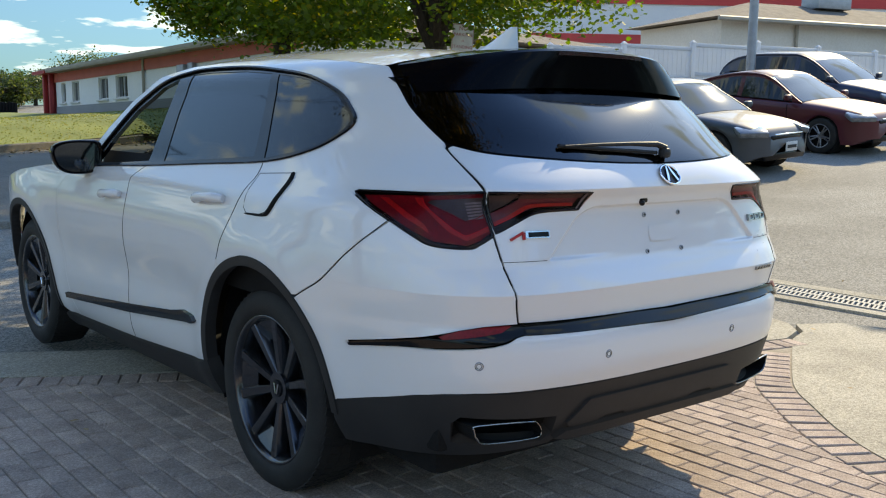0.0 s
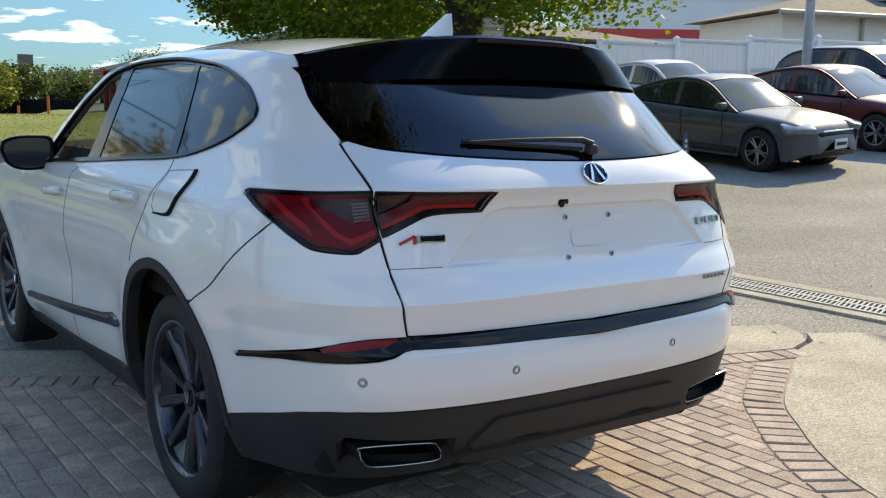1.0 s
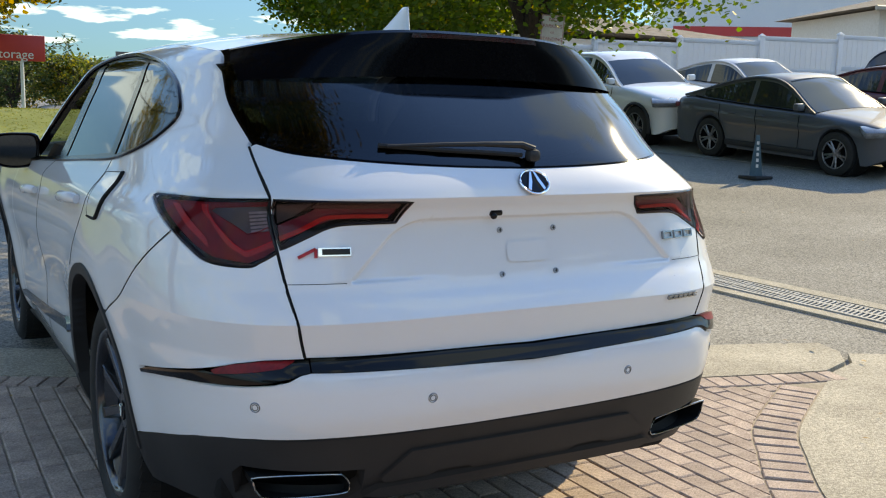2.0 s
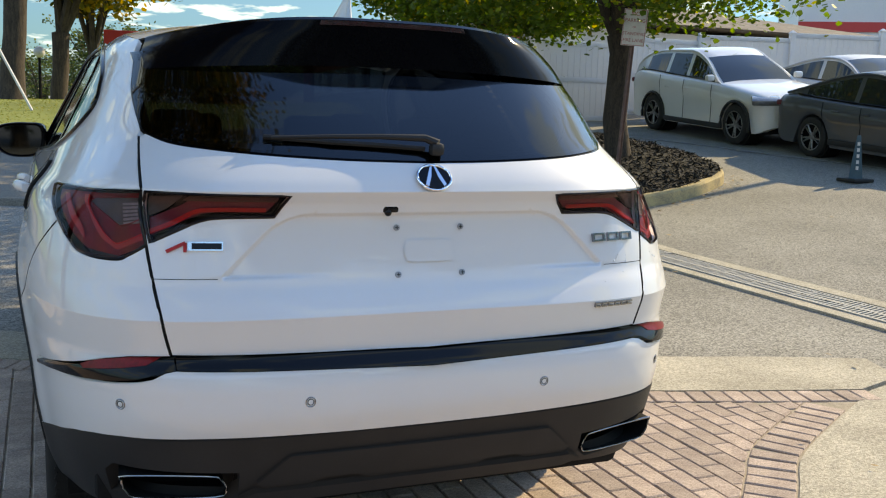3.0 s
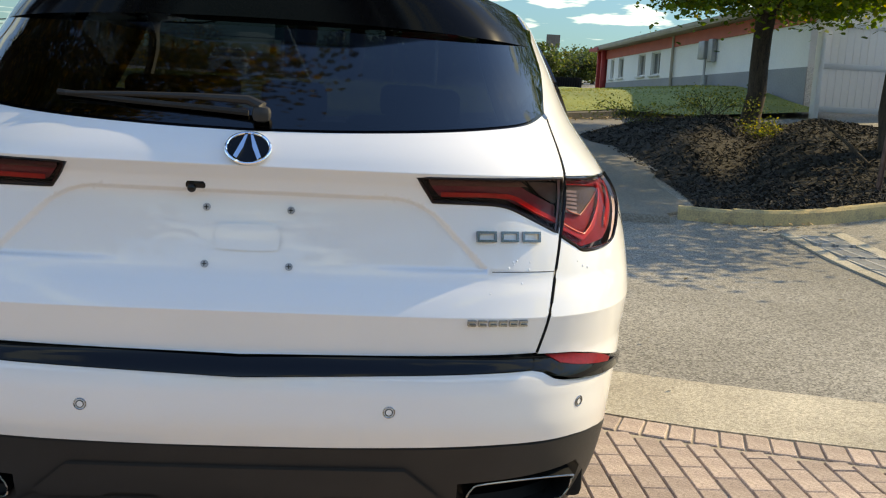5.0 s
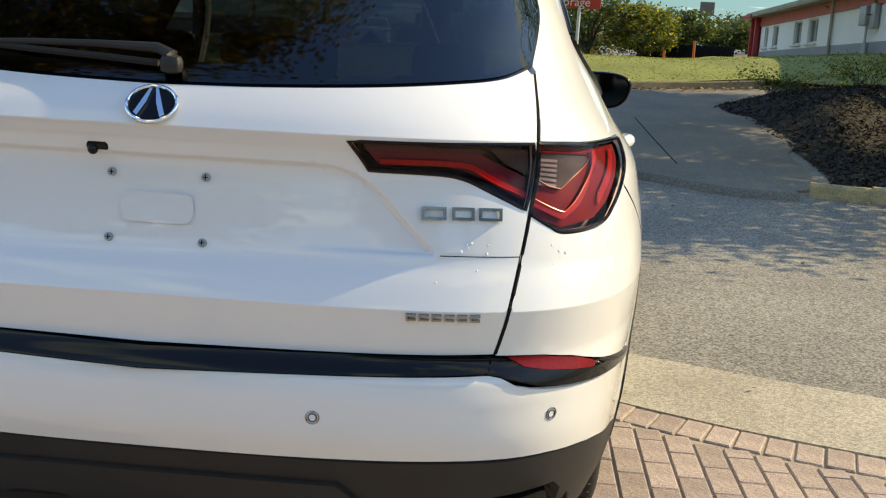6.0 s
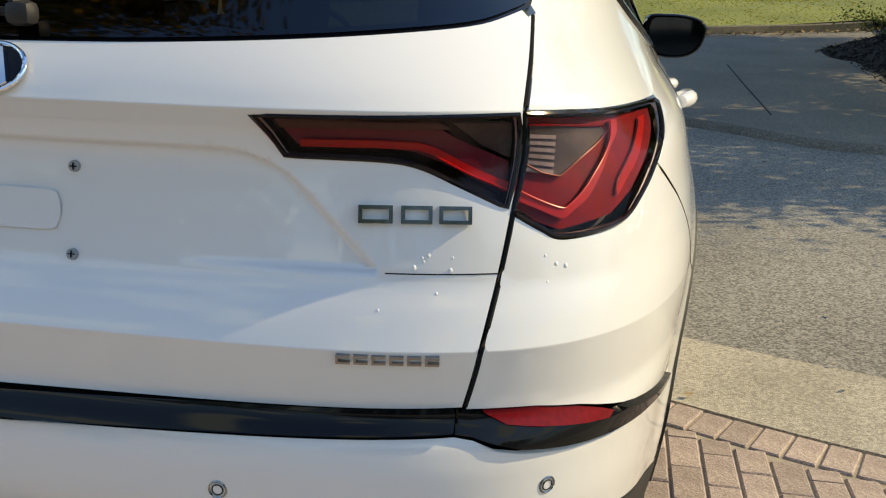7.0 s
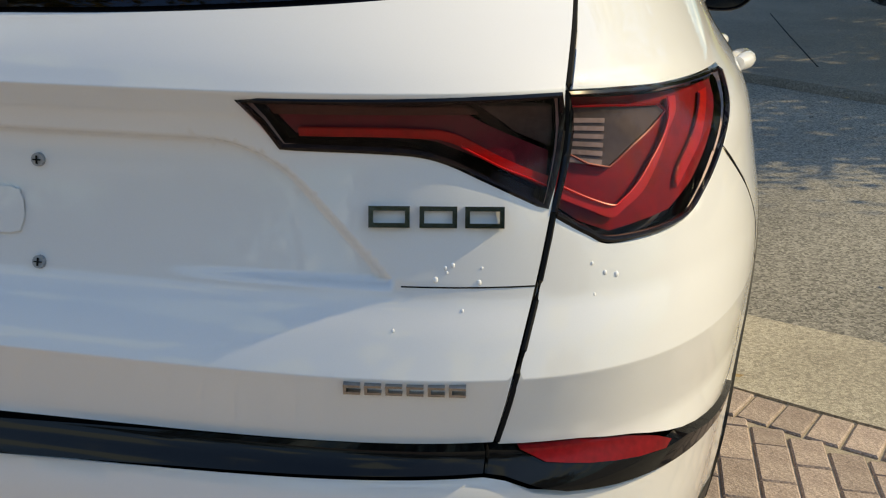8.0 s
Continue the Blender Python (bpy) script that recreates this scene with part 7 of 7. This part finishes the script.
# red sign on a white post past the lawn
rs = tagged(new("roadside_sign"), "red roadside sign with white lettering on a white post", "sign")
bm = bmesh.new()
box(bm, (2.05, 33.3, 3.15), (2.0, .1, .85), .02)
rb = part("panel", bm, SHOP_RED, rs)
text_mesh("Storage", .42, Matrix.Translation((2.05, 33.24, 2.93)) @ Matrix.Rotation(radians(90), 4, "X"), WHITE_PLATE, rb)
bm = bmesh.new()
tube(bm, (2.32, 33.3, -.2), (2.32, 33.3, 2.8), .06, .06, 10)
part("post", bm, VINYL, rs)
# blue street-name plates
BLUE = surface("sign_blue", (.02, .08, .35), (.03, .11, .42), rough=.4, scale=4)
bs = tagged(new("street_name_sign"), "two blue street-name plates with white bars", "sign")
for k, zz in enumerate((3.22, 2.92)):
    bm = bmesh.new()
    box(bm, (-7.55, 26.9, zz), (1.25, .03, .26), .01)
    pl = part("plate", bm, BLUE, bs)
    bm = bmesh.new()
    for j in range(7):
        box(bm, (-8.0 + j * .145, 26.875, zz), (.10, .01, .12))
    part("letter_bars", bm, WHITE_PLATE, pl, smooth=False)
bm = bmesh.new()
tube(bm, (-7.5, 27.0, -.8), (-7.5, 27.0, 3.4), .045, .045, 8)
part("post", bm, GALV, bs)
# billboard far off
bm = bmesh.new()
box(bm, (13.2, 71, 4.6), (1.0, .2, .95)); tube(bm, (13.2, 71, -1), (13.2, 71, 4.2), .12, .12, 8)
tagged(part("billboard", bm, WOODP, smooth=False), "small weathered brown billboard on a post far off", "billboard")
# cars on the main road
parked_car("sedan", "white sedan on the main road", -6.6, 44, 5, WHITE_PAINT, SILVER, False, (4.6, 1.8, 1.45, 2.7))
parked_car("sedan", "red sedan on the main road", 1.2, 52, 80, RED_PAINT, SILVER, False, (4.6, 1.8, 1.45, 2.7)).location.z = road_z(1.2, 52) - .02
parked_car("sedan", "dark sedan on the main road", 2.9, 47, 85, NAVY_PAINT, SILVER, False, (4.6, 1.8, 1.45, 2.7)).location.z = road_z(2.9, 47) - .02
ORANGE = surface("orange_plastic", (.6, .12, .02), (.7, .16, .03), rough=.5, scale=6)
for xx, yy in ((4.3, 38), (6.1, 38.6), (7.4, 39.4)):
    zz = road_z(xx, yy)
    bm = bmesh.new()
    tube(bm, (xx, yy, zz - .03), (xx, yy, zz + 1.0), .06, .05, 8)
    box(bm, (xx, yy, zz), (.3, .3, .05))
    tagged(part("delineator_post", bm, ORANGE), "orange delineator post on the verge", "post", "delineators")

# ---- behind the camera: closes the place for reflections ----
# known only from its reflection; crown enlarged to hold sky light off the bricks
tree("street_tree", -5.3, 3.2, 0, .22, 3.2, (6.3, 3.5, 2.3), 60000, .09, BRONZE, "street tree with brown-gold leaves beside the apron", 51, lean=(.15, .1), side=(1.2, -.6))
# unseen trees, added only for what the car's glass and trim reflect
for i, (tx, ty, hh) in enumerate(((-14, -15, 6.0), (-8, -18, 6.5), (3, -20, 7.0), (9, -17, 6.0), (15, -13, 5.5))):
    tree("unseen_tree", tx, ty, 0, .2, hh * .3, (hh * .55, 4.2, hh * .5), 4200, .34, DEEP, "unseen dark green tree added behind the apron for reflections", 60 + i, limbs=6)

# ---- brick paving, laid in running bond along the apron ----
FIELD_EDGE = flatline([(2.85, 1.18), (2.4, .93), (1.85, .56), (1.55, .27), (1.30, -.05), (1.08, -.33), (.9, -.7), (.78, -1.3), (.82, -2.2), (1.2, -3.5)], 5)
joint = sheet("brick_paving", STRIP_IN + PATCH + [(1.5, -6), (-9, -6)], JOINT, .002, .4, label="red-brown brick paving in running bond", category="paving")
def paver_mesh(w, l, h=.03):
    me = bpy.data.meshes.new("brick")
    b = .005
    v = [(-w, -l, -h), (w, -l, -h), (w, l, -h), (-w, l, -h), (-w, -l, -b), (w, -l, -b), (w, l, -b), (-w, l, -b), (-w + b, -l + b, 0), (w - b, -l + b, 0), (w - b, l - b, 0), (-w + b, l - b, 0)]
    f = [(8, 9, 10, 11)] + [(i, (i + 1) % 4, 4 + (i + 1) % 4, 4 + i) for i in range(4)] + [(4 + i, 4 + (i + 1) % 4, 8 + (i + 1) % 4, 8 + i) for i in range(4)]
    me.from_pydata(v, [], f)
    me.materials.append(BRICK)
    return me


BW, BL = .099, .198
pav = paver_mesh(BW / 2 - .0030, BL / 2 - .0022)
strip_a = np.array(STRIP_IN)
def strip_y(x):
    return np.interp(x, strip_a[:, 0], strip_a[:, 1])
edge_a = np.array(FIELD_EDGE)[::-1]
def edge_x(y):
    return np.interp(y, edge_a[:, 1], edge_a[:, 0]) if y < 1.18 else 2.85
pad_edge = np.array(dense(PATCH, .03))
pad_run = np.diff(pad_edge, axis=0, append=2 * pad_edge[-1:] - pad_edge[-2:-1])
pad_out = np.stack([pad_run[:, 1], -pad_run[:, 0]], 1) / np.linalg.norm(pad_run, axis=1)[:, None]
BORDER = .206
def cut_to_border(loop):
    """Cuts a brick's outline along the outer side of the curved border course."""
    centre = np.mean(loop, axis=0)
    k = int(np.argmin(np.hypot(*(pad_edge - centre).T)))
    if np.hypot(*(pad_edge[k] - centre)) > .45:
        return loop, False
    e, n = pad_edge[k], pad_out[k]
    d = [float(np.dot(np.array(p) - e, n)) - BORDER for p in loop]
    if min(d) >= 0:
        return loop, False
    out = []
    for a in range(len(loop)):
        b = (a + 1) % len(loop)
        if d[a] >= 0:
            out.append(loop[a])
        if (d[a] >= 0) != (d[b] >= 0):
            u = d[a] / (d[a] - d[b])
            out.append((loop[a][0] + u * (loop[b][0] - loop[a][0]), loop[a][1] + u * (loop[b][1] - loop[a][1])))
    return out, True


near, rest_v, rest_f = [], [], []
local = [tuple(v.co) for v in pav.vertices]
polys = [tuple(p.vertices) for p in pav.polygons]
rb_ = random.Random(9)
def lay(cx, cy, rz, sl=1.0, sw=1.0):
    dz, tx, ty = rb_.uniform(-.002, .002), rb_.uniform(-.008, .008), rb_.uniform(-.006, .006)
    m = Matrix.Translation((cx, cy, .010 + dz)) @ Euler((tx, ty, rz)).to_matrix().to_4x4() @ Matrix.Diagonal((sw, sl, 1, 1))
    if len(near) < 300 and .25 < cx < 2.6 and -.35 < cy < 2.0 and not (cx < .9 and cy > 1.0):
        ob = new("brick", pav)
        ob.parent = joint
        ob.matrix_world = m
        near.append(ob)
    else:
        k = len(rest_v)
        rest_v.extend(m @ Vector(c) for c in local)
        rest_f.extend(tuple(k + i for i in p) for p in polys)
for i in range(-66, 30):
    cx = i * BW + .0265
    for j in range(-24, 36):
        cy = j * BL + .12 + (BL / 2 if i % 2 else 0)
        top_lim = min(strip_y(cx - .05), strip_y(cx + .05)) - .19
        y0, y1 = cy - BL / 2, min(cy + BL / 2, top_lim)
        if y1 - y0 < .04 or cx + BW / 2 > edge_x(y1) + .25:
            continue
        g = .0026
        loop = [(cx - BW / 2 + g, y0 + g), (cx + BW / 2 - g, y0 + g), (cx + BW / 2 - g, y1 - g), (cx - BW / 2 + g, y1 - g)]
        loop, cut = cut_to_border(loop) if cx >= .2 else (loop, False)
        if not cut:
            lay(cx, (y0 + y1) / 2, 0, (y1 - y0) / BL)
        elif len(loop) > 2 and abs(sum(a[0] * b[1] - b[0] * a[1] for a, b in zip(loop, loop[1:] + loop[:1]))) > .0012:
            # a brick sawn to fit the border: top with a narrow worn edge
            k, n = len(rest_v), len(loop)
            c = Vector((sum(p[0] for p in loop) / n, sum(p[1] for p in loop) / n, 0))
            for z, t in ((-.02, 1), (.006, 1), (.010, .94)):
                rest_v.extend(Vector((c.x + (p[0] - c.x) * t, c.y + (p[1] - c.y) * t, z)) for p in loop)
            for r in (0, n):
                rest_f.extend((k + r + q, k + r + (q + 1) % n, k + r + n + (q + 1) % n, k + r + n + q) for q in range(n))
            rest_f.append(tuple(k + 2 * n + q for q in range(n)))
def soldier(line, offset, ln, sw=1.0):
    acc = 0
    for a, b in zip(line, line[1:]):
        d = Vector((b[0] - a[0], b[1] - a[1], 0))
        seg = d.length
        d.normalize()
        while acc < seg:
            p = Vector((*a, 0)) + d * acc
            nn = Vector((d.y, -d.x, 0))
            c = p + nn * offset
            if line is STRIP_IN or c.y < strip_y(c.x) - .27:
                lay(c.x, c.y, math.atan2(d.y, d.x), ln / BL, sw)
            acc += BW * (1.0 if sw == 1 else 1.02)
        acc -= seg
soldier(STRIP_IN, .095, .172)
soldier(PATCH, .105, BL * .97, .93)
tagged(mesh_part("laid_bricks", rest_v, rest_f, BRICK, joint, smooth=False), kind="stuff")
